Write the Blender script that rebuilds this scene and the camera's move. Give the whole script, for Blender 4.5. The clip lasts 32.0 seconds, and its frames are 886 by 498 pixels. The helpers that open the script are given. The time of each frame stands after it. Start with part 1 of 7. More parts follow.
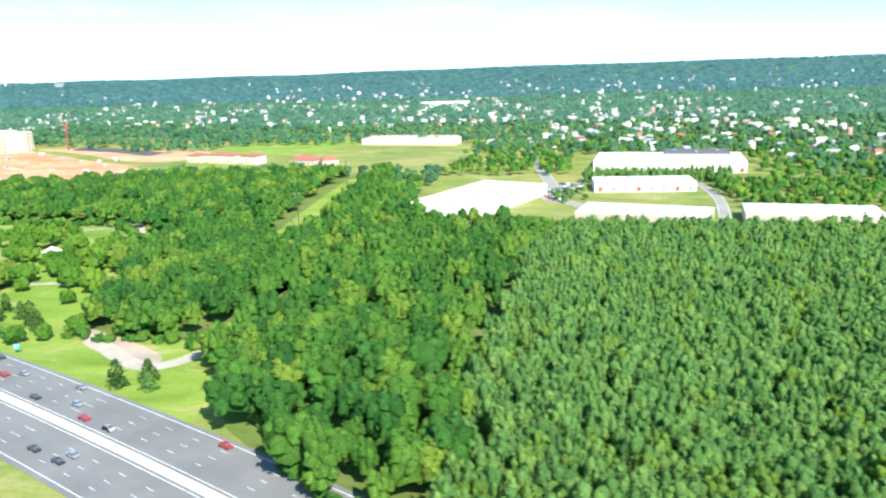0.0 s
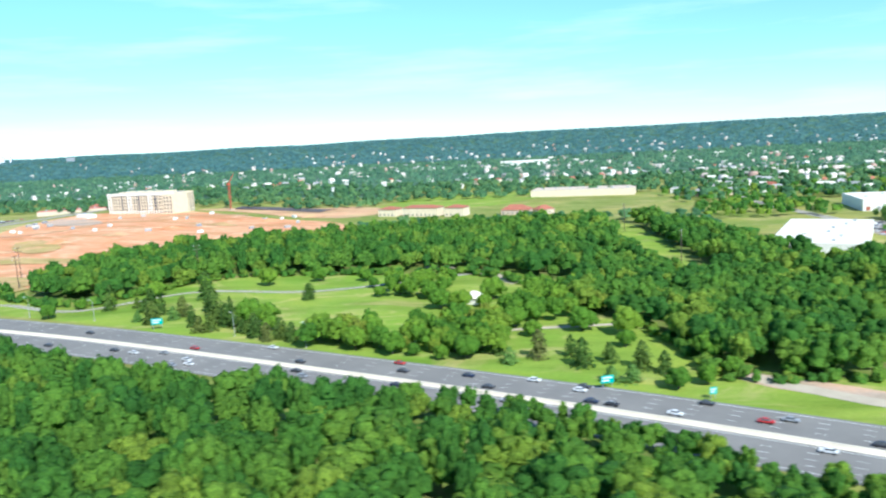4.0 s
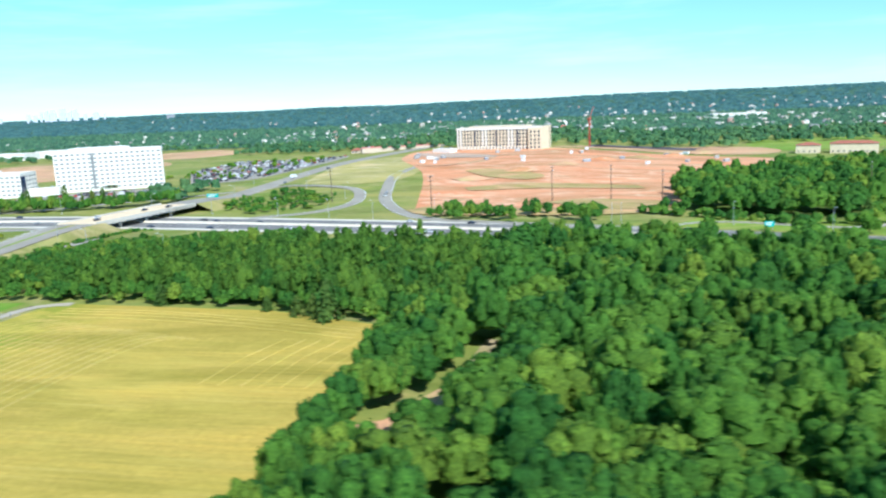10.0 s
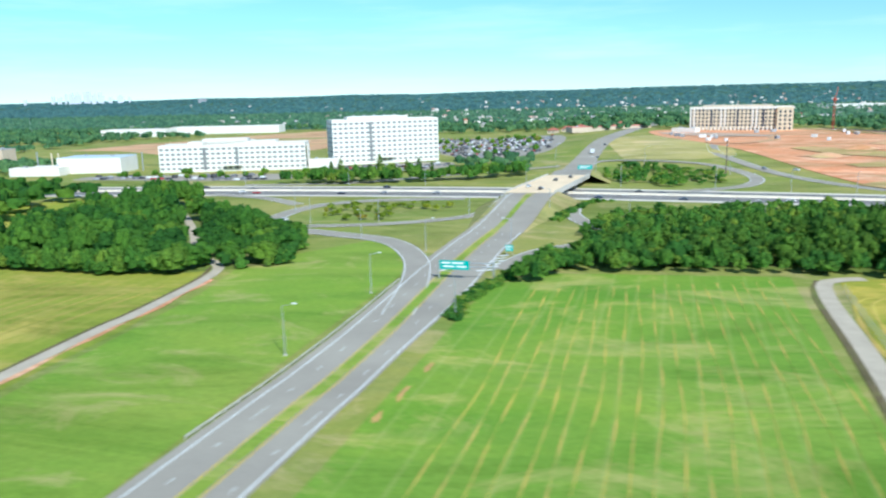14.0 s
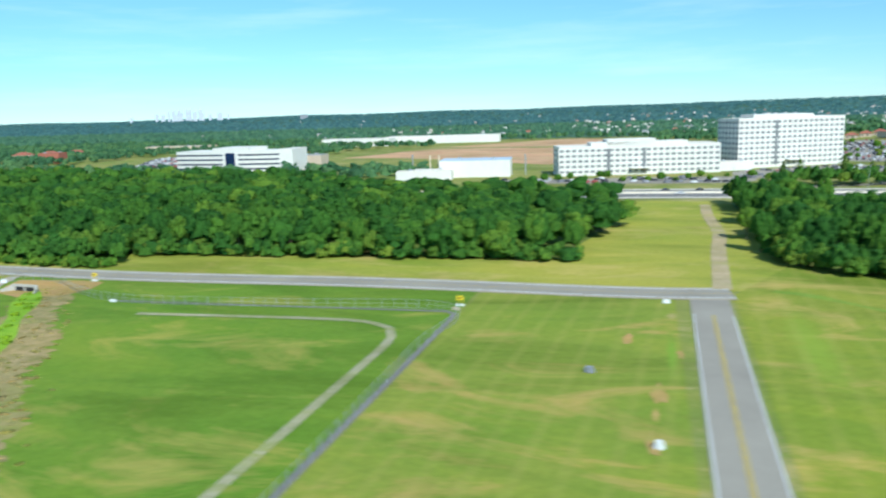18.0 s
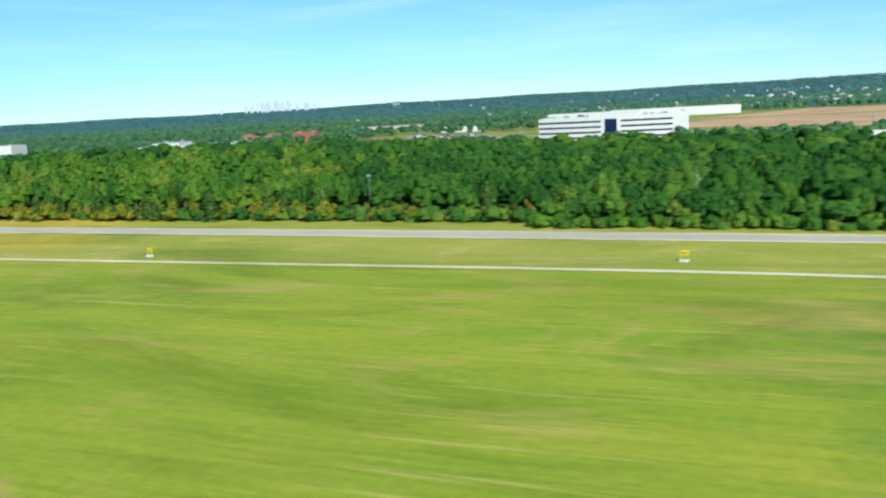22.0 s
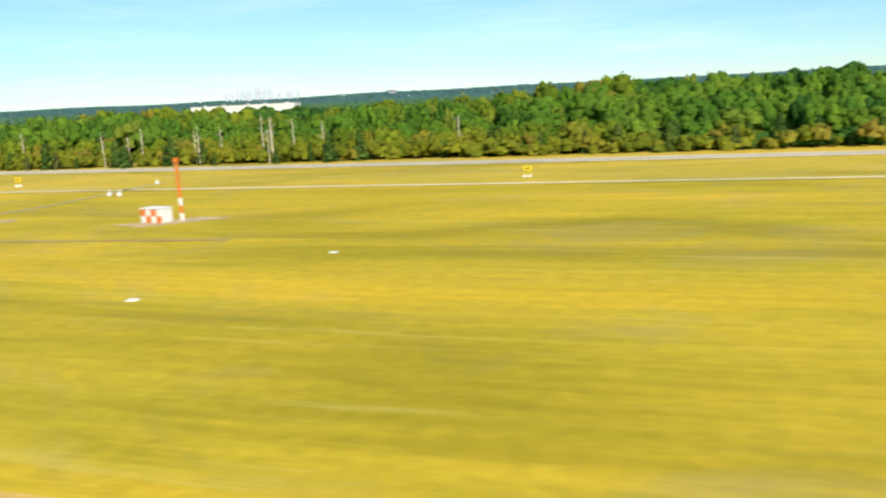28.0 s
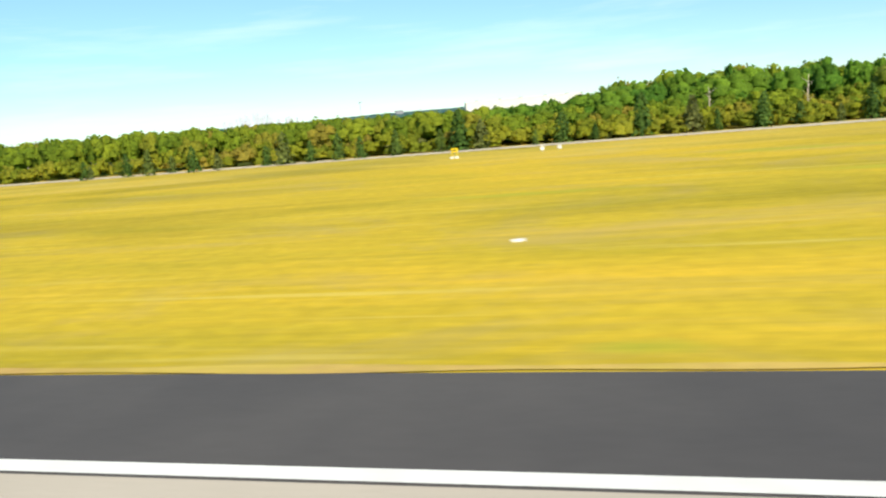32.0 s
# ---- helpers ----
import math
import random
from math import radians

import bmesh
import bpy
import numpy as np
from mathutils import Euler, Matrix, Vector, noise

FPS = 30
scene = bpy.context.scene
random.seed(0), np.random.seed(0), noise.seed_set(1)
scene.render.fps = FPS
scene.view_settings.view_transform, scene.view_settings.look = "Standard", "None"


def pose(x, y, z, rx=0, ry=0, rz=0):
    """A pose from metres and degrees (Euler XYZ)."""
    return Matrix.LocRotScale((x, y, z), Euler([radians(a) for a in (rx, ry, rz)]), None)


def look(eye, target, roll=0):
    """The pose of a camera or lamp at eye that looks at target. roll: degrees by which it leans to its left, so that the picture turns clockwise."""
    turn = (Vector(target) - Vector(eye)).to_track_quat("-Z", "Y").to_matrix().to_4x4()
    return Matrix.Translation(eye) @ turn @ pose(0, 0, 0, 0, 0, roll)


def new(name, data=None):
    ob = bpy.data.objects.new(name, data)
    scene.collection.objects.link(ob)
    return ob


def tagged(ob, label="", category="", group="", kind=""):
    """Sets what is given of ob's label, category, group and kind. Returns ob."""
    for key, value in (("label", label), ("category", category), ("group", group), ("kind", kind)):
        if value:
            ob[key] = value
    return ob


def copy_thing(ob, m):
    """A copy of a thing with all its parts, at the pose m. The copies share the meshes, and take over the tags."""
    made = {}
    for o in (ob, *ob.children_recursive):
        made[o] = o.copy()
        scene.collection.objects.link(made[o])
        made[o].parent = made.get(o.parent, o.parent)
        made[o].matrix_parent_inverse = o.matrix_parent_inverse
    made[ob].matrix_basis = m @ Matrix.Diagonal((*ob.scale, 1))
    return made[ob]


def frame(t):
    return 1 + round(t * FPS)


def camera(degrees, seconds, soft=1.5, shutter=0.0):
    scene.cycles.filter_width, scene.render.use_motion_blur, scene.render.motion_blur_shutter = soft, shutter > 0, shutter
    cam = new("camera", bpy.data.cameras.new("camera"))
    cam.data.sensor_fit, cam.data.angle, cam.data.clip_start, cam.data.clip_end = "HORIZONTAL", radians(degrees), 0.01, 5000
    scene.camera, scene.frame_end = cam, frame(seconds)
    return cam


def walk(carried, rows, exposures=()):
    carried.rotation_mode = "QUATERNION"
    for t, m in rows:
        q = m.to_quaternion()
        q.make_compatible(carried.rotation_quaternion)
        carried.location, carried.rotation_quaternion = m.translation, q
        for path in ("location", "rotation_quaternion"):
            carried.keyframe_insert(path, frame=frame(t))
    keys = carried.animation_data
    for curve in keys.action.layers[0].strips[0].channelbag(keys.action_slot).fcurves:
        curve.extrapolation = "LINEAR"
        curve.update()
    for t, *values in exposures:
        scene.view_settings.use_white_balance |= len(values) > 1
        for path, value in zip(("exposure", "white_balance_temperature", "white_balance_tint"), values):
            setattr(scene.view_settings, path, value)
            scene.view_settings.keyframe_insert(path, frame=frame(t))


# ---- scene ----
cam = camera(60.46, 32.0, 2.25, 0.4)
PATH = [
    (0.0, pose(28.998, -0.348, 59.661, 76.416, 1.818, 9.334)),
    (0.5, pose(10.260, -0.212, 58.811, 78.148, 0.593, 6.811)),
    (1.0, pose(-8.520, -0.083, 57.879, 81.368, 1.623, 5.035)),
    (1.5, pose(-27.329, 0.041, 56.882, 82.410, 2.802, 5.576)),
    (2.0, pose(-46.179, 0.165, 55.832, 81.862, 3.648, 5.439)),
    (2.5, pose(-65.059, 0.283, 54.740, 81.357, 4.185, 5.574)),
    (3.0, pose(-83.975, 0.401, 53.619, 81.363, 4.031, 6.287)),
    (3.5, pose(-102.920, 0.519, 52.480, 81.350, 3.518, 7.020)),
    (5.5, pose(-179.012, 0.938, 47.896, 81.906, 2.416, 8.788)),
    (6.0, pose(-198.104, 1.032, 46.775, 81.947, 2.969, 8.939)),
    (6.5, pose(-217.226, 1.127, 45.678, 81.625, 3.498, 9.820)),
    (7.0, pose(-236.372, 1.215, 44.604, 81.283, 3.339, 11.155)),
    (7.5, pose(-255.541, 1.298, 43.560, 80.920, 3.560, 12.467)),
    (8.0, pose(-274.739, 1.381, 42.545, 80.329, 3.554, 12.812)),
    (8.5, pose(-293.956, 1.457, 41.566, 79.912, 2.920, 12.360)),
    (9.0, pose(-313.196, 1.534, 40.616, 79.766, 2.463, 11.610)),
    (9.5, pose(-332.465, 1.605, 39.701, 79.488, 2.088, 11.220)),
    (10.0, pose(-351.746, 1.670, 38.822, 79.073, 2.409, 10.939)),
    (10.5, pose(-371.057, 1.735, 37.972, 78.895, 1.712, 11.235)),
    (11.0, pose(-390.385, 1.788, 37.158, 78.724, 1.271, 11.340)),
    (11.5, pose(-409.731, 1.847, 36.368, 78.522, 1.423, 11.520)),
    (12.0, pose(-429.095, 1.894, 35.612, 78.444, 1.207, 11.672)),
    (12.5, pose(-448.477, 1.941, 34.881, 78.454, 1.139, 11.492)),
    (13.0, pose(-467.882, 1.982, 34.173, 78.319, 1.355, 11.296)),
    (13.5, pose(-487.299, 2.018, 33.488, 78.205, 1.284, 11.199)),
    (14.0, pose(-506.733, 2.053, 32.816, 78.469, 1.314, 10.807)),
    (14.5, pose(-526.186, 2.083, 32.167, 79.046, 1.438, 10.495)),
    (16.5, pose(-604.154, 2.153, 29.636, 81.050, 0.494, 7.402)),
    (17.0, pose(-623.677, 2.159, 29.010, 81.262, 0.262, 7.048)),
    (17.5, pose(-643.218, 2.165, 28.373, 80.798, 0.465, 8.398)),
    (18.0, pose(-662.776, 2.159, 27.736, 79.848, 1.719, 15.409)),
    (18.5, pose(-682.341, 2.153, 27.087, 79.517, 2.509, 15.490)),
    (19.0, pose(-701.923, 2.142, 26.420, 80.020, 2.218, 14.560)),
    (19.5, pose(-721.517, 2.124, 25.742, 80.378, 2.253, 13.733)),
    (20.0, pose(-741.123, 2.106, 25.040, 80.277, 2.868, 13.679)),
    (20.5, pose(-760.740, 2.077, 24.320, 79.804, 2.921, 14.756)),
    (21.0, pose(-780.369, 2.047, 23.582, 79.392, 2.308, 16.834)),
    (21.5, pose(-800.010, 2.012, 22.815, 79.449, 2.275, 18.630)),
    (22.0, pose(-819.663, 1.971, 22.031, 79.120, 3.208, 19.581)),
    (22.5, pose(-839.322, 1.923, 21.222, 78.209, 2.886, 18.899)),
    (23.0, pose(-858.999, 1.876, 20.390, 77.284, 3.911, 17.733)),
    (23.5, pose(-878.687, 1.817, 19.535, 77.346, 3.863, 16.756)),
    (24.0, pose(-898.381, 1.758, 18.662, 78.312, 4.533, 16.253)),
    (24.5, pose(-918.093, 1.693, 17.765, 76.541, 4.662, 13.955)),
    (25.0, pose(-937.811, 1.617, 16.856, 74.268, 4.316, 13.134)),
    (25.5, pose(-957.540, 1.540, 15.942, 76.074, 4.479, 13.515)),
    (26.0, pose(-977.276, 1.457, 15.015, 78.910, 4.814, 15.765)),
    (26.5, pose(-997.029, 1.375, 14.089, 79.243, 4.913, 17.821)),
    (28.5, pose(-1076.142, 0.968, 10.508, 78.006, 2.799, 14.271)),
    (29.0, pose(-1095.949, 0.850, 9.688, 76.108, 5.048, 13.015)),
    (29.5, pose(-1115.767, 0.732, 8.921, 77.000, 6.215, 13.956)),
    (30.0, pose(-1135.597, 0.602, 8.213, 79.488, 7.036, 14.286)),
    (30.4, pose(-1151.468, 0.501, 7.705, 79.984, 4.665, 14.005)),
    (30.7, pose(-1163.374, 0.419, 7.357, 80.201, 4.838, 14.375)),
    (31.0, pose(-1175.286, 0.336, 7.050, 80.322, 4.926, 15.115)),
    (31.5, pose(-1195.151, 0.189, 6.620, 80.202, 5.269, 16.923)),
    (32.0, pose(-1215.028, 0.041, 6.313, 79.994, 4.943, 12.966)),
]
walk(cam, PATH, [(0, 1.04, 5650, 7), (1.5, 0.85, 5600, 8), (3, 0.65, 5550, 6), (6, 0.64, 5450, 6), (11, 0.43, 5350, 5), (14, 0.3, 5400, 4), (17, 0.19, 5450, 2), (20, 0, 5450, 2), (22, 0.04, 5600, 2), (23.5, 0.24, 5900, 3), (26, 0.18, 6300, 6), (29, 0.22, 6900, 8), (32, 0.34, 6900, 8)])
from mathutils.geometry import delaunay_2d_cdt

# ---- light ----
SUN_TO = Vector((0.42, -0.60, 0.66)).normalized()
world = bpy.data.worlds.new("world")
scene.world = world
world.use_nodes = True
wn, wl = world.node_tree.nodes, world.node_tree.links
sky = wn.new("ShaderNodeTexSky")
sky.sky_type, sky.sun_disc = "NISHITA", False
sky.sun_elevation = math.asin(SUN_TO.z)
sky.sun_rotation = math.atan2(SUN_TO.x, SUN_TO.y)
sky.altitude, sky.air_density, sky.dust_density, sky.ozone_density = 100, 0.8, 0.0, 3.0
wn["Background"].inputs["Strength"].default_value = 0.142
blue = wn.new("ShaderNodeMix")
blue.data_type, blue.blend_type = "RGBA", "MULTIPLY"
blue.inputs[0].default_value = 1.0
# the air grows paler and greyer towards the horizon
ws_, wh = wn.new("ShaderNodeSeparateXYZ"), wn.new("ShaderNodeValToRGB")
wh.color_ramp.elements[0].position, wh.color_ramp.elements[0].color = 0.0, (0.56, 0.70, 0.76, 1.0)
wh.color_ramp.elements[1].position, wh.color_ramp.elements[1].color = 0.3, (0.94, 1.14, 1.03, 1.0)
wg = wn.new("ShaderNodeTexCoord")
wl.new(wg.outputs["Generated"], ws_.inputs[0])
wl.new(ws_.outputs[2], wh.inputs[0])
wl.new(wh.outputs[0], blue.inputs[7])
wl.new(sky.outputs[0], blue.inputs[6])
# thin high cloud
wc, wm, wz, wr = wn.new("ShaderNodeTexCoord"), wn.new("ShaderNodeMapping"), wn.new("ShaderNodeTexNoise"), wn.new("ShaderNodeMapRange")
wm.inputs["Scale"].default_value = (1.5, 1.5, 14.0)
wz.inputs["Scale"].default_value, wz.inputs["Detail"].default_value, wz.inputs["Roughness"].default_value = 2.2, 7.0, 0.6
for k, v in ((1, 0.5), (2, 0.8), (3, 0.0), (4, 0.26)):
    wr.inputs[k].default_value = v
wl.new(wc.outputs["Generated"], wm.inputs[0])
wl.new(wm.outputs[0], wz.inputs["Vector"])
wl.new(wz.outputs["Fac"], wr.inputs[0])
cloud = wn.new("ShaderNodeMix")
cloud.data_type = "RGBA"
cloud.inputs[7].default_value = (7.5, 8.0, 8.2, 1.0)
wl.new(wr.outputs[0], cloud.inputs[0])
wl.new(blue.outputs[2], cloud.inputs[6])
wl.new(cloud.outputs[2], wn["Background"].inputs["Color"])
sun = new("sun", bpy.data.lights.new("sun", "SUN"))
sun.data.energy, sun.data.angle, sun.data.color = 5.0, radians(0.5), (1.0, 0.93, 0.81)
sun.matrix_world = look(SUN_TO * 500, (0, 0, 0))


# ---- materials ----
def material(name, rough=0.9, metal=0.0, spec=0.3):
    m = bpy.data.materials.new(name)
    m.use_nodes = True
    b = m.node_tree.nodes["Principled BSDF"]
    b.inputs["Roughness"].default_value, b.inputs["Metallic"].default_value = rough, metal
    b.inputs["Specular IOR Level"].default_value = spec
    return m, m.node_tree.nodes, m.node_tree.links, b


def rgb(c):
    return (c[0], c[1], c[2], 1.0)


def noise_fac(n, l, scale, detail=4.0, rough=0.6, stretch=(1, 1, 1), turn=0.0, warp=0.0):
    tc, mp, nz = n.new("ShaderNodeTexCoord"), n.new("ShaderNodeMapping"), n.new("ShaderNodeTexNoise")
    mp.inputs["Scale"].default_value = stretch
    mp.inputs["Rotation"].default_value = (0, 0, radians(turn))
    nz.inputs["Scale"].default_value, nz.inputs["Detail"].default_value = scale, detail
    nz.inputs["Roughness"].default_value, nz.inputs["Distortion"].default_value = rough, warp
    l.new(tc.outputs["Object"], mp.inputs[0])
    l.new(mp.outputs[0], nz.inputs["Vector"])
    return nz.outputs["Fac"]


def ramp(n, l, fac, stops):
    r = n.new("ShaderNodeValToRGB")
    while len(r.color_ramp.elements) < len(stops):
        r.color_ramp.elements.new(0.5)
    for e, (p, c) in zip(r.color_ramp.elements, stops):
        e.position, e.color = p, rgb(c)
    l.new(fac, r.inputs[0])
    return r.outputs[0]


def mix(n, l, fac, a, b, kind="MIX"):
    m = n.new("ShaderNodeMix")
    m.data_type, m.blend_type = "RGBA", kind
    for sock, v in ((m.inputs[0], fac), (m.inputs[6], a), (m.inputs[7], b)):
        if isinstance(v, (int, float)):
            sock.default_value = v
        elif isinstance(v, tuple):
            sock.default_value = rgb(v)
        else:
            l.new(v, sock)
    return m.outputs[2]


def bump(n, l, b, fac, strength, dist):
    bp = n.new("ShaderNodeBump")
    bp.inputs["Strength"].default_value, bp.inputs["Distance"].default_value = strength, dist
    l.new(fac, bp.inputs["Height"])
    l.new(bp.outputs[0], b.inputs["Normal"])


def grass_mat(name, lush, dry, bare, big=0.012, amount=0.5, streak=None, streak_c=None, period=4.5, sharp=0.6, drier=None, rows=0.85, rows_span=None, dashes=None, spots=()):
    """Grass: patches of lush and dry, blades as fine grain, a little bare earth, and mown rows."""
    m, n, l, b = material(name, 0.95, spec=0.15)
    base = ramp(n, l, noise_fac(n, l, big, 6, 0.65, warp=0.4), [(amount - 0.16, lush), (amount + 0.16, dry)])
    fine = noise_fac(n, l, 0.6, 6, 0.75)
    for x_a, x_b, straw, straw2 in drier or ():
        # along the strip one growth takes over from another, patch by patch
        tc, sp, mr = n.new("ShaderNodeTexCoord"), n.new("ShaderNodeSeparateXYZ"), n.new("ShaderNodeMapRange")
        l.new(tc.outputs["Object"], sp.inputs[0])
        l.new(sp.outputs[0], mr.inputs[0])
        for k, v in ((1, x_a), (2, x_b), (3, -0.22), (4, 0.5)):
            mr.inputs[k].default_value = v
        ad = n.new("ShaderNodeMath")
        l.new(mr.outputs[0], ad.inputs[0])
        l.new(noise_fac(n, l, 0.024, 8, 0.72, warp=1.2, stretch=(0.5, 1.3, 1)), ad.inputs[1])
        where = ramp(n, l, ad.outputs[0], [(0.42, (0, 0, 0)), (0.62, (1, 1, 1))])
        base = mix(n, l, where, base, ramp(n, l, noise_fac(n, l, 0.03, 6, 0.7, stretch=(0.35, 1.6, 1)), [(0.35, straw2), (0.65, straw)]))
    base = mix(n, l, 0.45, base, ramp(n, l, fine, [(0.3, (0.35, 0.38, 0.3)), (0.7, (0.93, 0.93, 0.93))]), "MULTIPLY")
    mid = ramp(n, l, noise_fac(n, l, 0.035, 8, 0.7, warp=1.0, stretch=(0.7, 1.3, 1)), [(0.515, (0, 0, 0)), (0.66, (0.8, 0.8, 0.8))])
    base = mix(n, l, mid, base, bare)
    worn = noise_fac(n, l, 0.022, 7, 0.68, warp=0.8, stretch=(0.45, 1.5, 1))
    base = mix(n, l, 1.0, base, ramp(n, l, worn, [(0.36, (0.68, 0.72, 0.58)), (0.5, (0.98, 0.98, 0.98)), (0.66, (1.18, 1.08, 1.0))]), "MULTIPLY")
    for sx, sy, ax, ay, sc in spots:
        # a patch of other growth with a ragged edge
        tc, mp, ln_, ad = n.new("ShaderNodeTexCoord"), n.new("ShaderNodeMapping"), n.new("ShaderNodeVectorMath"), n.new("ShaderNodeMath")
        mp.inputs["Scale"].default_value = (1 / ax, 1 / ay, 0.0)
        mp.inputs["Location"].default_value = (-sx / ax, -sy / ay, 0.0)
        ln_.operation = "LENGTH"
        l.new(tc.outputs["Object"], mp.inputs[0])
        l.new(mp.outputs[0], ln_.inputs[0])
        l.new(ln_.outputs["Value"], ad.inputs[0])
        l.new(noise_fac(n, l, 0.25, 6, 0.7, stretch=(0.6, 1.4, 1)), ad.inputs[1])
        base = mix(n, l, ramp(n, l, ad.outputs[0], [(0.62, (0.8, 0.8, 0.8)), (1.12, (0, 0, 0))]), base, sc)
    if dashes is not None:
        # the mower's lines, fine and long
        base = mix(n, l, 1.0, base, ramp(n, l, noise_fac(n, l, 0.8, 4, 0.65, stretch=(0.035, 1.0, 1)), [(0.34, (0.90, 0.91, 0.89)), (0.5, (0.99, 0.99, 0.99)), (0.66, (1.08, 1.06, 1.03))]), "MULTIPLY")
        # short pale wisps of cut grass left along the mower's way
        base = mix(n, l, ramp(n, l, noise_fac(n, l, 0.42, 3, 0.6, stretch=(0.045, 1.0, 1)), [(0.60, (0, 0, 0)), (0.74, (0.4, 0.4, 0.4))]), base, dashes)
    if streak is not None:
        tc, mp, wv = n.new("ShaderNodeTexCoord"), n.new("ShaderNodeMapping"), n.new("ShaderNodeTexWave")
        mp.inputs["Rotation"].default_value = (0, 0, radians(streak))
        wv.wave_type, wv.bands_direction = "BANDS", "X"
        wv.inputs["Scale"].default_value = 0.314 / period
        wv.inputs["Distortion"].default_value, wv.inputs["Detail"].default_value = 2.2, 3.0
        wv.inputs["Detail Scale"].default_value = 0.08
        l.new(tc.outputs["Object"], mp.inputs[0])
        l.new(mp.outputs[0], wv.inputs[0])
        row = ramp(n, l, wv.outputs["Fac"], [(sharp, (0, 0, 0)), (min(sharp + 0.22, 1.0), (rows, rows, rows))])
        brk = ramp(n, l, noise_fac(n, l, 0.12, 4, 0.7), [(0.34, (0.4, 0.4, 0.4)), (0.6, (1.0, 1.0, 1.0))])
        where = mix(n, l, 1.0, row, brk, "MULTIPLY")
        if rows_span:
            tx, sx, rx_ = n.new("ShaderNodeTexCoord"), n.new("ShaderNodeSeparateXYZ"), n.new("ShaderNodeMapRange")
            l.new(tx.outputs["Object"], sx.inputs[0])
            l.new(sx.outputs[0], rx_.inputs[0])
            for k, v in ((1, rows_span[0]), (2, rows_span[1]), (3, 1.0), (4, 0.22)):
                rx_.inputs[k].default_value = v
            where = mix(n, l, 1.0, where, rx_.outputs[0], "MULTIPLY")
        base = mix(n, l, where, base, streak_c)
    l.new(base, b.inputs["Base Color"])
    bump(n, l, b, fine, 0.35, 0.25)
    return m


def plain_mat(name, c, c2=None, scale=0.5, rough=0.85, metal=0.0, spec=0.3, fine=6.0):
    """A painted or mineral surface with broad staining and fine grain."""
    m, n, l, b = material(name, rough, metal, spec)
    c2 = c2 or tuple(v * 0.8 for v in c)
    base = ramp(n, l, noise_fac(n, l, scale, 5, 0.6), [(0.35, c2), (0.65, c)])
    g = noise_fac(n, l, fine, 5, 0.7)
    base = mix(n, l, 0.3, base, ramp(n, l, g, [(0.3, (0.6, 0.6, 0.6)), (0.7, (1, 1, 1))]), "MULTIPLY")
    l.new(base, b.inputs["Base Color"])
    bump(n, l, b, g, 0.25, 0.02)
    return m


def leaf_mat(name, c_dark, c_mid, c_light, c_odd=None, grain=1.1, punch=0.7):
    """Foliage: each tree has its own tint, each bough its own shade, and leaves as grain and relief."""
    m, n, l, b = material(name, 0.8, spec=0.15)
    at, oi, ge = n.new("ShaderNodeAttribute"), n.new("ShaderNodeObjectInfo"), n.new("ShaderNodeNewGeometry")
    at.attribute_name = "tint"
    add, fr = n.new("ShaderNodeMath"), n.new("ShaderNodeMath")
    add.operation, fr.operation = "ADD", "FRACT"
    l.new(at.outputs["Fac"], add.inputs[0])
    l.new(oi.outputs["Random"], add.inputs[1])
    l.new(add.outputs[0], fr.inputs[0])
    stops = [(0.0, c_dark), (0.45, c_mid), (0.84, c_light)]
    if c_odd:
        stops.append((0.97, c_odd))
    tree = ramp(n, l, fr.outputs[0], stops)
    leaf = ramp(n, l, ge.outputs["Random Per Island"], [(0.0, (0.75, 0.78, 0.75)), (1.0, (1.2, 1.18, 1.05))])
    col = mix(n, l, 1.0, tree, leaf, "MULTIPLY")
    fine = noise_fac(n, l, grain, 5, 0.75)
    col = mix(n, l, punch, col, ramp(n, l, fine, [(0.38, (0.42, 0.47, 0.42)), (0.5, (0.98, 0.98, 0.92)), (0.62, (1.75, 1.6, 1.25))]), "MULTIPLY")
    l.new(col, b.inputs["Base Color"])
    bump(n, l, b, fine, 0.6, 0.7)
    tr = n.new("ShaderNodeBsdfTranslucent")
    l.new(col, tr.inputs[0])
    ms = n.new("ShaderNodeMixShader")
    ms.inputs[0].default_value = 0.48
    l.new(b.outputs[0], ms.inputs[1])
    l.new(tr.outputs[0], ms.inputs[2])
    l.new(ms.outputs[0], n["Material Output"].inputs[0])
    return m


M_GROUND = grass_mat("meadow ground", (0.20, 0.27, 0.045), (0.34, 0.32, 0.09), (0.40, 0.33, 0.15))
M_LAWN = grass_mat("park lawn", (0.20, 0.33, 0.035), (0.31, 0.37, 0.06), (0.42, 0.36, 0.14), amount=0.52)
M_GREEN = grass_mat("green hay field", (0.16, 0.30, 0.03), (0.255, 0.36, 0.05), (0.38, 0.36, 0.11), amount=0.56, streak=5.5, streak_c=(0.45, 0.43, 0.16), period=7.4, sharp=0.94, rows=0.2)
M_HAY = grass_mat("cut hay field", (0.27, 0.315, 0.035), (0.40, 0.36, 0.05), (0.50, 0.38, 0.075), amount=0.48, dashes=(0.56, 0.43, 0.11), drier=((-790, -715, (0.57, 0.40, 0.085), (0.48, 0.37, 0.065)),))
M_STRAW = grass_mat("loose cut straw", (0.60, 0.43, 0.12), (0.53, 0.41, 0.09), (0.43, 0.38, 0.06), big=0.3)
M_THATCH = grass_mat("tan mown thatch", (0.44, 0.345, 0.09), (0.37, 0.335, 0.06), (0.29, 0.32, 0.045), big=0.12)
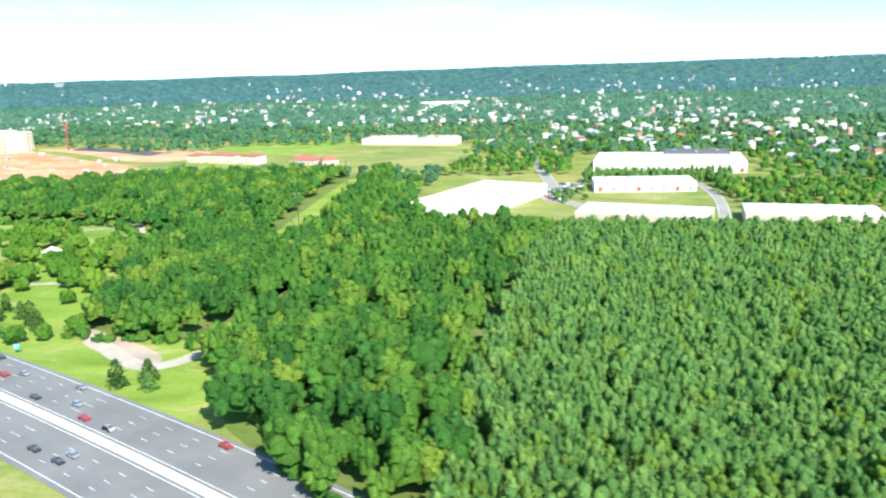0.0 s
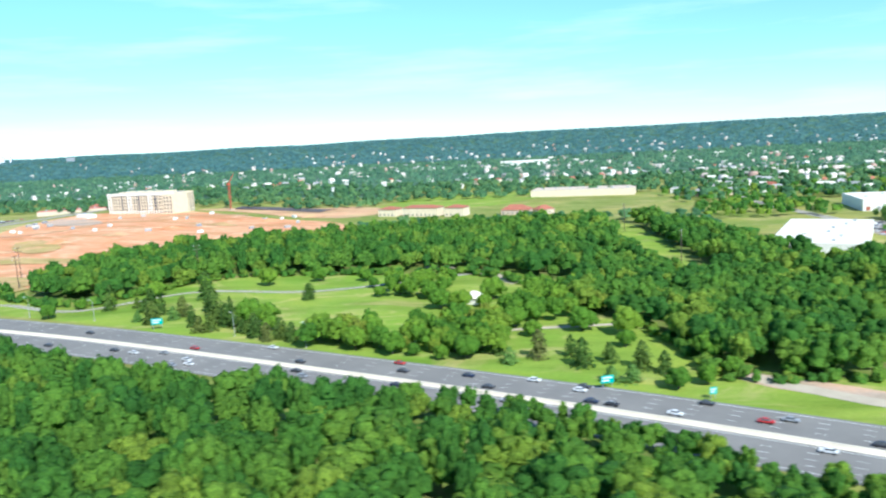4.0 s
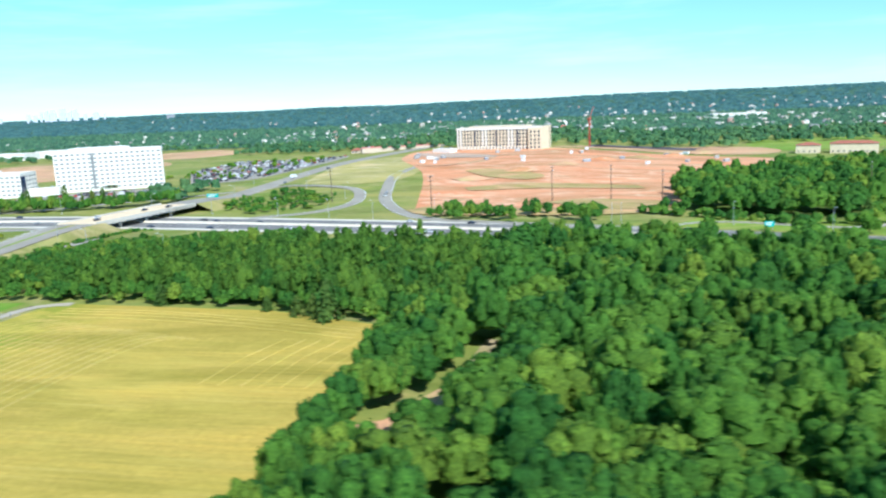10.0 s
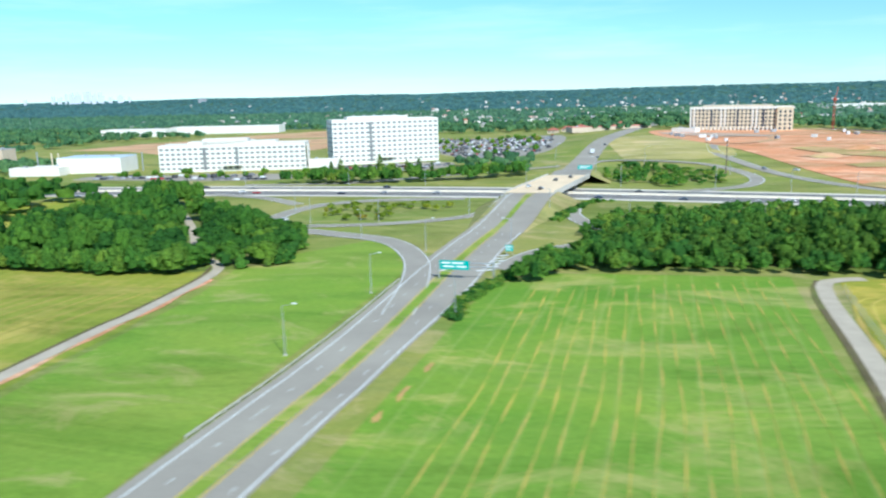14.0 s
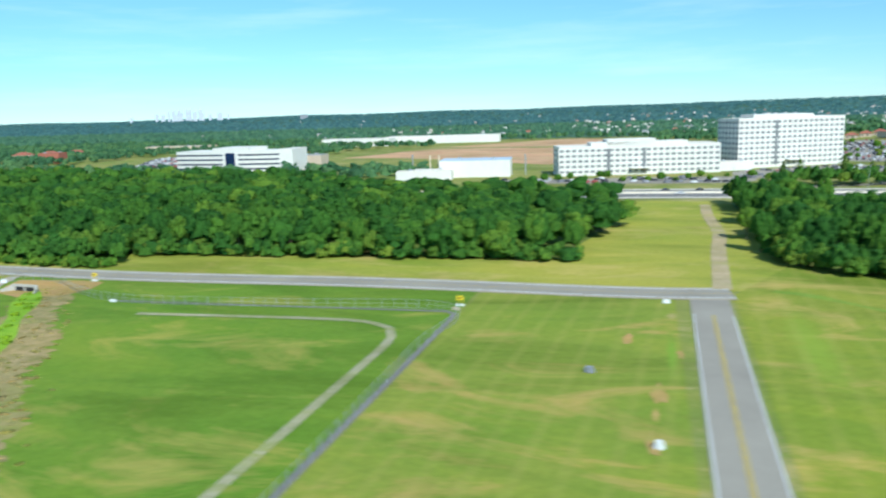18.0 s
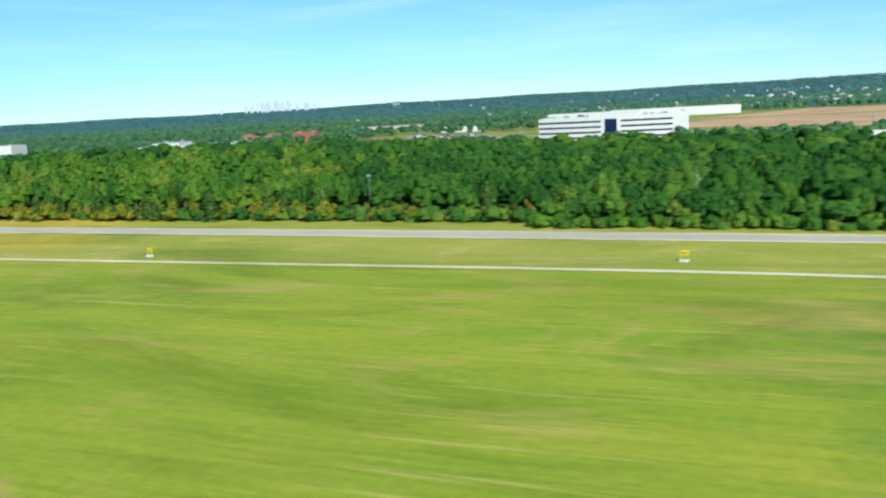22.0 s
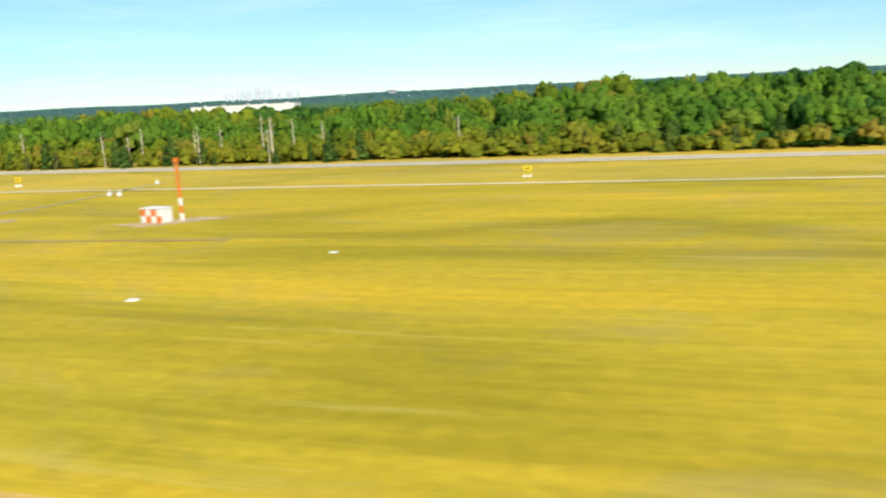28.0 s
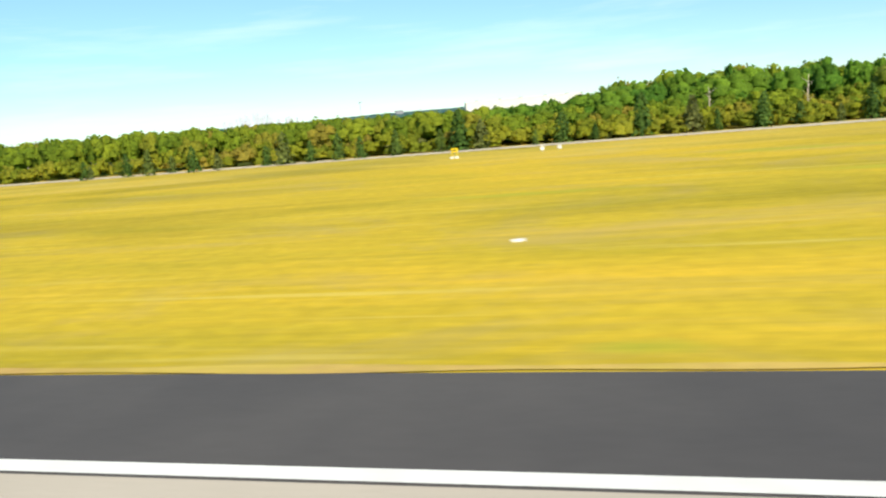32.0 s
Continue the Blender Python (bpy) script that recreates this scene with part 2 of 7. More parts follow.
M_ROWFIELD = grass_mat("rough hay meadow", (0.225, 0.30, 0.03), (0.34, 0.335, 0.05), (0.46, 0.34, 0.10), amount=0.5, streak=3, streak_c=(0.50, 0.40, 0.12), period=6, sharp=0.66, rows=0.12, spots=((-1048, 190, 50, 34, (0.45, 0.345, 0.075)), (-1042, 135, 42, 52, (0.47, 0.36, 0.08)), (-1000, 150, 14, 60, (0.47, 0.365, 0.085)), (-1022, 150, 7, 60, (0.25, 0.345, 0.03)), (-1093, 160, 9, 60, (0.25, 0.33, 0.035))))
M_AIRGRASS = grass_mat("airfield grass", (0.20, 0.295, 0.03), (0.33, 0.34, 0.055), (0.47, 0.32, 0.10), amount=0.5, streak=4, streak_c=(0.42, 0.36, 0.10), period=6, sharp=0.7, rows=0.16, spots=((-1128, 158, 2.2, 5, (0.62, 0.33, 0.13)), (-1119.5, 150, 2.5, 30, (0.20, 0.33, 0.03)), (-1122.5, 120, 1.6, 7, (0.60, 0.34, 0.14)), (-1119, 178, 3, 7, (0.42, 0.32, 0.13))))
M_AIRGREEN = grass_mat("mown airfield green", (0.15, 0.265, 0.022), (0.215, 0.30, 0.032), (0.36, 0.32, 0.07), amount=0.52, big=0.02)
M_STRIP = grass_mat("runway strip grass", (0.165, 0.29, 0.021), (0.265, 0.305, 0.042), (0.42, 0.32, 0.08), amount=0.48, spots=((-1926, 34.5, 7, 3.2, (0.26, 0.38, 0.03)), (-1914, 35.5, 8, 2.6, (0.26, 0.38, 0.03)), (-1944, 33.5, 9, 2.2, (0.26, 0.38, 0.03)), (-1958, 36, 7, 2.5, (0.26, 0.38, 0.03)), (-1640, 95, 16, 60, (0.30, 0.39, 0.03)), (-1600, 62, 22, 7, (0.27, 0.40, 0.03)), (-1590, 100, 34, 17, (0.25, 0.41, 0.025)), (-1995, 120, 60, 9, (0.36, 0.37, 0.03)), (-2071, 95, 34, 5, (0.36, 0.345, 0.03)), (-2031, 141, 40, 9, (0.36, 0.345, 0.03)), (-2026, 102, 24, 7, (0.36, 0.345, 0.03)), (-2012, 137, 30, 9, (0.36, 0.345, 0.03)), (-1877, 61, 22, 5, (0.36, 0.345, 0.03)), (-1684, 136, 16, 5, (0.36, 0.345, 0.03)), (-2059, 33, 7, 2.5, (0.36, 0.345, 0.03)), (-1555, 60, 55, 5, (0.52, 0.43, 0.06))), dashes=(0.62, 0.50, 0.14), drier=((-1340, -1440, (0.36, 0.38, 0.035), (0.27, 0.36, 0.025)), (-1590, -1675, (0.645, 0.45, 0.036), (0.49, 0.385, 0.028))))
M_VERGE = grass_mat("long verge grass", (0.265, 0.335, 0.035), (0.42, 0.395, 0.065), (0.46, 0.37, 0.11), amount=0.46, drier=((-1540, -1700, (0.66, 0.46, 0.06), (0.50, 0.39, 0.05)),))
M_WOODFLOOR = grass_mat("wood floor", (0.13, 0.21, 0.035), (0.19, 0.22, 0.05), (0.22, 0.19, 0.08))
M_DIRT = grass_mat("red graded earth", (0.68, 0.285, 0.135), (0.75, 0.39, 0.215), (0.78, 0.53, 0.36), big=0.015, amount=0.5)
M_DIRT2 = grass_mat("pale red earth", (0.60, 0.33, 0.185), (0.68, 0.42, 0.25), (0.47, 0.39, 0.16), big=0.02)
M_SCRUB = grass_mat("scrub grass", (0.27, 0.29, 0.08), (0.40, 0.34, 0.14), (0.46, 0.35, 0.19), big=0.03)
M_FAINTPAD = grass_mat("grey-red gravel", (0.46, 0.37, 0.30), (0.56, 0.40, 0.30), (0.64, 0.38, 0.24), big=0.05)
M_SANDTRACK = grass_mat("sandy track", (0.86, 0.74, 0.50), (0.80, 0.68, 0.42), (0.70, 0.56, 0.24), big=0.1)
M_DRYRING = grass_mat("trodden straw", (0.68, 0.50, 0.10), (0.53, 0.40, 0.045), (0.50, 0.40, 0.05), big=0.3)
M_EARTHTRACK = grass_mat("worn earth track", (0.54, 0.42, 0.27), (0.46, 0.37, 0.18), (0.36, 0.35, 0.10), big=0.12)
M_FAINT = grass_mat("grassed-over gravel", (0.50, 0.44, 0.33), (0.36, 0.36, 0.16), (0.26, 0.30, 0.06), big=0.15)
M_BANK = grass_mat("rough brown bank", (0.25, 0.23, 0.07), (0.46, 0.345, 0.17), (0.24, 0.28, 0.045), big=0.3, amount=0.48)
M_MARGIN = grass_mat("dark weedy margin", (0.13, 0.105, 0.055), (0.20, 0.16, 0.08), (0.16, 0.18, 0.05), big=0.1)
# blued to match the haze-tinted foliage over it, so gaps don't show
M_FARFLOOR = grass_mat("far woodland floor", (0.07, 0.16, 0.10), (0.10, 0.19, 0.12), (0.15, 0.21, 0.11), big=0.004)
M_ASPHALT = plain_mat("worn asphalt", (0.365, 0.325, 0.26), (0.30, 0.265, 0.215), 0.04, 0.9, fine=3.0)
M_ASPHALT_D = plain_mat("dark asphalt", (0.092, 0.085, 0.082), (0.068, 0.064, 0.064), 0.06, 0.9, fine=2.0)
M_PALEPAVE = plain_mat("bleached concrete", (0.74, 0.66, 0.53), (0.64, 0.57, 0.46), 0.1, 0.9)
M_PALEROAD = plain_mat("sun-bleached asphalt", (0.54, 0.475, 0.37), (0.46, 0.40, 0.31), 0.05, 0.9, fine=3.0)
M_LANES = plain_mat("dark worn lanes", (0.23, 0.215, 0.195), (0.185, 0.172, 0.158), 0.05, 0.9, fine=3.0)
M_CONCRETE = plain_mat("concrete", (0.55, 0.51, 0.44), (0.46, 0.43, 0.37), 0.1, 0.9)
M_GRAVEL = plain_mat("gravel", (0.50, 0.425, 0.32), (0.42, 0.355, 0.265), 0.15, 0.95, fine=4.0)
M_WHITEPAINT = plain_mat("white road paint", (0.78, 0.78, 0.74), (0.66, 0.66, 0.62), 0.4)
M_YELLOWPAINT = plain_mat("yellow road paint", (0.62, 0.46, 0.08), (0.5, 0.37, 0.08), 0.4)
M_LEAF = leaf_mat("broadleaf foliage", (0.062, 0.18, 0.036), (0.105, 0.248, 0.04), (0.16, 0.30, 0.045), (0.235, 0.345, 0.05), grain=1.7)
M_DEEPLEAF = leaf_mat("deep green foliage", (0.05, 0.15, 0.03), (0.078, 0.205, 0.033), (0.12, 0.26, 0.036), (0.17, 0.30, 0.04), grain=1.7, punch=0.6)
M_PINE = leaf_mat("pine foliage", (0.14, 0.28, 0.075), (0.185, 0.34, 0.09), (0.24, 0.385, 0.10), (0.21, 0.33, 0.05), grain=1.9, punch=0.5)
M_PINEBELT = leaf_mat("pine belt foliage", (0.075, 0.175, 0.03), (0.11, 0.225, 0.035), (0.15, 0.27, 0.04), grain=1.8, punch=0.6)
M_CEDAR = leaf_mat("cedar foliage", (0.08, 0.155, 0.035), (0.11, 0.195, 0.045), (0.15, 0.22, 0.05), (0.18, 0.2, 0.07))
# far foliage: distance haze is put into the leaf colours as blue
M_HORIZONLEAF = leaf_mat("haze-blued woodland", (0.08, 0.185, 0.215), (0.105, 0.225, 0.255), (0.135, 0.26, 0.28), grain=0.2, punch=0.4)
M_FARLEAF = leaf_mat("faintly haze-blued foliage", (0.075, 0.18, 0.09), (0.105, 0.23, 0.115), (0.15, 0.28, 0.12), grain=0.5, punch=0.5)
M_MIDLEAF = leaf_mat("haze-tinted suburban woodland", (0.085, 0.19, 0.135), (0.115, 0.24, 0.16), (0.155, 0.285, 0.175), grain=0.35, punch=0.45)
M_BUSH = leaf_mat("edge shrub foliage", (0.22, 0.265, 0.028), (0.30, 0.33, 0.03), (0.36, 0.36, 0.042), (0.36, 0.30, 0.055), grain=1.5, punch=0.5)
M_OLIVELEAF = leaf_mat("olive edge foliage", (0.16, 0.245, 0.026), (0.235, 0.32, 0.03), (0.31, 0.365, 0.036), (0.35, 0.30, 0.05), grain=1.5, punch=0.55)
M_MIXLEAF = leaf_mat("sunny mixed foliage", (0.092, 0.22, 0.03), (0.142, 0.29, 0.034), (0.205, 0.34, 0.04), (0.26, 0.325, 0.05), grain=1.6, punch=0.6)
M_BARK = plain_mat("bark", (0.16, 0.12, 0.09), (0.1, 0.08, 0.06), 2.0)


# ---- plan helpers ----
def sm(a, b, v):
    t = np.clip((np.asarray(v, float) - a) / (b - a), 0, 1)
    return t * t * (3 - 2 * t)


def height(x, y):
    """The lie of the land: flat, a graded rise at the building site, low hills far off."""
    x, y = np.asarray(x, float), np.asarray(y, float)
    site = 10.0 * sm(470, 760, y) * sm(-980, -800, x) * (1 - sm(-660, -470, x)) * (1 - sm(1500, 2200, y))
    hills = (46 + 14 * sm(-3500, 600, x) + 8 * np.sin(x / 710.0) * np.sin(y / 830.0 + 1) + 4 * np.sin(x / 233.0 + y / 470.0)) * sm(2600, 6800, y)
    rise = 8.0 * sm(250, 325, y) * (1 - sm(365, 480, y)) * sm(-1900, -1780, x) * (1 - sm(-1600, -1480, x))
    return site + hills + rise


def grounded(x, y, dz=0.0):
    return float(height(x, y)) + dz


def spline(pts, step):
    """Points along a smooth curve through the given plan points."""
    p = [np.array(q, float) for q in pts]
    p = [2 * p[0] - p[1]] + p + [2 * p[-1] - p[-2]]
    out = []
    for i in range(1, len(p) - 2):
        k = max(1, int(np.linalg.norm(p[i + 1] - p[i]) / step))
        for j in range(k):
            t = j / k
            out.append(0.5 * (2 * p[i] + (p[i + 1] - p[i - 1]) * t + (2 * p[i - 1] - 5 * p[i] + 4 * p[i + 1] - p[i + 2]) * t * t
                              + (3 * p[i] - p[i - 1] - 3 * p[i + 1] + p[i + 2]) * t ** 3))
    out.append(p[-2])
    return np.array(out)


def mesh_of(name, verts, faces, mat):
    me = bpy.data.meshes.new(name)
    me.from_pydata([tuple(v) for v in verts], [], [tuple(f) for f in faces])
    if mat:
        me.materials.append(mat)
    me.update()
    return me


def sheet(name, poly, mat, lift=0.06, cell=14.0, hfun=height, curved=True):
    """A patch of ground cover with an uneven outline, laid on the land."""
    pts = spline(list(poly) + [poly[0]], 8.0)[:-1] if cell and curved else np.array(poly, float)
    n = len(pts)
    lo, hi = pts.min(0), pts.max(0)
    inner = []
    if cell:
        gx, gy = np.meshgrid(np.arange(lo[0], hi[0], cell), np.arange(lo[1], hi[1], cell))
        inner = [Vector((a, b)) for a, b in zip(gx.ravel(), gy.ravel())]
    vs, es, fs, *_ = delaunay_2d_cdt([Vector(p) for p in pts] + inner, [], [list(range(n))], 2, 1e-4)
    xy = np.array([(v.x, v.y) for v in vs])
    z = hfun(xy[:, 0], xy[:, 1]) + lift
    return new(name, mesh_of(name, np.column_stack([xy, z]), fs, mat))


def ribbon(name, pts, half, mat, lift=0.1, step=8.0, offset=0.0, hfun=height, dash=None):
    """A strip of road, path or paint along a smooth line; dash: (on, off) in metres."""
    c = spline(pts, step)
    d = np.gradient(c, axis=0)
    d /= np.linalg.norm(d, axis=1)[:, None]
    nrm = np.column_stack([-d[:, 1], d[:, 0]])
    h = np.asarray(half if not callable(half) else [half(q) for q in c])
    h = np.broadcast_to(h, (len(c),))
    offset = np.array([offset(q) for q in c]) if callable(offset) else offset
    a, b = c + nrm * (offset + h)[:, None], c + nrm * (offset - h)[:, None]
    za, zb = hfun(a[:, 0], a[:, 1]) + lift, hfun(b[:, 0], b[:, 1]) + lift
    z = np.maximum(za, zb)
    v = np.concatenate([np.column_stack([a, z]), np.column_stack([b, z])])
    n = len(c)
    s = np.concatenate([[0], np.cumsum(np.linalg.norm(np.diff(c, axis=0), axis=1))])
    f = [(i, n + i, n + i + 1, i + 1) for i in range(n - 1) if dash is None or (s[i] % sum(dash)) < dash[0]]
    return new(name, mesh_of(name, v, f, mat))


def part(name, bm, mat, parent, label=""):
    me = bpy.data.meshes.new(name)
    bm.to_mesh(me)
    bm.free()
    me.materials.append(mat)
    ob = new(name, me)
    ob.parent = parent
    if label:
        tagged(ob, label)
    return ob


def box(bm, x0, x1, y0, y1, z0, z1, bevel=0.0):
    r = bmesh.ops.create_cube(bm, size=1.0, matrix=Matrix.Translation(((x0 + x1) / 2, (y0 + y1) / 2, (z0 + z1) / 2)) @ Matrix.Diagonal((x1 - x0, y1 - y0, z1 - z0, 1)))
    if bevel:
        es = list({e for v in r["verts"] for e in v.link_edges})
        bmesh.ops.bevel(bm, geom=es, offset=bevel, segments=1, affect="EDGES")
    return r["verts"]


def tube(bm, a, b, r0, r1, seg=8):
    a, b = Vector(a), Vector(b)
    bmesh.ops.create_cone(bm, cap_ends=True, segments=seg, radius1=r0, radius2=r1, depth=(b - a).length,
                          matrix=Matrix.Translation((a + b) / 2) @ (b - a).to_track_quat("Z", "Y").to_matrix().to_4x4())


def boxed(name, args, mat, parent, label="", bevel=0.0):
    bm = bmesh.new()
    box(bm, *args, bevel=bevel)
    return part(name, bm, mat, parent, label)


def thing(name, x, y, z, turn, label, category, group="", kind=""):
    return tagged(new(name), label, category, group, kind), pose(x, y, z, 0, 0, turn)


# ---- foliage ----
RNG = np.random.default_rng(7)


def quads(centres, normals, size, rng):
    """Leaf clumps: small bent quads at the given places, facing the given ways."""
    n = len(centres)
    nr = normals + rng.normal(0, 0.3, (n, 3))
    nr /= np.linalg.norm(nr, axis=1)[:, None]
    u = np.cross(nr, rng.normal(0, 1, (n, 3)))
    u /= np.linalg.norm(u, axis=1)[:, None]
    w = np.cross(nr, u)
    s = (size * rng.uniform(0.6, 1.3, n))[:, None]
    v = np.stack([centres + u * s, centres + w * s * 0.8, centres - u * s * rng.uniform(0.7, 1.1, (n, 1)), centres - w * s * 0.8], 1).reshape(-1, 3)
    i = np.arange(n)[:, None] * 4
    return v, np.concatenate([i + [0, 1, 2], i + [0, 2, 3]])


def puff(c, r, seg, rings, rng, flat=1.0):
    """A bough: the upper part of a lumpy ball, smooth-shaded."""
    q0 = rng.uniform(0, 6.28)
    v, f = [], []
    for i in range(rings):
        a = -0.55 + i / rings * (math.pi / 2 + 0.55)
        for s in range(seg):
            q, k = q0 + 2 * math.pi * (s + 0.5 * (i % 2)) / seg, rng.uniform(0.7, 1.22)
            v.append((c[0] + math.cos(a) * math.cos(q) * r * k, c[1] + math.cos(a) * math.sin(q) * r * k, c[2] + math.sin(a) * r * k * flat))
    v.append((c[0], c[1], c[2] + r * flat * rng.uniform(0.9, 1.1)))
    for i in range(rings - 1):
        for s in range(seg):
            t = (s + 1) % seg
            f += [(i * seg + s, i * seg + t, (i + 1) * seg + t), (i * seg + s, (i + 1) * seg + t, (i + 1) * seg + s)]
    for s in range(seg):
        f.append(((rings - 1) * seg + s, (rings - 1) * seg + (s + 1) % seg, rings * seg))
    return np.array(v), np.array(f)


def joined(pieces):
    vs, fs, sm_, k = [], [], [], 0
    for v, f, smooth in pieces:
        vs.append(v)
        fs.append(f + k)
        sm_.append(np.full(len(f), smooth))
        k += len(v)
    return np.concatenate(vs), np.concatenate(fs), np.concatenate(sm_)


def broadleaf(seed, lumps, seg, rings, leaves, size, squat=1.0):
    """Crown of unit radius 1, from z 0.5 to about 2.6: boughs round and over a core, with loose leaf sprays that break the outline."""
    rng = np.random.default_rng(seed)
    out = [(*puff((0, 0, 1.35), 0.74, seg + 1, rings, rng, 1.15 * squat), True)]
    cs, ns = [], []
    for i in range(lumps):
        a, e = 2.4 * i + rng.uniform(-0.5, 0.5), math.asin(min(0.95, -0.25 + 1.2 * (i + rng.uniform(0.1, 0.9)) / lumps))
        c = np.array([math.cos(e) * math.cos(a) * 0.64, math.cos(e) * math.sin(a) * 0.64, 1.4 + math.sin(e) * 0.82 * squat])
        r = rng.uniform(0.28, 0.46)
        out.append((*puff(c, r, seg, rings, rng, 0.9), True))
        if leaves:
            d = rng.normal(0, 1, (leaves, 3)) + 0.8 * (c - [0, 0, 1.2])
            d /= np.linalg.norm(d, axis=1)[:, None]
            cs.append(c + d * r * rng.uniform(0.85, 1.15, (leaves, 1)))
            ns.append(d)
    if leaves:
        out.append((*quads(np.concatenate(cs), np.concatenate(ns), size, rng), False))
    return joined(out)


def conifer(seed, tiers, per, size, low=0.4, tall=4.0, taper=1.3):
    """Crown of unit radius 1 in drooping, uneven tiers round a narrow core."""
    rng = np.random.default_rng(seed)
    out = [(*puff((0, 0, tall * 0.3), 0.5, 7, 3, rng, tall * 0.62), True)]
    cs, ns = [], []
    for t in range(tiers):
        h = low + (tall - low) * t / tiers
        r = (1 - (t / tiers) ** taper) * rng.uniform(0.75, 1.1) + 0.08
        a = rng.uniform(0, 2 * math.pi, per)
        q = rng.uniform(0.5, 1.0, per) * r
        cs.append(np.column_stack([np.cos(a) * q, np.sin(a) * q, h - 0.2 * q + rng.normal(0, 0.1, per)]))
        ns.append(np.column_stack([np.cos(a) * 0.8, np.sin(a) * 0.8, np.full(per, 0.7)]))
    out.append((*quads(np.concatenate(cs), np.concatenate(ns), size, rng), False))
    return joined(out)


def raw_mesh(name, v, f, mat, tint=None, smooth=None):
    me = bpy.data.meshes.new(name)
    me.vertices.add(len(v))
    me.vertices.foreach_set("co", np.ascontiguousarray(v, np.float32).ravel())
    me.loops.add(len(f) * 3)
    me.loops.foreach_set("vertex_index", np.ascontiguousarray(f, np.int32).ravel())
    me.polygons.add(len(f))
    me.polygons.foreach_set("loop_start", np.arange(0, len(f) * 3, 3, dtype=np.int32))
    if smooth is not None:
        me.polygons.foreach_set("use_smooth", np.ascontiguousarray(smooth, bool))
    me.update(calc_edges=True)
    if tint is not None:
        at = me.attributes.new("tint", "FLOAT", "POINT")
        at.data.foreach_set("value", np.ascontiguousarray(tint, np.float32))
    me.materials.append(mat)
    return me


def inside(poly, x, y):
    c = np.zeros(len(x), bool)
    p = np.array(poly, float)
    for (x1, y1), (x2, y2) in zip(p, np.roll(p, -1, 0)):
        c ^= ((y1 > y) != (y2 > y)) & (x < (x2 - x1) * (y - y1) / (y2 - y1 + 1e-12) + x1)
    return c


def sow(poly, gap, rng, jitter=0.42, keep=1.0, gaps=0.0):
    """Places inside a polygon, about a gap apart; gaps: share of clearings."""
    p = np.array(poly, float)
    lo, hi = p.min(0), p.max(0)
    gx, gy = np.meshgrid(np.arange(lo[0], hi[0] + gap, gap), np.arange(lo[1], hi[1] + gap, gap * 0.9))
    gx = gx + (np.arange(gx.shape[0]) % 2)[:, None] * gap * 0.5
    x, y = gx.ravel() + rng.uniform(-1, 1, gx.size) * gap * jitter, gy.ravel() + rng.uniform(-1, 1, gx.size) * gap * jitter
    ok = inside(poly, x, y) & (rng.uniform(0, 1, len(x)) < keep)
    if gaps:
        ok &= (np.sin(x / 37 + 1.3) * np.sin(y / 29 + 0.4) + 0.5 * np.sin(x / 11 + y / 17)) > gaps * 2 - 1.4
    return x[ok], y[ok]


def grow(name, x, y, shapes, radius, tall, mat, label, rng, spread=0.25, hfun=height, sink=0.0):
    """One object that holds a wood: every tree a turned and scaled crown with a tint of its own."""
    vs, fs, ts, ss, k = [], [], [], [], 0
    z = hfun(x, y)
    for i in range(len(x)):
        v, f, sf = shapes[rng.integers(len(shapes))]
        a, s = rng.uniform(0, 2 * math.pi), radius * rng.uniform(1 - spread, 1 + spread)
        h = (tall(x[i]) if callable(tall) else tall) * rng.uniform(1 - spread * 0.7, 1 + spread * 0.7)
        ca, sa = math.cos(a) * s, math.sin(a) * s
        vs.append(np.column_stack([v[:, 0] * ca - v[:, 1] * sa + x[i], v[:, 0] * sa + v[:, 1] * ca + y[i], v[:, 2] * h + z[i] - sink]))
        fs.append(f + k)
        ss.append(sf)
        ts.append(np.full(len(v), rng.uniform(0, 1), np.float32))
        k += len(v)
    me = raw_mesh(name, np.concatenate(vs), np.concatenate(fs), mat, np.concatenate(ts), np.concatenate(ss))
    return tagged(new(name, me), label, "woodland", kind="stuff")


BROAD = [broadleaf(s, 9, 6, 2, 5, 0.14) for s in range(8)]
BROAD_NEAR = [broadleaf(110 + s, 11, 6, 2, 7, 0.125) for s in range(8)]
MIDS = [broadleaf(30 + s, 3, 5, 2, 0, 0.25) for s in range(6)]
BROAD_FAR = [broadleaf(20 + s, 5, 5, 2, 2, 0.22) for s in range(5)]
PINES = [broadleaf(40 + s, 6, 5, 2, 7, 0.16, 1.2) for s in range(5)] + [conifer(46 + s, 8, 10, 0.24, 0.5, 3.0) for s in range(2)]
PLANTATION = [broadleaf(140 + s, 7, 5, 2, 6, 0.17, 0.62) for s in range(6)]
CLUMP = [broadleaf(60 + s, 2, 5, 1, 0, 0.4, 0.7) for s in range(5)]
BROAD_HI = [broadleaf(80 + s, 14, 8, 3, 8, 0.11) for s in range(4)]
CEDAR_HI = [conifer(90 + s, 14, 18, 0.18, 0.12, 2.7 + 0.3 * s, 2.3) for s in range(3)]
SPRUCE_HI = [conifer(94 + s, 14, 16, 0.18, 0.15, 3.0) for s in range(2)]

# ---- ground ----
def axis(parts):
    out = []
    for a, b, s in parts:
        out += list(np.arange(a, b, s))
    return np.array(out + [parts[-1][1]])


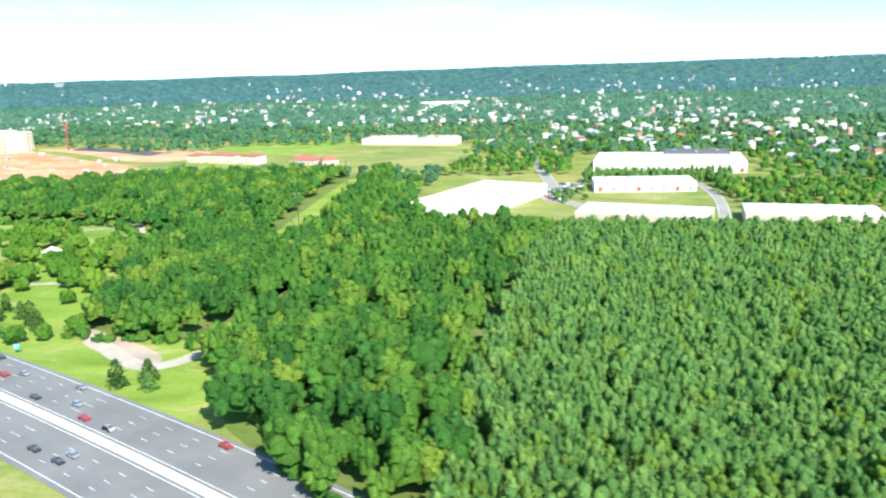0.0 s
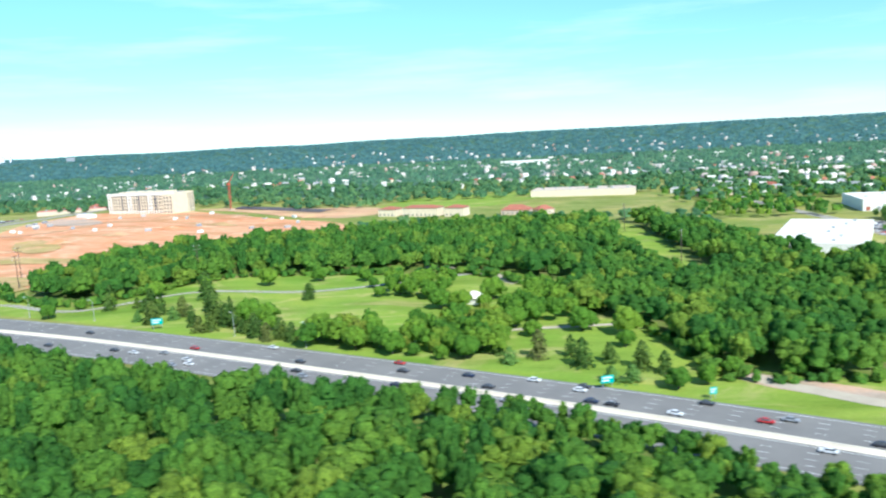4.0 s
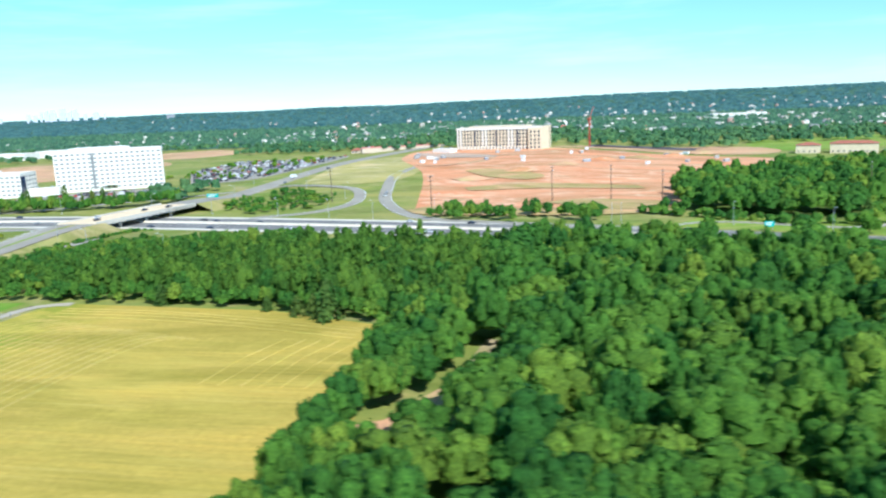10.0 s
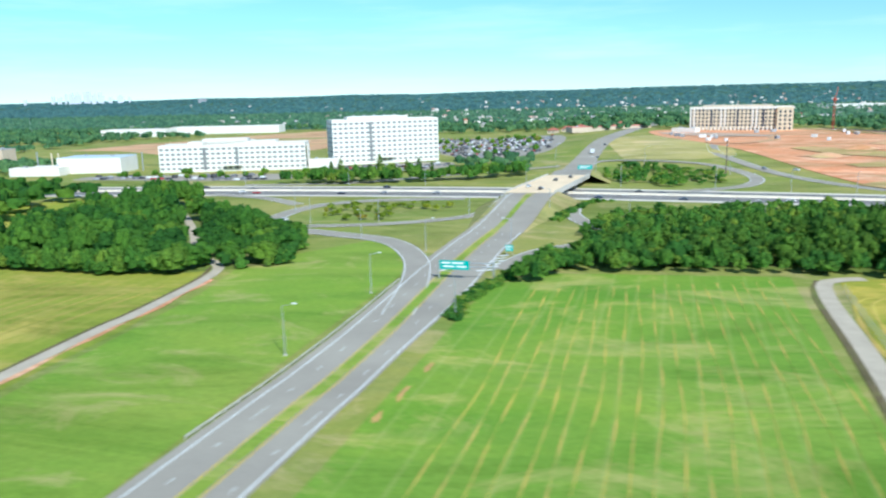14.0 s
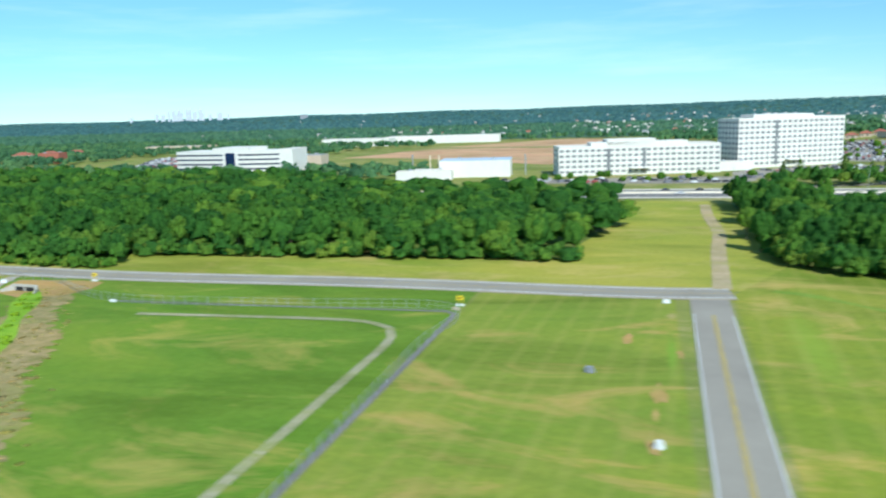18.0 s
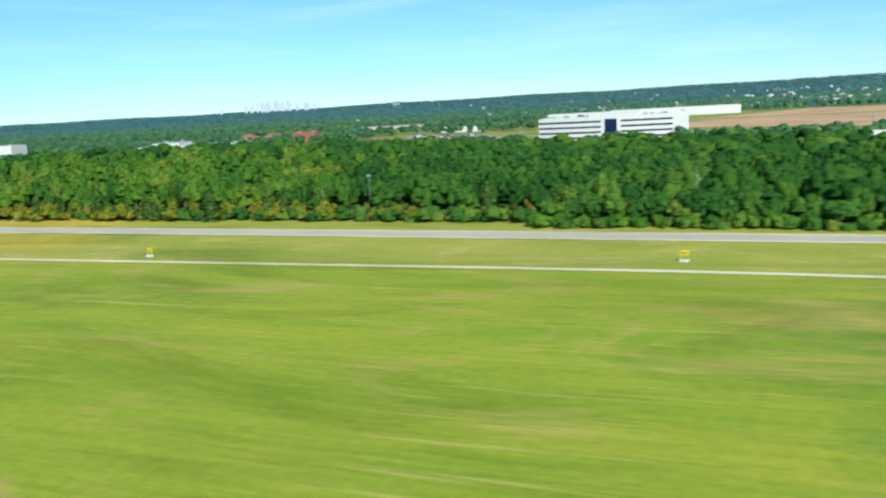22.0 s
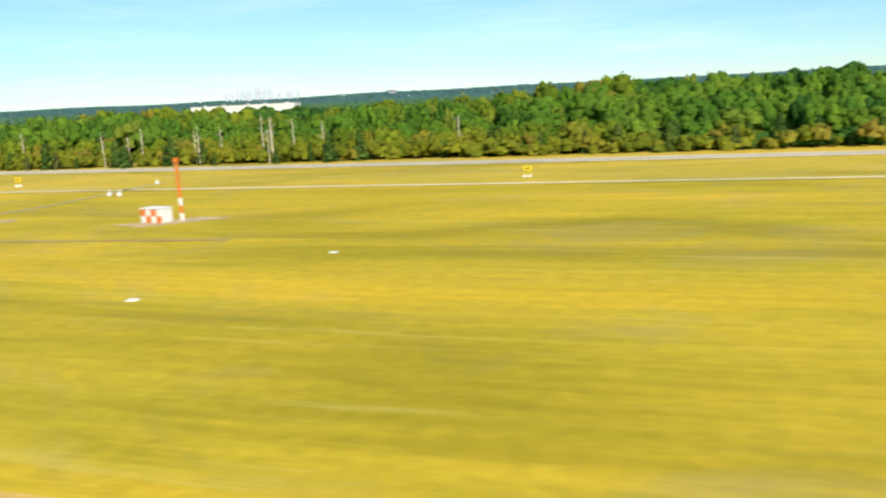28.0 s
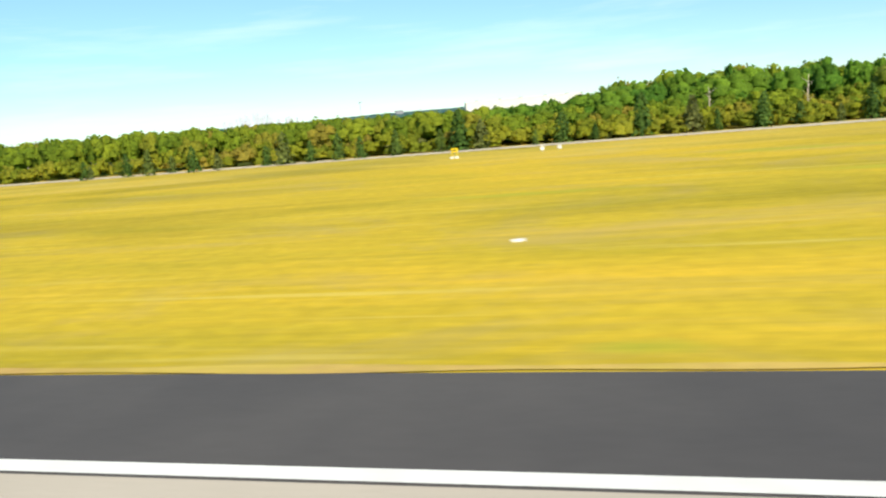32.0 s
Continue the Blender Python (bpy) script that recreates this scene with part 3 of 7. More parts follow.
gx = axis([(-9500, -2600, 150), (-2600, 500, 14), (500, 6000, 150)])
gy = axis([(-1500, -80, 100), (-80, 1300, 14), (1300, 8000, 70)])
XX, YY = np.meshgrid(gx, gy, indexing="ij")
gv = np.column_stack([XX.ravel(), YY.ravel(), height(XX, YY).ravel()])
ii, jj = np.meshgrid(np.arange(len(gx) - 1), np.arange(len(gy) - 1), indexing="ij")
k0 = (ii * len(gy) + jj).ravel()
gf = np.concatenate([np.column_stack([k0, k0 + len(gy), k0 + len(gy) + 1]), np.column_stack([k0, k0 + len(gy) + 1, k0 + 1])])
ground = new("ground", raw_mesh("ground", gv, gf, M_GROUND))
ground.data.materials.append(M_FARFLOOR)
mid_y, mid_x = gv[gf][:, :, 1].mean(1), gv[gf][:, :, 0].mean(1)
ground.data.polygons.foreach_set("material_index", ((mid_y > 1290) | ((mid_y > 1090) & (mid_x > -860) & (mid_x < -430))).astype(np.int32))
tagged(ground, "gently rising open land with grass and bare patches", "ground", kind="structure")


def cover(name, poly, mat, label, lift=0.05, cell=14.0):
    return tagged(sheet(name, poly, mat, lift, cell), label, name.split("_")[0], kind="structure")


cover("runway_strip", [(-2700, 29.4), (-2700, 212), (-1900, 208), (-1640, 205), (-1330, 198), (-1317, 192), (-1296, 157), (-1273, 126), (-1258, 90), (-1250, 40), (-1310, 40), (-1690, 29.4)], M_STRIP, "airfield grass turning from green to straw", 0.06, 0)
cover("verge_by_road", [(-2700, 160), (-2700, 211), (-1900, 206.5), (-1640, 204), (-1440, 201), (-1345, 198), (-1325, 190), (-1345, 166), (-1500, 166), (-1850, 162), (-2000, 160)], M_VERGE, "straw-coloured grass between track and road", 0.075, 0)
cover("airfield_grass", [(-1310, 40), (-1330, 196), (-1168, 197), (-1169, 40)], M_AIRGREEN, "mown green grass on the airfield", 0.05, 0)
cover("airfield_meadow", [(-1168, 40), (-1167, 197), (-1118, 197), (-1117, 40)], M_AIRGRASS, "rough grass with straw rows and bare spots inside the fence", 0.052, 0)
cover("verge_beyond_road", [(-2700, 208), (-2700, 250), (-1300, 245), (-1172, 250), (-1165, 400), (-1070, 400), (-1088, 205)], M_VERGE, "grass verge below the wood edge", 0.04, 0)
cover("field_by_cross_street", [(-1105.5, 40), (-1104, 200), (-1085, 240), (-985, 236), (-972, 170), (-975, 40)], M_ROWFIELD, "rough meadow of green and straw in mown rows", 0.05, 0)
cover("lawn_by_avenue", [(-970, 40), (-970, 200), (-975, 240), (-940, 290), (-915, 260), (-925, 120), (-930, 40)], M_LAWN, "green lawn beside the avenue", 0.06, 0)
cover("green_field", [(-905, 40), (-897, 120), (-888, 215), (-876, 236), (-800, 238), (-808, 165), (-816, 40)], M_GREEN, "green hay field with faint mown rows", 0.06, 0)
cover("hay_field", [(-812, 40), (-806, 103), (-798.5, 165), (-787, 238), (-702, 232), (-656, 216), (-650, 180), (-646, 142), (-652, 110), (-640, 40)], M_HAY, "cut hay field with pale straw rows", 0.06, 0)


def windrows(name, lines, half, label, mat=None, up=1.0, ragged=1.0):
    """Low, ragged rows of cut straw, joined."""
    vs, fs, k = [], [], 0
    for i, line in enumerate(lines):
        c = spline(line, 2.0)
        d = np.gradient(c, axis=0)
        d /= np.linalg.norm(d, axis=1)[:, None]
        nr = np.column_stack([-d[:, 1], d[:, 0]])
        w = half * (0.72 + ragged * (0.28 * np.sin(c[:, 1] / 2.7 + i * 1.7) + 0.3 * np.sin(c[:, 0] / 1.9 + c[:, 1] / 5.3 + i)))
        w = np.clip(w, 0.02, None)
        c = c + nr * (0.35 * np.sin(c[:, 1] / 13.0 + 2.1 * i))[:, None]
        prof = [(c + nr * w[:, None], 0.07), (c + nr * w[:, None] * 0.3, 0.08 + 0.16 * up), (c - nr * w[:, None] * 0.4, 0.08 + 0.14 * up), (c - nr * w[:, None], 0.07)]
        n = len(c)
        vs += [np.column_stack([q, np.full(n, z)]) for q, z in prof]
        for j in range(3):
            a = k + j * n + np.arange(n - 1)
            fs += [np.column_stack([a, a + n, a + n + 1]), np.column_stack([a, a + n + 1, a + 1])]
        k += 4 * n
    return tagged(new(name, raw_mesh(name, np.concatenate(vs), np.concatenate(fs), mat or M_STRAW)), label, "straw", kind="stuff")


windrows("straw_rows", [[(-807.5 + 3.75 * k, 42), (-802.5 + 3.75 * k, 110), (-798 + 3.75 * k, 165), (-793 + 3.65 * k, 203 - 0.9 * k), (-787 + 3.6 * k, 215 - 0.9 * k), (-777 + 3.6 * k, 219 - 1.0 * k)] for k in range(19)], 0.78, "pale straw lying in long rows on a hay field", up=0.6, ragged=0.6)
windrows("thatch_rows", [[(-1092 + 5.3 * k, 214 - 0.25 * k), (-1100 + 5.3 * k, 165), (-1120 + 5.3 * k, 60)] for k in range(8, 21)], 1.0, "tan mower rows across a rough meadow", M_THATCH, 0.2, 0.35)
windrows("stubble_rows", [[(-889 + 3.75 * k, 45), (-882 + 3.75 * k, 112), (-878.5 + 3.75 * k, 147), (-874 + 3.7 * k, 216 + 0.9 * k)] for k in range(19)], 0.15, "thin broken rows of straw on a green field", up=0.4, ragged=1.5)
windrows("straw_headland", [[(-778, 222 + 3.2 * k), (-740, 220 + 3.2 * k), (-700, 213 + 3.2 * k), (-664, 204 + 3.2 * k)] for k in range(4)], 0.3, "thin straw rows along the top of a hay field")
windrows("straw_side_rows", [[(-692 + 5.5 * k, 165), (-689 + 5.5 * k, 185), (-684 + 5.5 * k, 202)] for k in range(6)], 0.3, "short straw rows at the side of a hay field")
cover("park_lawn", [(-560, 392), (-474, 366), (-374, 326), (-253, 268), (-150, 226), (-70, 185), (-60, 250), (-90, 300), (-160, 350), (-170, 420), (-250, 460), (-300, 470), (-420, 475), (-520, 440)], M_LAWN, "bright park lawn beside the highway", 0.06)
cover("site_earth", [(-706, 464), (-666, 437), (-633, 446), (-556, 456), (-528, 550), (-490, 650), (-402, 690), (-412, 750), (-450, 800), (-560, 850), (-770, 905), (-792, 780), (-740, 640)], M_DIRT, "bare red graded earth of a building site", 0.3, 10)
cover("site_earth_pale", [(-560, 880), (-640, 905), (-470, 960), (-400, 900), (-430, 830)], M_DIRT2, "pale spread earth behind the site", 0.34, 10)
M_DRYMEADOW = grass_mat("dry tan meadow", (0.40, 0.37, 0.11), (0.52, 0.43, 0.18), (0.58, 0.46, 0.27), big=0.03)
M_SITEWEED = grass_mat("weeds over graded earth", (0.44, 0.36, 0.12), (0.58, 0.38, 0.19), (0.68, 0.36, 0.20), big=0.06)
cover("site_weeds", [(-690, 560), (-640, 575), (-565, 560), (-560, 545), (-630, 550), (-685, 545)], M_SITEWEED, "long weedy bank across graded earth", 0.75, 8)
cover("site_verge", [(-712, 462), (-690, 480), (-640, 462), (-560, 462), (-552, 445), (-600, 432), (-690, 440)], M_SITEWEED, "weedy verge below a building site", 0.6, 8)
cover("dirt_pad", [(-144, 268), (-134, 263), (-113, 252), (-98, 241), (-96, 232), (-116, 239), (-136, 250), (-145, 259)], M_FAINTPAD, "pale bare earth pad beside a drive", 0.15, 5)
cover("site_meadow", [(-834, 600), (-842, 700), (-838, 790), (-780, 792), (-752, 740), (-745, 690), (-752, 612), (-790, 592)], M_DRYMEADOW, "dry meadow between the ramps", 0.2, 10)
cover("site_grass", [(-704, 648), (-684, 658), (-635, 616), (-646, 593), (-680, 612)], M_SITEWEED, "patch of weeds on graded earth", 0.75, 8)
cover("site_grass", [(-628, 486), (-601, 500), (-548, 480), (-560, 462), (-590, 462)], M_SITEWEED, "patch of weeds on graded earth", 0.75, 8)
cover("gravel_pad", [(-790, 842), (-735, 820), (-690, 770), (-705, 752), (-745, 765), (-780, 800)], M_FAINTPAD, "grey gravel pad on a building site", 0.7, 8)
cover("orange_field", [(-1462, 800), (-1440, 870), (-1420, 940), (-1330, 985), (-1262, 960), (-1200, 985), (-1135, 900), (-1158, 745), (-1206, 672), (-1245, 690), (-1380, 785)], M_DIRT2, "bare orange field beyond the offices", 0.1)
cover("orange_field_far", [(-1400, 1030), (-1330, 1140), (-1262, 1230), (-1180, 1200), (-1140, 1100), (-1180, 1040), (-1290, 1010)], M_DIRT2, "strip of bare orange earth before far offices", 0.1)
cover("field_strip", [(-1430, 960), (-1400, 1025), (-1290, 1008), (-1180, 1035), (-1130, 990), (-1200, 988), (-1262, 962), (-1330, 988)], M_SCRUB, "weedy strip between bare fields", 0.12)
cover("far_meadow", [(-420, 950), (-390, 1040), (-250, 1110), (-200, 1060), (-240, 950), (-300, 890), (-400, 880)], M_LAWN, "pale green meadow", 0.2)
cover("power_line_clearing", [(-157, 680), (-133, 672), (-116, 440), (-136, 445)], M_LAWN, "mown clearing through the wood", 0.2)
cover("church_lawn", [(-410, 790), (-290, 760), (-280, 735), (-300, 715), (-380, 740)], M_LAWN, "lawn in front of a low building", 0.25)

# ---- woods: floors and trees ----
WOODS = {
    "near": [(-636, 45), (-634, 110), (-625, 150), (-621, 175), (-621, 190), (-631, 215), (-630, 300), (-623, 328), (-500, 302), (-380, 260), (-262, 212), (-182, 165), (-110, 118), (-60, 45)],
    "park_back": [(-545, 446), (-546, 520), (-512, 606), (-415, 645), (-330, 672), (-240, 690), (-160, 700), (-110, 690), (-84, 540), (-52, 470), (-62, 300), (-84, 280), (-100, 300), (-160, 360), (-175, 420), (-250, 470), (-300, 480), (-420, 480), (-470, 405), (-520, 418)],
    "mixed": [(-62, 300), (-84, 250), (-50, 190), (0, 145), (20, 160), (18, 260), (26, 370), (44, 440), (-40, 462), (-60, 420)],
    "park_oaks": [(-166, 338), (-154, 288), (-146, 264), (-115, 259), (-93, 258), (-88, 300), (-76, 360), (-100, 420), (-160, 432), (-190, 404), (-206, 372), (-182, 346)],
    "road_trees": [(-262, 233), (-214, 224), (-185, 203), (-150, 181), (-118, 163), (-112, 150), (-150, 158), (-200, 186), (-255, 222)],
    "pines": [(22, 130), (20, 250), (28, 370), (46, 440), (230, 436), (275, 420), (150, 120), (120, 50)],
    "field_edge": [(-866, 247), (-800, 247), (-705, 240), (-660, 224), (-634, 207), (-625, 318), (-700, 330), (-770, 298), (-860, 274)],
    "avenue_east": [(-1020, 228), (-988, 226), (-962, 242), (-975, 290), (-1020, 315), (-1070, 380), (-1088, 390), (-1084, 255), (-1076, 236), (-1048, 228)],
    "airfield_front": [(-1152, 250), (-1138, 324), (-1300, 325), (-1700, 320), (-1800, 319), (-1800, 238), (-1640, 240), (-1500, 234), (-1340, 222), (-1300, 236), (-1152, 242)],
    "airfield_slope": [(-1800, 252), (-1800, 319), (-2110, 310), (-2102, 250)],
    "airfield_low": [(-2100, 228), (-2110, 300), (-2300, 310), (-2440, 320), (-2440, 235)],
    "hedge": [(-654, 60), (-650, 120), (-645, 180), (-650, 216), (-638, 216), (-637, 180), (-642, 120), (-646, 60)],
    "lane_wood": [(-653, 152), (-651, 200), (-640, 213), (-628, 207), (-630, 184), (-634, 164), (-641, 151)],
    "lane_wood_south": [(-649, 128), (-645, 60), (-628, 60), (-633, 130)],
    "shrubland": [(-862, 300), (-850, 350), (-800, 375), (-740, 380), (-735, 345), (-800, 315)],
    "oak_group_west": [(-314, 302), (-276, 299), (-282, 324), (-312, 332)],
    "oak_group": [(-265, 292), (-228, 286), (-224, 330), (-248, 346), (-266, 332)],
    "oak_group_east": [(-228, 348), (-204, 338), (-184, 350), (-180, 400), (-218, 404)],
    "oak_group_north": [(-300, 402), (-262, 395), (-262, 430), (-300, 440)],
    "ramp_copse": [(-868, 245), (-852, 280), (-800, 320), (-760, 345), (-760, 300), (-800, 262)],
    "median_copse": [(-1062, 472), (-1040, 495), (-985, 500), (-925, 512), (-900, 528), (-905, 500), (-960, 478), (-1020, 468)],
    "loop_shrubs": [(-990, 335), (-985, 375), (-950, 385), (-915, 370), (-930, 340), (-960, 328)],
    "loop_shrubs_north": [(-850, 480), (-850, 560), (-815, 570), (-780, 540), (-775, 480), (-810, 455)],
    "site_scrub": [(-690, 425), (-685, 465), (-600, 445), (-548, 442), (-540, 402), (-620, 405)],
    "pine_row": [(60, 645), (60, 670), (180, 670), (180, 645)],
    "airfield_back": [(-1143, 320), (-1143, 405), (-1300, 440), (-1400, 520), (-1640, 520), (-1900, 480), (-2500, 520), (-2500, 320), (-2300, 310), (-1700, 320), (-1300, 325)],
}
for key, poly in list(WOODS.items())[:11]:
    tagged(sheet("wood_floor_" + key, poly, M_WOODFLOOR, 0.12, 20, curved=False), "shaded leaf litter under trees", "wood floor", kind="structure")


KEEP_CLEAR = [([(-146, 690), (-138, 560), (-124, 430)], 17), ([(-140, 262), (-128, 250), (-97, 232), (-80, 262), (-73, 312), (-72, 326)], 4.5), ([(-641, 130), (-638, 137), (-633, 149), (-628, 167), (-627, 178)], 4.0), ([(-1061, 352), (-1034, 312), (-1013.5, 278), (-1001, 252), (-991, 245.5), (-981.5, 235)], 5)]


def crown_line(x):
    """Height of the tree tops along the airfield wood, as a factor on a crown's unit height."""
    tops = ((-2700, 12.5), (-2240, 12.5), (-2150, 11), (-2078, 11.5), (-2062, 14), (-2040, 16.2), (-1985, 15.6), (-1962, 12.6), (-1942, 9.5), (-1926, 12.8), (-1900, 14.2), (-1850, 14), (-1800, 14), (-1640, 15), (-1570, 14.5), (-1500, 13), (-1440, 12.5), (-1100, 12.5))
    return float(np.interp(x, [q[0] for q in tops], [q[1] for q in tops])) / 2.5


def wood(key, gap, shapes, radius, tall, mat, label, gaps=0.0, spread=0.28, poly=None, sink=0.0):
    x, y = sow(poly or WOODS[key], gap, RNG, gaps=gaps)
    ok = np.ones(len(x), bool)
    for line, clear in KEEP_CLEAR:
        c = spline(line, 4.0)
        ok &= ((x[:, None] - c[None, :, 0]) ** 2 + (y[:, None] - c[None, :, 1]) ** 2).min(1) > clear ** 2
    x, y = x[ok], y[ok]
    return grow("woodland", x, y, shapes, radius, tall, mat, label, RNG, spread, sink=sink)


wood("near", 9.6, BROAD_NEAR, 6.25, 6.0, M_LEAF, "dense green broadleaf wood seen from above", spread=0.48)
wood("road_trees", 6.0, BROAD, 3.3, 3.2, M_LEAF, "young trees and shrubs beside the highway", spread=0.5, gaps=0.35)
wood("park_oaks", 9.4, BROAD, 5.8, 5.4, M_LEAF, "mature broadleaf trees round a park drive", spread=0.36)
wood("park_back", 10.3, BROAD, 6.5, 5.2, M_LEAF, "broadleaf wood behind the park lawn", spread=0.46)
wood("mixed", 9.2, BROAD, 5.8, 6.2, M_LEAF, "mixed wood beside the highway", spread=0.46)
wood("pines", 5.7, PLANTATION, 3.7, 6.2, M_PINE, "even-aged pine plantation", spread=0.24)
wood("field_edge", 6.3, PINES, 3.6, lambda x: 3.1 + 1.4 * float(sm(-800, -772, x)), M_PINEBELT, "pine belt between hay field and highway", spread=0.42)
wood("field_edge", 10.5, BROAD, 4.2, lambda x: 2.9 + 1.1 * float(sm(-800, -772, x)), M_LEAF, "broadleaf trees among a pine belt", spread=0.4)
wood("field_edge", 11, BROAD_FAR, 4.0, 2.4, M_LEAF, "leafy undergrowth of a pine belt", spread=0.3)
wood("avenue_east", 7.8, BROAD, 5.4, lambda x: 5.2 - 2.0 * float(sm(-1045, -980, x)), M_DEEPLEAF, "broadleaf copse beside the avenue", spread=0.34)
wood("airfield_front", 9.5, BROAD, 5.9, lambda x: min(4.9, crown_line(x)), M_DEEPLEAF, "wood edge along the perimeter road", spread=0.42, poly=[(-1146, 248), (-1131, 326), (-1300, 328), (-1530, 323), (-1530, 235), (-1500, 234), (-1340, 222), (-1300, 236), (-1140, 240)])
wood("airfield_front", 9.5, BROAD, 5.9, lambda x: 0.86 * crown_line(x), M_MIXLEAF, "sunlit mixed wood edge along the perimeter road", spread=0.42, poly=[(-1535, 235), (-1535, 323), (-1700, 320), (-1800, 319), (-1800, 238), (-1640, 240)])
wood("airfield_slope", 8.6, BROAD, 5.4, lambda x: 0.9 * crown_line(x), M_MIXLEAF, "wood rising behind the perimeter road", spread=0.5)
wood("airfield_slope", 10.5, BROAD, 6.6, crown_line, M_OLIVELEAF, "taller trees at the back of a wood edge", spread=0.5, poly=[(-1800, 290), (-1800, 330), (-2000, 330), (-2075, 318), (-2060, 292)])
for sp_poly, sgap, srad, stall in (([(-1796, 237), (-1796, 256), (-2110, 256), (-2108, 230)], 5.6, 3.9, 3.0), ([(-1790, 229), (-1790, 239), (-2108, 236), (-2106, 222)], 4.6, 2.9, 1.9)):
    wood("airfield_slope", sgap, BROAD, srad, stall, M_OLIVELEAF if stall > 2 else M_BUSH, "young olive-green trees and shrubs in front of a wood", spread=0.5, poly=sp_poly, gaps=0.3)
wood("airfield_low", 8.4, BROAD, 5.0, crown_line, M_OLIVELEAF, "lower young wood along the perimeter road", spread=0.3)
wood("airfield_back", 13.6, MIDS, 8.4, lambda x: 0.97 * crown_line(x), M_DEEPLEAF, "wood reaching back from the perimeter road", spread=0.32)
wood("hedge", 6.5, BROAD, 4.2, 5.0, M_LEAF, "tree belt along a hay field", spread=0.35)
wood("lane_wood", 6.5, BROAD, 4.4, 4.8, M_LEAF, "broadleaf trees between hay field and lane", spread=0.3)
wood("lane_wood_south", 6.5, BROAD, 4.4, 4.6, M_LEAF, "broadleaf trees along an earth lane", spread=0.3)
wood("shrubland", 6.0, BROAD_FAR, 3.2, 1.8, M_LEAF, "low shrubland beside a slip road", spread=0.45, gaps=0.3)
for key, gp, gl in (("oak_group_west", 7.5, 0.0), ("oak_group", 8.0, 0.0), ("oak_group_east", 9.5, 0.35), ("oak_group_north", 10, 0.3)):
    wood(key, gp, BROAD, 4.9, 4.3, M_MIXLEAF, "grove of spreading trees on the park lawn", gaps=gl, spread=0.3)
wood("ramp_copse", 6.5, BROAD, 3.2, 3.4, M_LEAF, "young copse beside a slip road", spread=0.4)
wood("median_copse", 7.0, BROAD, 3.6, 3.6, M_LEAF, "shrubby trees along the far side of the highway", spread=0.4)
wood("loop_shrubs", 8.5, BROAD_FAR, 2.2, 1.1, M_OLIVELEAF, "shrubs inside a loop of the junction", spread=0.5, gaps=0.6)
wood("loop_shrubs_north", 7.5, BROAD_FAR, 3.2, 1.6, M_LEAF, "shrubs inside the far loop of the junction", spread=0.5, gaps=0.6)
wood("site_scrub", 7.5, BROAD, 3.2, 3.2, M_LEAF, "scattered young trees beside the highway", spread=0.45, gaps=0.55)
wood("pine_row", 5.0, PINES, 2.6, 4.2, M_PINE, "row of young trees behind a warehouse", spread=0.3)
for ek, (ep, egap) in enumerate((([(-2440, 222), (-2440, 238), (-1880, 238), (-1640, 243), (-1340, 226), (-1500, 230), (-1880, 228), (-2100, 219)], 4.4), ([(-1340, 218), (-1300, 232), (-1152, 236), (-1147, 242), (-1152, 245), (-1300, 240), (-1340, 226)], 5.0))):
    bx, by = sow(ep, egap, RNG, keep=0.62)
    grow("shrub_edge", bx, by, BROAD_FAR, 2.8, 2.2 if ek == 0 else 2.8, M_BUSH if ek == 0 else M_LEAF, "low ruddy shrubs and young cedars along the wood", RNG, 0.62)
for ep in ([(-795, 240), (-705, 234), (-660, 219), (-660, 223), (-705, 239), (-795, 246)], [(-875, 238), (-800, 240), (-800, 245), (-875, 246)], [(-654, 115), (-650, 180), (-655, 214), (-650, 214), (-645, 180), (-648, 115)], [(-882, 222), (-875, 240), (-864, 248), (-864, 242), (-874, 222)]):
    bx, by = sow(ep, 4.2, RNG)
    grow("shrub_edge", bx, by, BROAD, 2.7, 2.6, M_LEAF, "leafy shrubs along a field edge", RNG, 0.45)


def fringe(line, gap, depth, radius, tall, mat, shapes=None):
    """Shrubs and low boughs that close the foot of a wood."""
    c = spline(line, gap)
    k = np.repeat(c, 2, axis=0) + RNG.uniform(-1, 1, (2 * len(c), 2)) * depth
    return grow("shrub_edge", k[:, 0], k[:, 1], shapes or MIDS, radius, tall, mat, "leafy shrubs along the foot of a wood", RNG, 0.4, sink=1.2)


fringe([(-570, 440), (-522, 410), (-468, 400), (-420, 472), (-300, 472), (-250, 462), (-206, 405), (-210, 372)], 6.0, 3.0, 3.6, 2.6, M_LEAF)
fringe([(-168, 338), (-155, 286), (-146, 260), (-115, 256), (-92, 254), (-60, 225), (-20, 166), (18, 134)], 6.0, 2.5, 3.2, 2.4, M_LEAF)
fringe([(-1086, 300), (-1085, 250), (-1076, 232), (-1048, 225), (-1008, 222), (-990, 225)], 3.0, 2.2, 3.6, 3.4, M_LEAF, BROAD)
fringe([(-986, 236), (-962, 240), (-972, 285), (-990, 302)], 5.0, 2.0, 3.0, 2.6, M_LEAF)
fringe([(-1147, 240), (-1200, 239), (-1300, 233), (-1338, 221)], 4.0, 2.0, 3.2, 2.6, M_LEAF)
fringe([(-1338, 221), (-1420, 228), (-1500, 231), (-1640, 237), (-1760, 236), (-1880, 234)], 4.5, 2.5, 3.2, 2.3, M_LEAF)
wood("culvert_copse", 6.0, BROAD, 4.2, 3.6, M_LEAF, "trees that come forward to the road above a culvert", spread=0.4, poly=[(-1296, 214), (-1300, 240), (-1440, 240), (-1440, 222), (-1370, 219), (-1320, 212)])
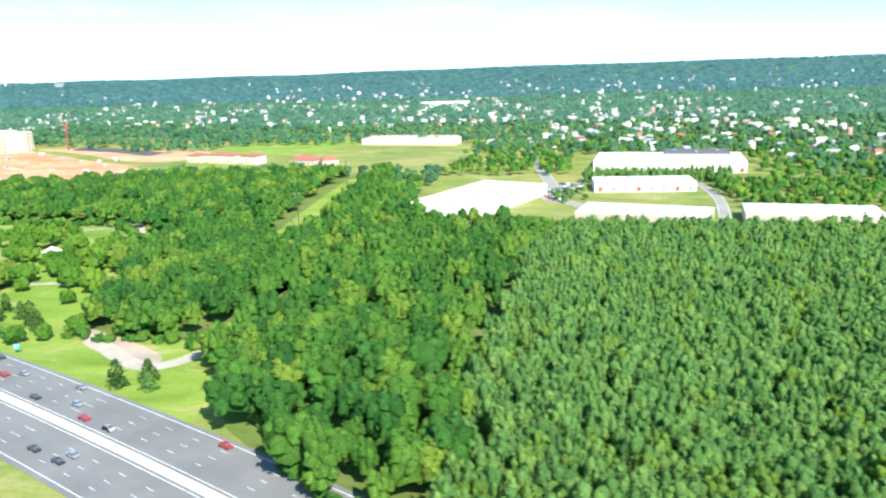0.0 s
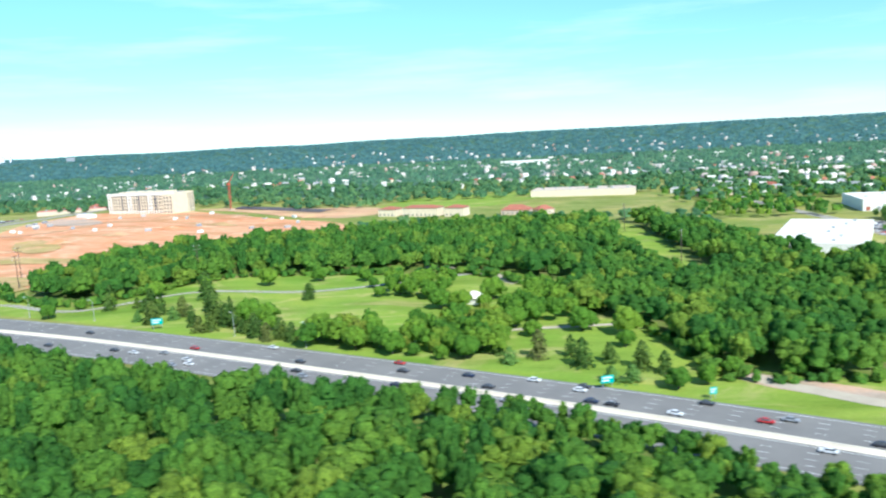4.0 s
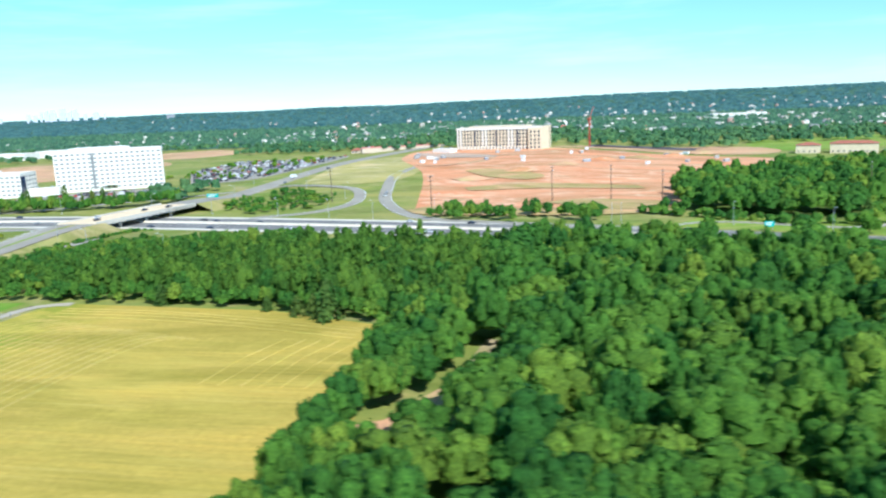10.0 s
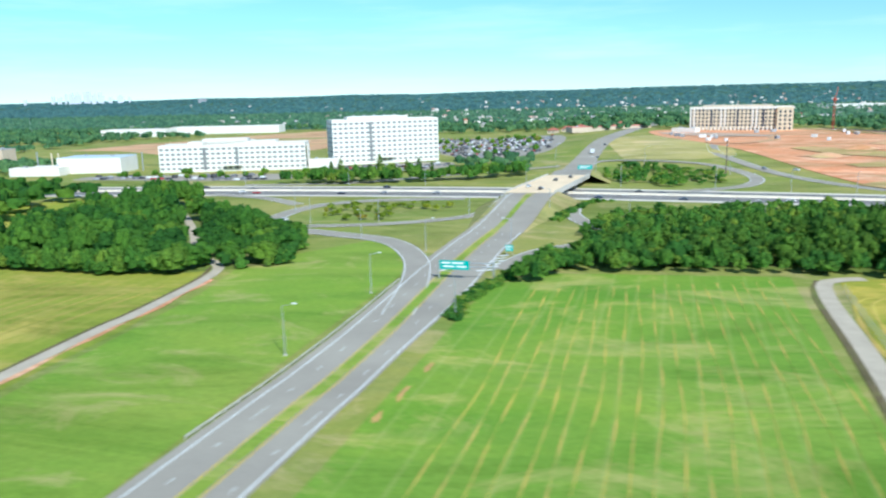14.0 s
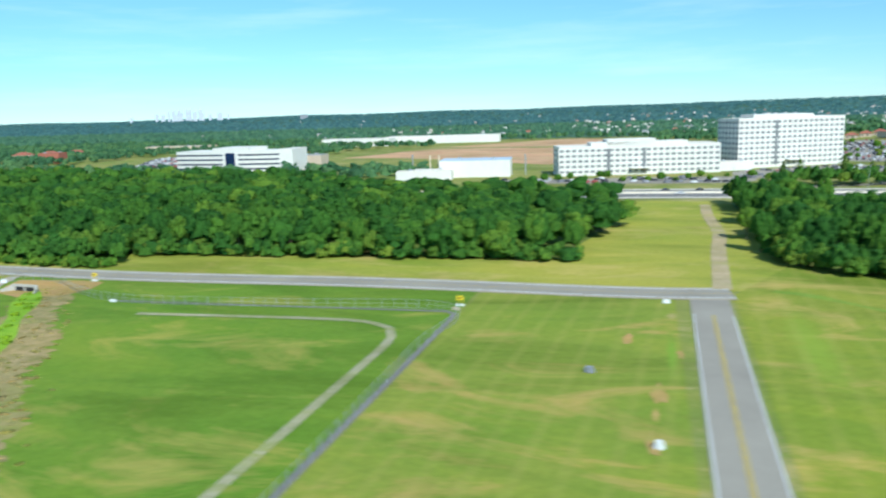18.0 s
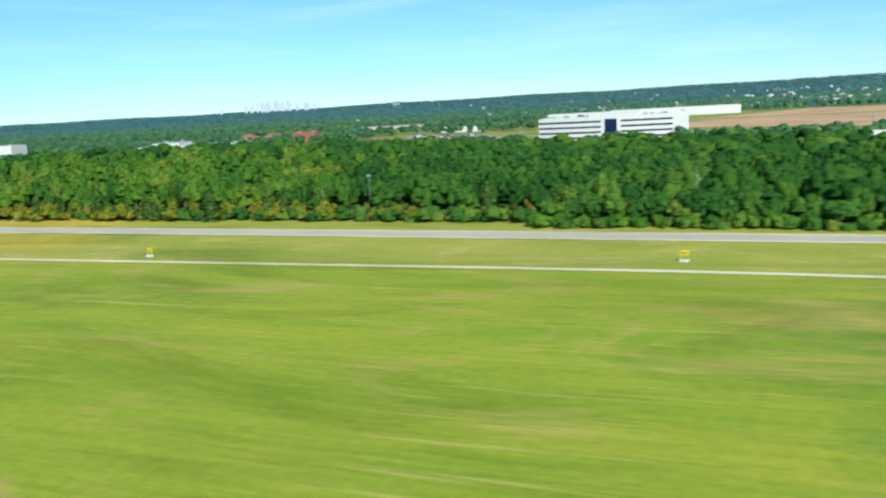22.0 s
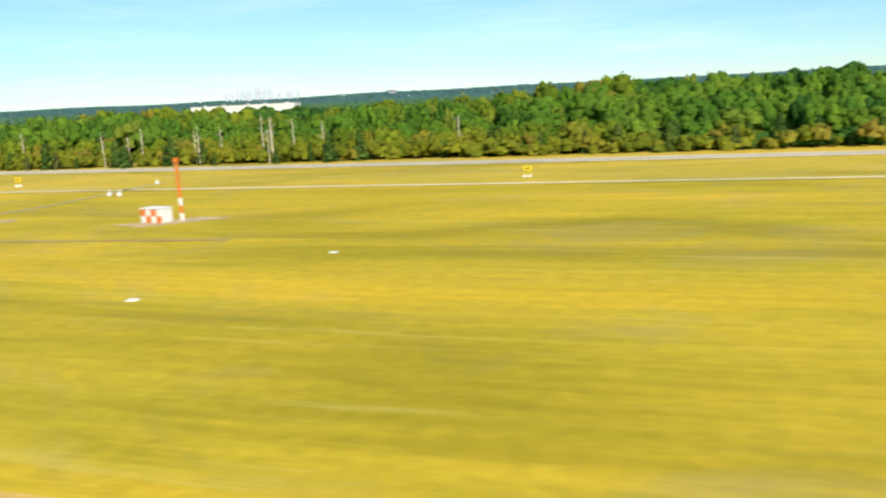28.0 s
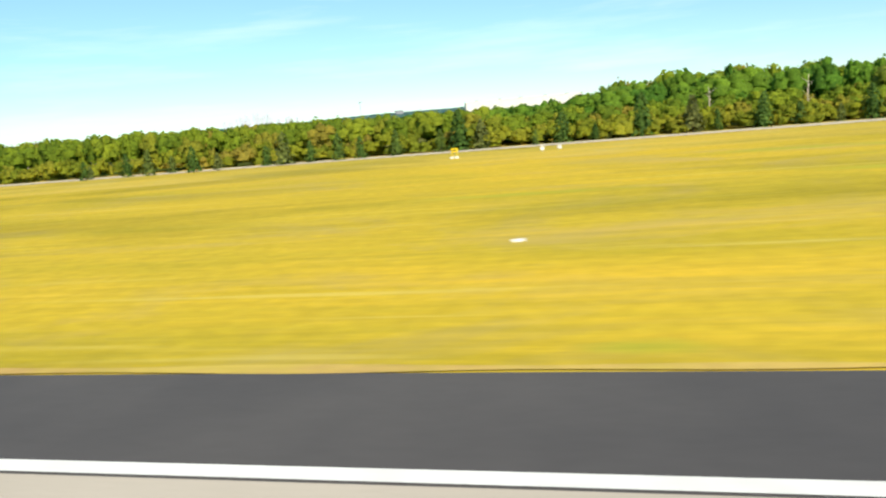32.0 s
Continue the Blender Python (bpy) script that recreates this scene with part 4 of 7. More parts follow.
fringe([(-1297, 212), (-1318, 211), (-1345, 216), (-1440, 220)], 3.5, 2.0, 2.6, 2.0, M_MIXLEAF)
fringe([(-892.5, 186), (-890, 205), (-884.5, 224), (-878.5, 240), (-866, 248)], 1.6, 1.8, 2.0, 1.15, M_LEAF, BROAD_FAR)
fringe([(-872, 335), (-868, 362), (-860, 388), (-850, 396)], 3.0, 2.5, 2.4, 1.3, M_LEAF)

fringe([(-2110, 226), (-2250, 227), (-2450, 229), (-2690, 231)], 5.0, 3.0, 3.0, 2.2, M_BUSH)
fringe([(-1760, 232), (-1880, 230), (-2000, 226), (-2110, 224)], 5.0, 3.0, 3.0, 2.2, M_BUSH)

# far woodland, thinning into suburbs
OPEN = ((-900, -395, 600, 930), (-1500, -860, 600, 1010), (-430, -60, 730, 1000), (-70, 260, 600, 840), (-1660, -1330, 1080, 1260), (-1280, -960, 420, 620), (-1230, -860, 980, 1060), (-1430, -1130, 980, 1250), (-1770, -1530, 600, 890), (-1920, -1770, 1020, 1110), (-2010, -1930, 840, 960))
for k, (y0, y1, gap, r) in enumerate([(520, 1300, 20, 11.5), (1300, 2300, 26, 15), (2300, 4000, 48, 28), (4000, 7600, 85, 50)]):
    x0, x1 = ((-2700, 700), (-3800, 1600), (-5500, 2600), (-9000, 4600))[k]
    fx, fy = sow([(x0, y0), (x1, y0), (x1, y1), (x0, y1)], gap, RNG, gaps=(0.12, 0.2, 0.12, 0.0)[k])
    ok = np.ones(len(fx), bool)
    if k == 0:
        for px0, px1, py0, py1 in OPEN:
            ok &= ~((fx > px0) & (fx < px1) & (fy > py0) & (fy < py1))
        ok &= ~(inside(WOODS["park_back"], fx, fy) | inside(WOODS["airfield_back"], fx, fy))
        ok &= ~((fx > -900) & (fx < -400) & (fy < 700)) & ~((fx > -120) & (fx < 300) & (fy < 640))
    # farther bands take bluer leaves, haze painted in by colour
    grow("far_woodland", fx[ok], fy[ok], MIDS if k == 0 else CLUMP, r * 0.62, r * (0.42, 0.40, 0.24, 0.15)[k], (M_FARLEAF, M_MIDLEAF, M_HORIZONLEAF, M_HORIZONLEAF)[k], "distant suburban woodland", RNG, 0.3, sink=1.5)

# garden trees round the warehouses and houses
for ep, egap, er in (([(20, 690), (50, 700), (60, 800), (20, 830), (-60, 800), (-70, 690)], 13, 5.0), ([(155, 640), (300, 640), (330, 560), (320, 520), (165, 530)], 9, 4.5), ([(40, 640), (66, 600), (66, 560), (44, 540), (30, 560)], 12, 3.0), ([(-95, 470), (-48, 460), (-46, 500), (-80, 580), (-70, 640), (-110, 660)], 10, 6.0), ([(210, 640), (320, 640), (340, 860), (230, 850)], 15, 5.0), ([(-70, 850), (300, 850), (300, 1000), (-70, 1000)], 19, 5.0)):
    bx, by = sow(ep, egap, RNG, keep=0.8)
    grow("garden_trees", bx, by, MIDS, er, er * 0.8, M_LEAF, "leafy trees between sheds and houses", RNG, 0.35)

# ---- roads ----
HWY = [(420, -150), (200, 5), (80, 88), (0, 135), (-98, 186), (-210, 238), (-363, 300), (-464, 336), (-611, 379), (-760, 409), (-900, 430), (-1040, 436), (-1150, 433), (-1400, 415), (-1800, 400), (-2500, 420)]


def road(name, pts, half, mat, label, lift=0.14, step=8.0, hfun=height, kind="structure", category="road"):
    ob = ribbon(name, pts, half, mat, lift, step, hfun=hfun)
    return tagged(ob, label, category, kind=kind)


def paint(parent, name, pts, offset, mat, half=0.12, dash=None, lift=0.19, hfun=height, step=3.0):
    ob = ribbon(name, pts, half, mat, lift, step, offset, hfun, dash)
    ob.parent = parent
    return ob


hw = road("highway", HWY, 21.0, M_LANES, "wide grey divided highway with worn lanes", 0.14)
for o in (19.2, 2.6, -2.6, -19.2):
    paint(hw, "edge_line", HWY, o, M_WHITEPAINT, 0.14, step=8.0)
for o in (15.4, 11.4, 7.2, -7.2, -11.4, -15.4):
    paint(hw, "lane_dashes", HWY, o, M_WHITEPAINT, 0.09, (3, 9))
road("highway_shoulder", HWY, 1.5, M_PALEPAVE, "pale concrete strip along the median", 0.2)
for o in (20.6, -20.6):
    paint(hw, "paved_edge", HWY[8:], o, M_PALEPAVE, 2.7, None, 0.17, step=8.0)
bar = spline(HWY, 8.0)
bd = np.gradient(bar, axis=0)
bd /= np.linalg.norm(bd, axis=1)[:, None]
bn = np.column_stack([-bd[:, 1], bd[:, 0]])
bv, bf = [], []
prof = [(-0.5, 0.2), (-0.34, 0.55), (-0.24, 1.25), (0.24, 1.25), (0.34, 0.55), (0.5, 0.2)]
for q, nn in zip(bar, bn):
    for o, z in prof:
        bv.append((*(q + nn * o), z + float(height(*q))))
for i in range(len(bar) - 1):
    for j in range(5):
        bf.append((i * 6 + j, i * 6 + j + 1, i * 6 + 7 + j, i * 6 + 6 + j))
tagged(new("median_barrier", mesh_of("median_barrier", bv, bf, M_PALEPAVE)), "pale concrete median barrier of a highway", "barrier", kind="structure")

# avenue over the highway
AVE = [(-931, -60), (-912.5, 110), (-909, 138), (-906.2, 170), (-904.2, 210), (-903, 238), (-899.5, 285), (-894, 330), (-888, 385), (-880, 430), (-871, 470), (-868, 540), (-848, 730), (-816, 900), (-770, 1080)]
DECK = 5.4


def ave_h(x, y):
    y = np.asarray(y, float)
    return np.maximum(height(x, y), DECK * sm(300, 386, y) * (1 - sm(470, 580, y)))


def ave_side(q, east):
    """Half width of the avenue to one side of its median: a turning lane widens the east side."""
    w = 8.2 + 3.9 * float(sm(150, 228, q[1])) if east else 11.6
    return w - (w - 8.6) * float(sm(480, 640, q[1]))


av = tagged(ribbon("avenue", AVE, lambda q: (ave_side(q, False) + ave_side(q, True)) / 2, M_ASPHALT, 0.16, 6.0, lambda q: (ave_side(q, False) - ave_side(q, True)) / 2, ave_h), "grey divided avenue rising to a bridge", "road", kind="structure")
tagged(ribbon("avenue_median", AVE[:9], 1.35, M_LAWN, 0.26, 6.0, 0.0, ave_h), "worn grass median of the avenue", "median", kind="structure")
for o, mt in ((lambda q: ave_side(q, False) - 2.2, M_WHITEPAINT), (1.75, M_YELLOWPAINT), (-1.75, M_YELLOWPAINT), (lambda q: 0.9 - ave_side(q, True), M_WHITEPAINT)):
    paint(av, "edge_line", AVE[:11], o, mt, 0.16, None, 0.22, ave_h, 6.0)
for o in (5.5, -5.1):
    paint(av, "lane_dashes", AVE, o, M_WHITEPAINT, 0.07, (3, 9), 0.22, ave_h)
rail = tagged(new("guard_rail"), "galvanised guard rail on posts beside the avenue", "guard rail")
gl_ = spline(AVE[1:7], 4.0)
gl_ = gl_[(gl_[:, 1] > 100) & (gl_[:, 1] < 222)] + np.array([-12.0, 1.0])
for q in gl_:
    boxed("post", (q[0] - 0.06, q[0] + 0.06, q[1] - 0.08, q[1] + 0.08, 0.0, 0.8), M_CONCRETE, rail)
for p, q in zip(gl_[:-1], gl_[1:]):
    bm = bmesh.new()
    tube(bm, (p[0] + 0.1, p[1], 0.68), (q[0] + 0.1, q[1], 0.68), 0.15, 0.15, 6)
    part("rail_beam", bm, M_CONCRETE, rail)


def bank(name, y0, y1):
    """Grassed embankment under the avenue."""
    c = spline(AVE, 6.0)
    c = c[(c[:, 1] >= y0) & (c[:, 1] <= y1)]
    v, f = [], []
    for q in c:
        z = float(ave_h(*q)) + 0.08
        for o, zz in ((-13 - 2.2 * z, -0.3), (-12.6, z), (12.6, z), (13 + 2.2 * z, -0.3)):
            v.append((q[0] + o, q[1] + o * 0.09, zz + (float(height(q[0], q[1])) if zz < 0 else 0)))
    for i in range(len(c) - 1):
        for j in range(3):
            f.append((i * 4 + j, i * 4 + j + 1, i * 4 + 5 + j, i * 4 + 4 + j))
    tagged(new(name, mesh_of(name, v, f, M_SCRUB)), "grassed road embankment", "embankment", kind="structure")


bank("embankment_south", 300, 392)
bank("embankment_north", 466, 590)
br, at = thing("road_bridge", -880, 430, 0, 0, "pale concrete road bridge over the highway", "bridge")
br.matrix_world = at


def deck_part(name, x0, x1, y0, y1, z0, z1, mat, label=""):
    bm = bmesh.new()
    vs = box(bm, x0, x1, y0, y1, z0, z1)
    for v in vs:
        v.co.x += v.co.y * 0.205
    return part(name, bm, mat, br, label)


deck_part("deck", -13, 13, -42, 40, DECK - 1.3, DECK + 0.1, M_CONCRETE)
deck_part("deck_surface", -12.2, 12.2, -42, 40, DECK + 0.1, DECK + 0.28, plain_mat("pale deck", (0.80, 0.62, 0.40), (0.72, 0.55, 0.35), 0.08), "sandy concrete deck")
for sx in (-1, 1):
    deck_part("parapet", sx * 12.6 - 0.3, sx * 12.6 + 0.3, -42, 40, DECK + 0.1, DECK + 1.1, M_CONCRETE)
    deck_part("girder", sx * 10 - 0.4, sx * 10 + 0.4, -41, 39, DECK - 2.3, DECK - 1.3, plain_mat("dark girder", (0.12, 0.16, 0.18)))
for yy in (-21, 0, 21):
    for xx in (-9, 0, 9):
        deck_part("pier", xx - 0.6, xx + 0.6, yy - 0.6, yy + 0.6, 0, DECK - 1.9, M_CONCRETE)
    deck_part("pier_cap", -12, 12, yy - 0.8, yy + 0.8, DECK - 2.3, DECK - 1.3, M_CONCRETE)

# ramps and loops
RAMPS = [
    ([(-907, 186), (-911, 225), (-919, 257), (-936, 285), (-965, 299), (-992, 313), (-1004, 340), (-998, 375), (-975, 395), (-925, 405)], 4.6),
    ([(-1000, 318), (-977, 316), (-943, 325), (-916, 343), (-902, 372)], 3.6),
    ([(-887, 240), (-876, 268), (-858, 284), (-835, 298), (-800, 330), (-740, 378)], 4.2),
    ([(-874, 398), (-867, 380), (-866, 350), (-856, 322), (-838, 305)], 4.2),
    ([(-866, 560), (-850, 590), (-812, 585), (-775, 562), (-758, 505), (-771, 462), (-805, 437)], 4.4),
    ([(-752, 720), (-762, 640), (-752, 570), (-733, 498), (-695, 432), (-640, 408), (-560, 385)], 4.6),
    ([(-880, 570), (-960, 520), (-1010, 478), (-1080, 465)], 4.0),
    ([(-1080, 420), (-1040, 405), (-1010, 380)], 4.0),
    ([(22, 1000), (8, 857), (21, 740), (33, 640), (30, 590), (60, 540)], 5.5),
    ([(150, 680), (156, 578), (143, 470)], 4.0),
    ([(-560, 395), (-530, 405), (-470, 385), (-420, 430), (-340, 425), (-250, 470)], 2.2),
]
for pts, half in RAMPS:
    rp = road("ramp", pts, half, M_ASPHALT, "curving grey slip road with white edges", 0.18, 5.0)
    for o in (half - 0.5, 0.5 - half):
        paint(rp, "edge_line", pts, o, M_WHITEPAINT, 0.14, None, 0.23, step=5.0)
GREEN_LINE = [(-1094, 206), (-1085, 202), (-1064, 182), (-1044, 170), (-1026, 167), (-1004, 160)]
tagged(ribbon("wet_line", GREEN_LINE, lambda q: 1.3 + 0.6 * math.sin(q[0] / 3.7) * math.sin(q[0] / 8.3), M_LAWN, 0.075, 2.0), "greener wet line through a meadow", "ground", kind="structure")
GPATHS = [
    ([(-780, 237), (-791, 233), (-796, 215), (-801, 168), (-809, 103), (-815, 40)], 2.2, "pale gravel track between two fields"),
    ([(-1061, 352), (-1034, 312), (-1013.5, 278), (-1001, 252), (-991, 245.5), (-981.5, 235), (-977.7, 218), (-977, 180), (-978.3, 157), (-978, 60)], 1.9, "narrow gravel track through a copse"),
    ([(-1106, 206), (-1103, 260), (-1100, 300), (-1101, 345), (-1100, 385)], 2.4, "worn gravel track between woods"),
    ([(-1920.1, 116.6), (-1915.1, 127.1), (-1914.0, 145.8), (-1915.3, 176.2)], 0.5, "grey gravel footpath to airfield instruments"),
    ([(-652, 105), (-638, 136), (-633, 149), (-627, 167), (-626, 181), (-624, 205)], 2.0, "earth lane in the wood"),
    ([(-140, 262), (-128, 250), (-97, 232), (-80, 262), (-73, 312), (-72, 352), (-90, 400)], 3.6, "pale gravel drive at the park"),
    ([(-240, 326), (-205, 332), (-166, 337)], 1.8, "pale footpath across the lawn"),
    ([(-288, 498), (-256, 482), (-224, 434)], 6.0, "grey parking bay beside the park"),
    ([(-1264, 171), (-1215, 172.5), (-1172, 174), (-1170, 173.6), (-1168.6, 172), (-1168.2, 168), (-1168.3, 140), (-1169, 60)], 0.6, "thin dark drain along a fence"),
    ([(-1247, 160), (-1199, 163), (-1184, 161), (-1177.2, 152), (-1176.6, 124), (-1177.4, 60)], 1.0, "faint gravel patrol track"),
]
for pts, half, lab in GPATHS:
    road("gravel_track", pts, half, M_LANES if "drain" in lab else M_FAINT if "faint" in lab else M_EARTHTRACK if "worn" in lab or "earth" in lab else M_GRAVEL, lab, 0.16, 4.0, category="track")
tagged(ribbon("weedy_margin", GPATHS[1][0][5:], 0.6, M_MARGIN, 0.15, 4.0, -2.6), "dark weedy margin of a gravel track", "ground", kind="structure")
tagged(ribbon("soil_margin", GPATHS[1][0][6:], lambda q: 0.7 + 0.5 * math.sin(q[1] / 4.1), M_DIRT, 0.14, 3.0, 2.5), "bare orange soil along a gravel track", "ground", kind="structure")
tagged(ribbon("weedy_margin", GPATHS[0][0][1:], 0.8, M_MARGIN, 0.15, 4.0, -3.0), "rough brown margin of a gravel track", "ground", kind="structure")
road("cross_street", [(-1112, -40), (-1111, 94), (-1110, 180), (-1110, 199)], 4.6, M_ASPHALT, "straight grey street with a yellow centre line", 0.13)
cs = bpy.data.objects["cross_street"]
CSP = [(-1112, -40), (-1111, 94), (-1110, 180)]
for o, mt in ((4.2, M_WHITEPAINT), (0.22, M_YELLOWPAINT), (-0.22, M_YELLOWPAINT), (-4.2, M_WHITEPAINT)):
    paint(cs, "road_line", CSP, o, mt, 0.11)
PERIM = [(-1104, 202), (-1130, 200), (-1200, 202), (-1275, 200), (-1345, 203), (-1440, 206), (-1560, 209), (-1700, 211), (-1850, 211), (-2000, 212), (-2300, 214), (-2700, 216)]
pr = road("perimeter_road", PERIM[:5], 4.8, M_ASPHALT, "grey perimeter road along the airfield", 0.16)
pw_ = road("perimeter_road_west", PERIM[4:], 4.6, M_PALEROAD, "bleached grey stretch of the perimeter road", 0.16)
for o in (4.9, -4.9):
    paint(pw_, "sandy_edge", PERIM[4:], o, M_SANDTRACK, 0.75, None, 0.18, step=8.0)
paint(pr, "centre_line", PERIM[:5], 0.0, M_YELLOWPAINT, 0.1, None, 0.2, step=8.0)
for o in (5.5, -5.5):
    paint(pr, "paved_edge", PERIM[:5], o, M_GRAVEL, 0.9, None, 0.15, step=8.0)
for o in (4.3, -4.3):
    paint(pr, "edge_line", PERIM[:5], o, M_WHITEPAINT, 0.2, None, 0.2, step=8.0)
road("service_track", [(-1295, 154.5), (-1304, 159.4), (-1315, 161.4), (-1335, 162.6), (-1400, 165), (-1500, 164), (-1650, 162), (-1850, 160), (-2000, 158)], 1.2, M_SANDTRACK, "thin pale patrol track through grass", 0.16, category="track")
road("curved_track", [(-1318, 194), (-1310, 176), (-1297, 157.5), (-1284, 141.5), (-1274, 127), (-1267.3, 114), (-1262.8, 102), (-1258.9, 91), (-1256, 78), (-1253, 50)], lambda q: 1.9 + 1.8 * math.exp(-((q[1] - 163) / 8) ** 2), M_GRAVEL, "curving pale service lane", 0.17, 4.0, category="track")

cover("lane_earth", [(-643, 132), (-649, 144), (-640, 149), (-632, 167), (-628, 168), (-633, 149), (-638, 134)], M_DIRT2, "bare orange soil beside a lane", 0.13, 0)

# runway
rw = tagged(sheet("runway", [(-2800, -29.5), (-1690, -29.5), (-1690, 29.5), (-2800, 29.5)], M_ASPHALT_D, 0.12, 0), "dark asphalt runway with paved shoulders", "runway", kind="structure")
for yy, hw_ in ((20.4, 0.42), (-20.4, 0.42)):
    paint(rw, "edge_line", [(-1700, yy), (-2200, yy), (-2800, yy)], 0, M_WHITEPAINT, hw_, None, 0.15, step=60.0)
tagged(sheet("runway_centre_concrete", [(-2800, -19.8), (-1690, -19.8), (-1690, 19.8), (-2800, 19.8)], plain_mat("pale runway concrete", (0.50, 0.44, 0.36), (0.42, 0.37, 0.3), 0.05), 0.14, 0), "pale concrete of the runway's middle", "runway", kind="structure")

tagged(ribbon("runway_edge_soil", [(-1700, 30.0), (-1850, 30.0), (-2000, 30.1), (-2300, 30.0)], lambda q: 0.35 + 0.3 * math.sin(q[0] / 9.1) * math.sin(q[0] / 4.7) + (0.45 if -1985 < q[0] < -1900 else 0.0), grass_mat("orange edge soil", (0.66, 0.42, 0.15), (0.58, 0.42, 0.10), (0.55, 0.44, 0.06), big=0.3), 0.13, 1.5), "thin edge of orange soil along the runway", "ground", kind="structure")

# ---- buildings ----
M_WHITE = plain_mat("white precast", (0.82, 0.78, 0.70), (0.76, 0.72, 0.64), 0.15, 0.7)
M_OFFGLASS = plain_mat("grey tinted glazing", (0.30, 0.305, 0.30), (0.20, 0.205, 0.21), 0.3, 0.15, 0.0, 0.6)
M_CREAM = plain_mat("cream brick", (0.76, 0.63, 0.44), (0.68, 0.56, 0.39), 0.2, 0.8)
M_TAN = plain_mat("tan stucco", (0.62, 0.50, 0.38), (0.55, 0.44, 0.33), 0.2, 0.8)
M_REDROOF = plain_mat("red clay roof", (0.42, 0.15, 0.09), (0.34, 0.12, 0.08), 0.3, 0.8)
M_GREYROOF = plain_mat("grey roof", (0.40, 0.39, 0.38), (0.32, 0.31, 0.3), 0.2, 0.9)
M_PALEROOF = plain_mat("pale membrane roof", (0.82, 0.75, 0.64), (0.75, 0.68, 0.58), 0.06, 0.8)
M_DARKROOF = plain_mat("dark shingle", (0.16, 0.15, 0.15), (0.11, 0.10, 0.10), 0.4, 0.9)
M_BLUEROOF = plain_mat("pale blue metal roof", (0.55, 0.62, 0.70), (0.48, 0.55, 0.63), 0.2, 0.5)
M_STEEL = plain_mat("galvanised steel", (0.55, 0.56, 0.56), (0.45, 0.46, 0.46), 1.0, 0.45, 0.6)
mg, ng, lg, bg = material("window glass", 0.12, 0.0, 0.6)
lg.new(ramp(ng, lg, noise_fac(ng, lg, 0.3, 3), [(0.3, (0.07, 0.08, 0.09)), (0.7, (0.12, 0.13, 0.14))]), bg.inputs["Base Color"])
M_GLASS = mg
md, nd_, ld, bd_ = material("dark blue glass", 0.08, 0.0, 0.8)
ld.new(ramp(nd_, ld, noise_fac(nd_, ld, 0.5, 3), [(0.3, (0.01, 0.02, 0.06)), (0.7, (0.02, 0.035, 0.09))]), bd_.inputs["Base Color"])
M_DGLASS = md


def office(name, left, right, base, floors, storey, bays, depth, wall, label, pier=0.42, band=0.45, pent=(0.25, 0.7, 4.0), side_bays=6, roof=None, glass=None):
    """A block of storeys: dark panes set back between proud piers and floor bands, with a parapet and a plant room."""
    (x0, y0), (x1, y1) = left, right
    w = math.hypot(x1 - x0, y1 - y0)
    top, th = new(name), math.degrees(math.atan2(y1 - y0, x1 - x0))
    tagged(top, label, "office building")
    h = floors * storey
    boxed("wall_core", (0.5, w - 0.5, 0.5, depth - 0.5, -1.0, h), wall, top)
    for f in range(floors + 1):
        z = f * storey
        bm = bmesh.new()
        box(bm, 0.06, w - 0.06, 0.06, depth - 0.06, z - storey * band * 0.5 - (0.5 if f == 0 else 0), z + storey * band * 0.5)
        part("floor_band", bm, wall, top)
    pw = w / bays
    for face, count, step in (("front", bays, pw), ("left", side_bays, depth / side_bays), ("right", side_bays, depth / side_bays)):
        for b in range(count + 1):
            a, hw_ = b * step, step * pier * 0.5
            if face == "front":
                a0, a1 = max(a - hw_, 0), min(a + hw_, w)
                boxed("pier", (a0, a1, 0.0, 0.6, -1.0, h), wall, top)
            else:
                xs = (0.0, 0.6) if face == "left" else (w - 0.6, w)
                boxed("pier", (*xs, max(a - hw_, 0.01), min(a + hw_, depth), -1.0, h), wall, top)
    bm = bmesh.new()
    box(bm, -pw * 0.5 + 0.02, pw * 0.5 - 0.02, 0.30, 0.40, 0, storey)
    pane = bpy.data.meshes.new("window")
    bm.to_mesh(pane)
    bm.free()
    pane.materials.append(glass or M_GLASS)
    for f in range(floors):
        for b in range(bays):
            o = new("window", pane)
            o.parent, o.location = top, ((b + 0.5) * pw, 0, f * storey)
        for nm, xs in (("side_glazing", (0.3, 0.4)), ("side_glazing", (w - 0.4, w - 0.3))):
            boxed(nm, (*xs, 0.7, depth - 0.7, f * storey + 0.1, f * storey + storey - 0.1), glass or M_GLASS, top)
    bm = bmesh.new()
    for a in ((0, w, -0.02, 0.4), (0, w, depth - 0.4, depth), (0, 0.4, 0.4, depth - 0.4), (w - 0.4, w, 0.4, depth - 0.4)):
        box(bm, *a, h + storey * band * 0.5, h + 1.3)
    part("parapet", bm, wall, top)
    boxed("roof", (0.4, w - 0.4, 0.4, depth - 0.4, h + storey * band * 0.5, h + storey * band * 0.5 + 0.2), roof or M_PALEROOF, top)
    if pent:
        boxed("plant_room", (w * pent[0], w * pent[1], depth * 0.2, depth * 0.85, h, h + pent[2]), wall, top)
        for k in range(5):
            px = w * (pent[0] + (pent[1] - pent[0]) * (k + 0.5) / 5)
            boxed("roof_vent", (px - 1, px + 1, depth * 0.4, depth * 0.4 + 2, h + pent[2], h + pent[2] + 1.0), M_STEEL, top)
    top.matrix_world = pose(x0, y0, base, 0, 0, th)
    return top


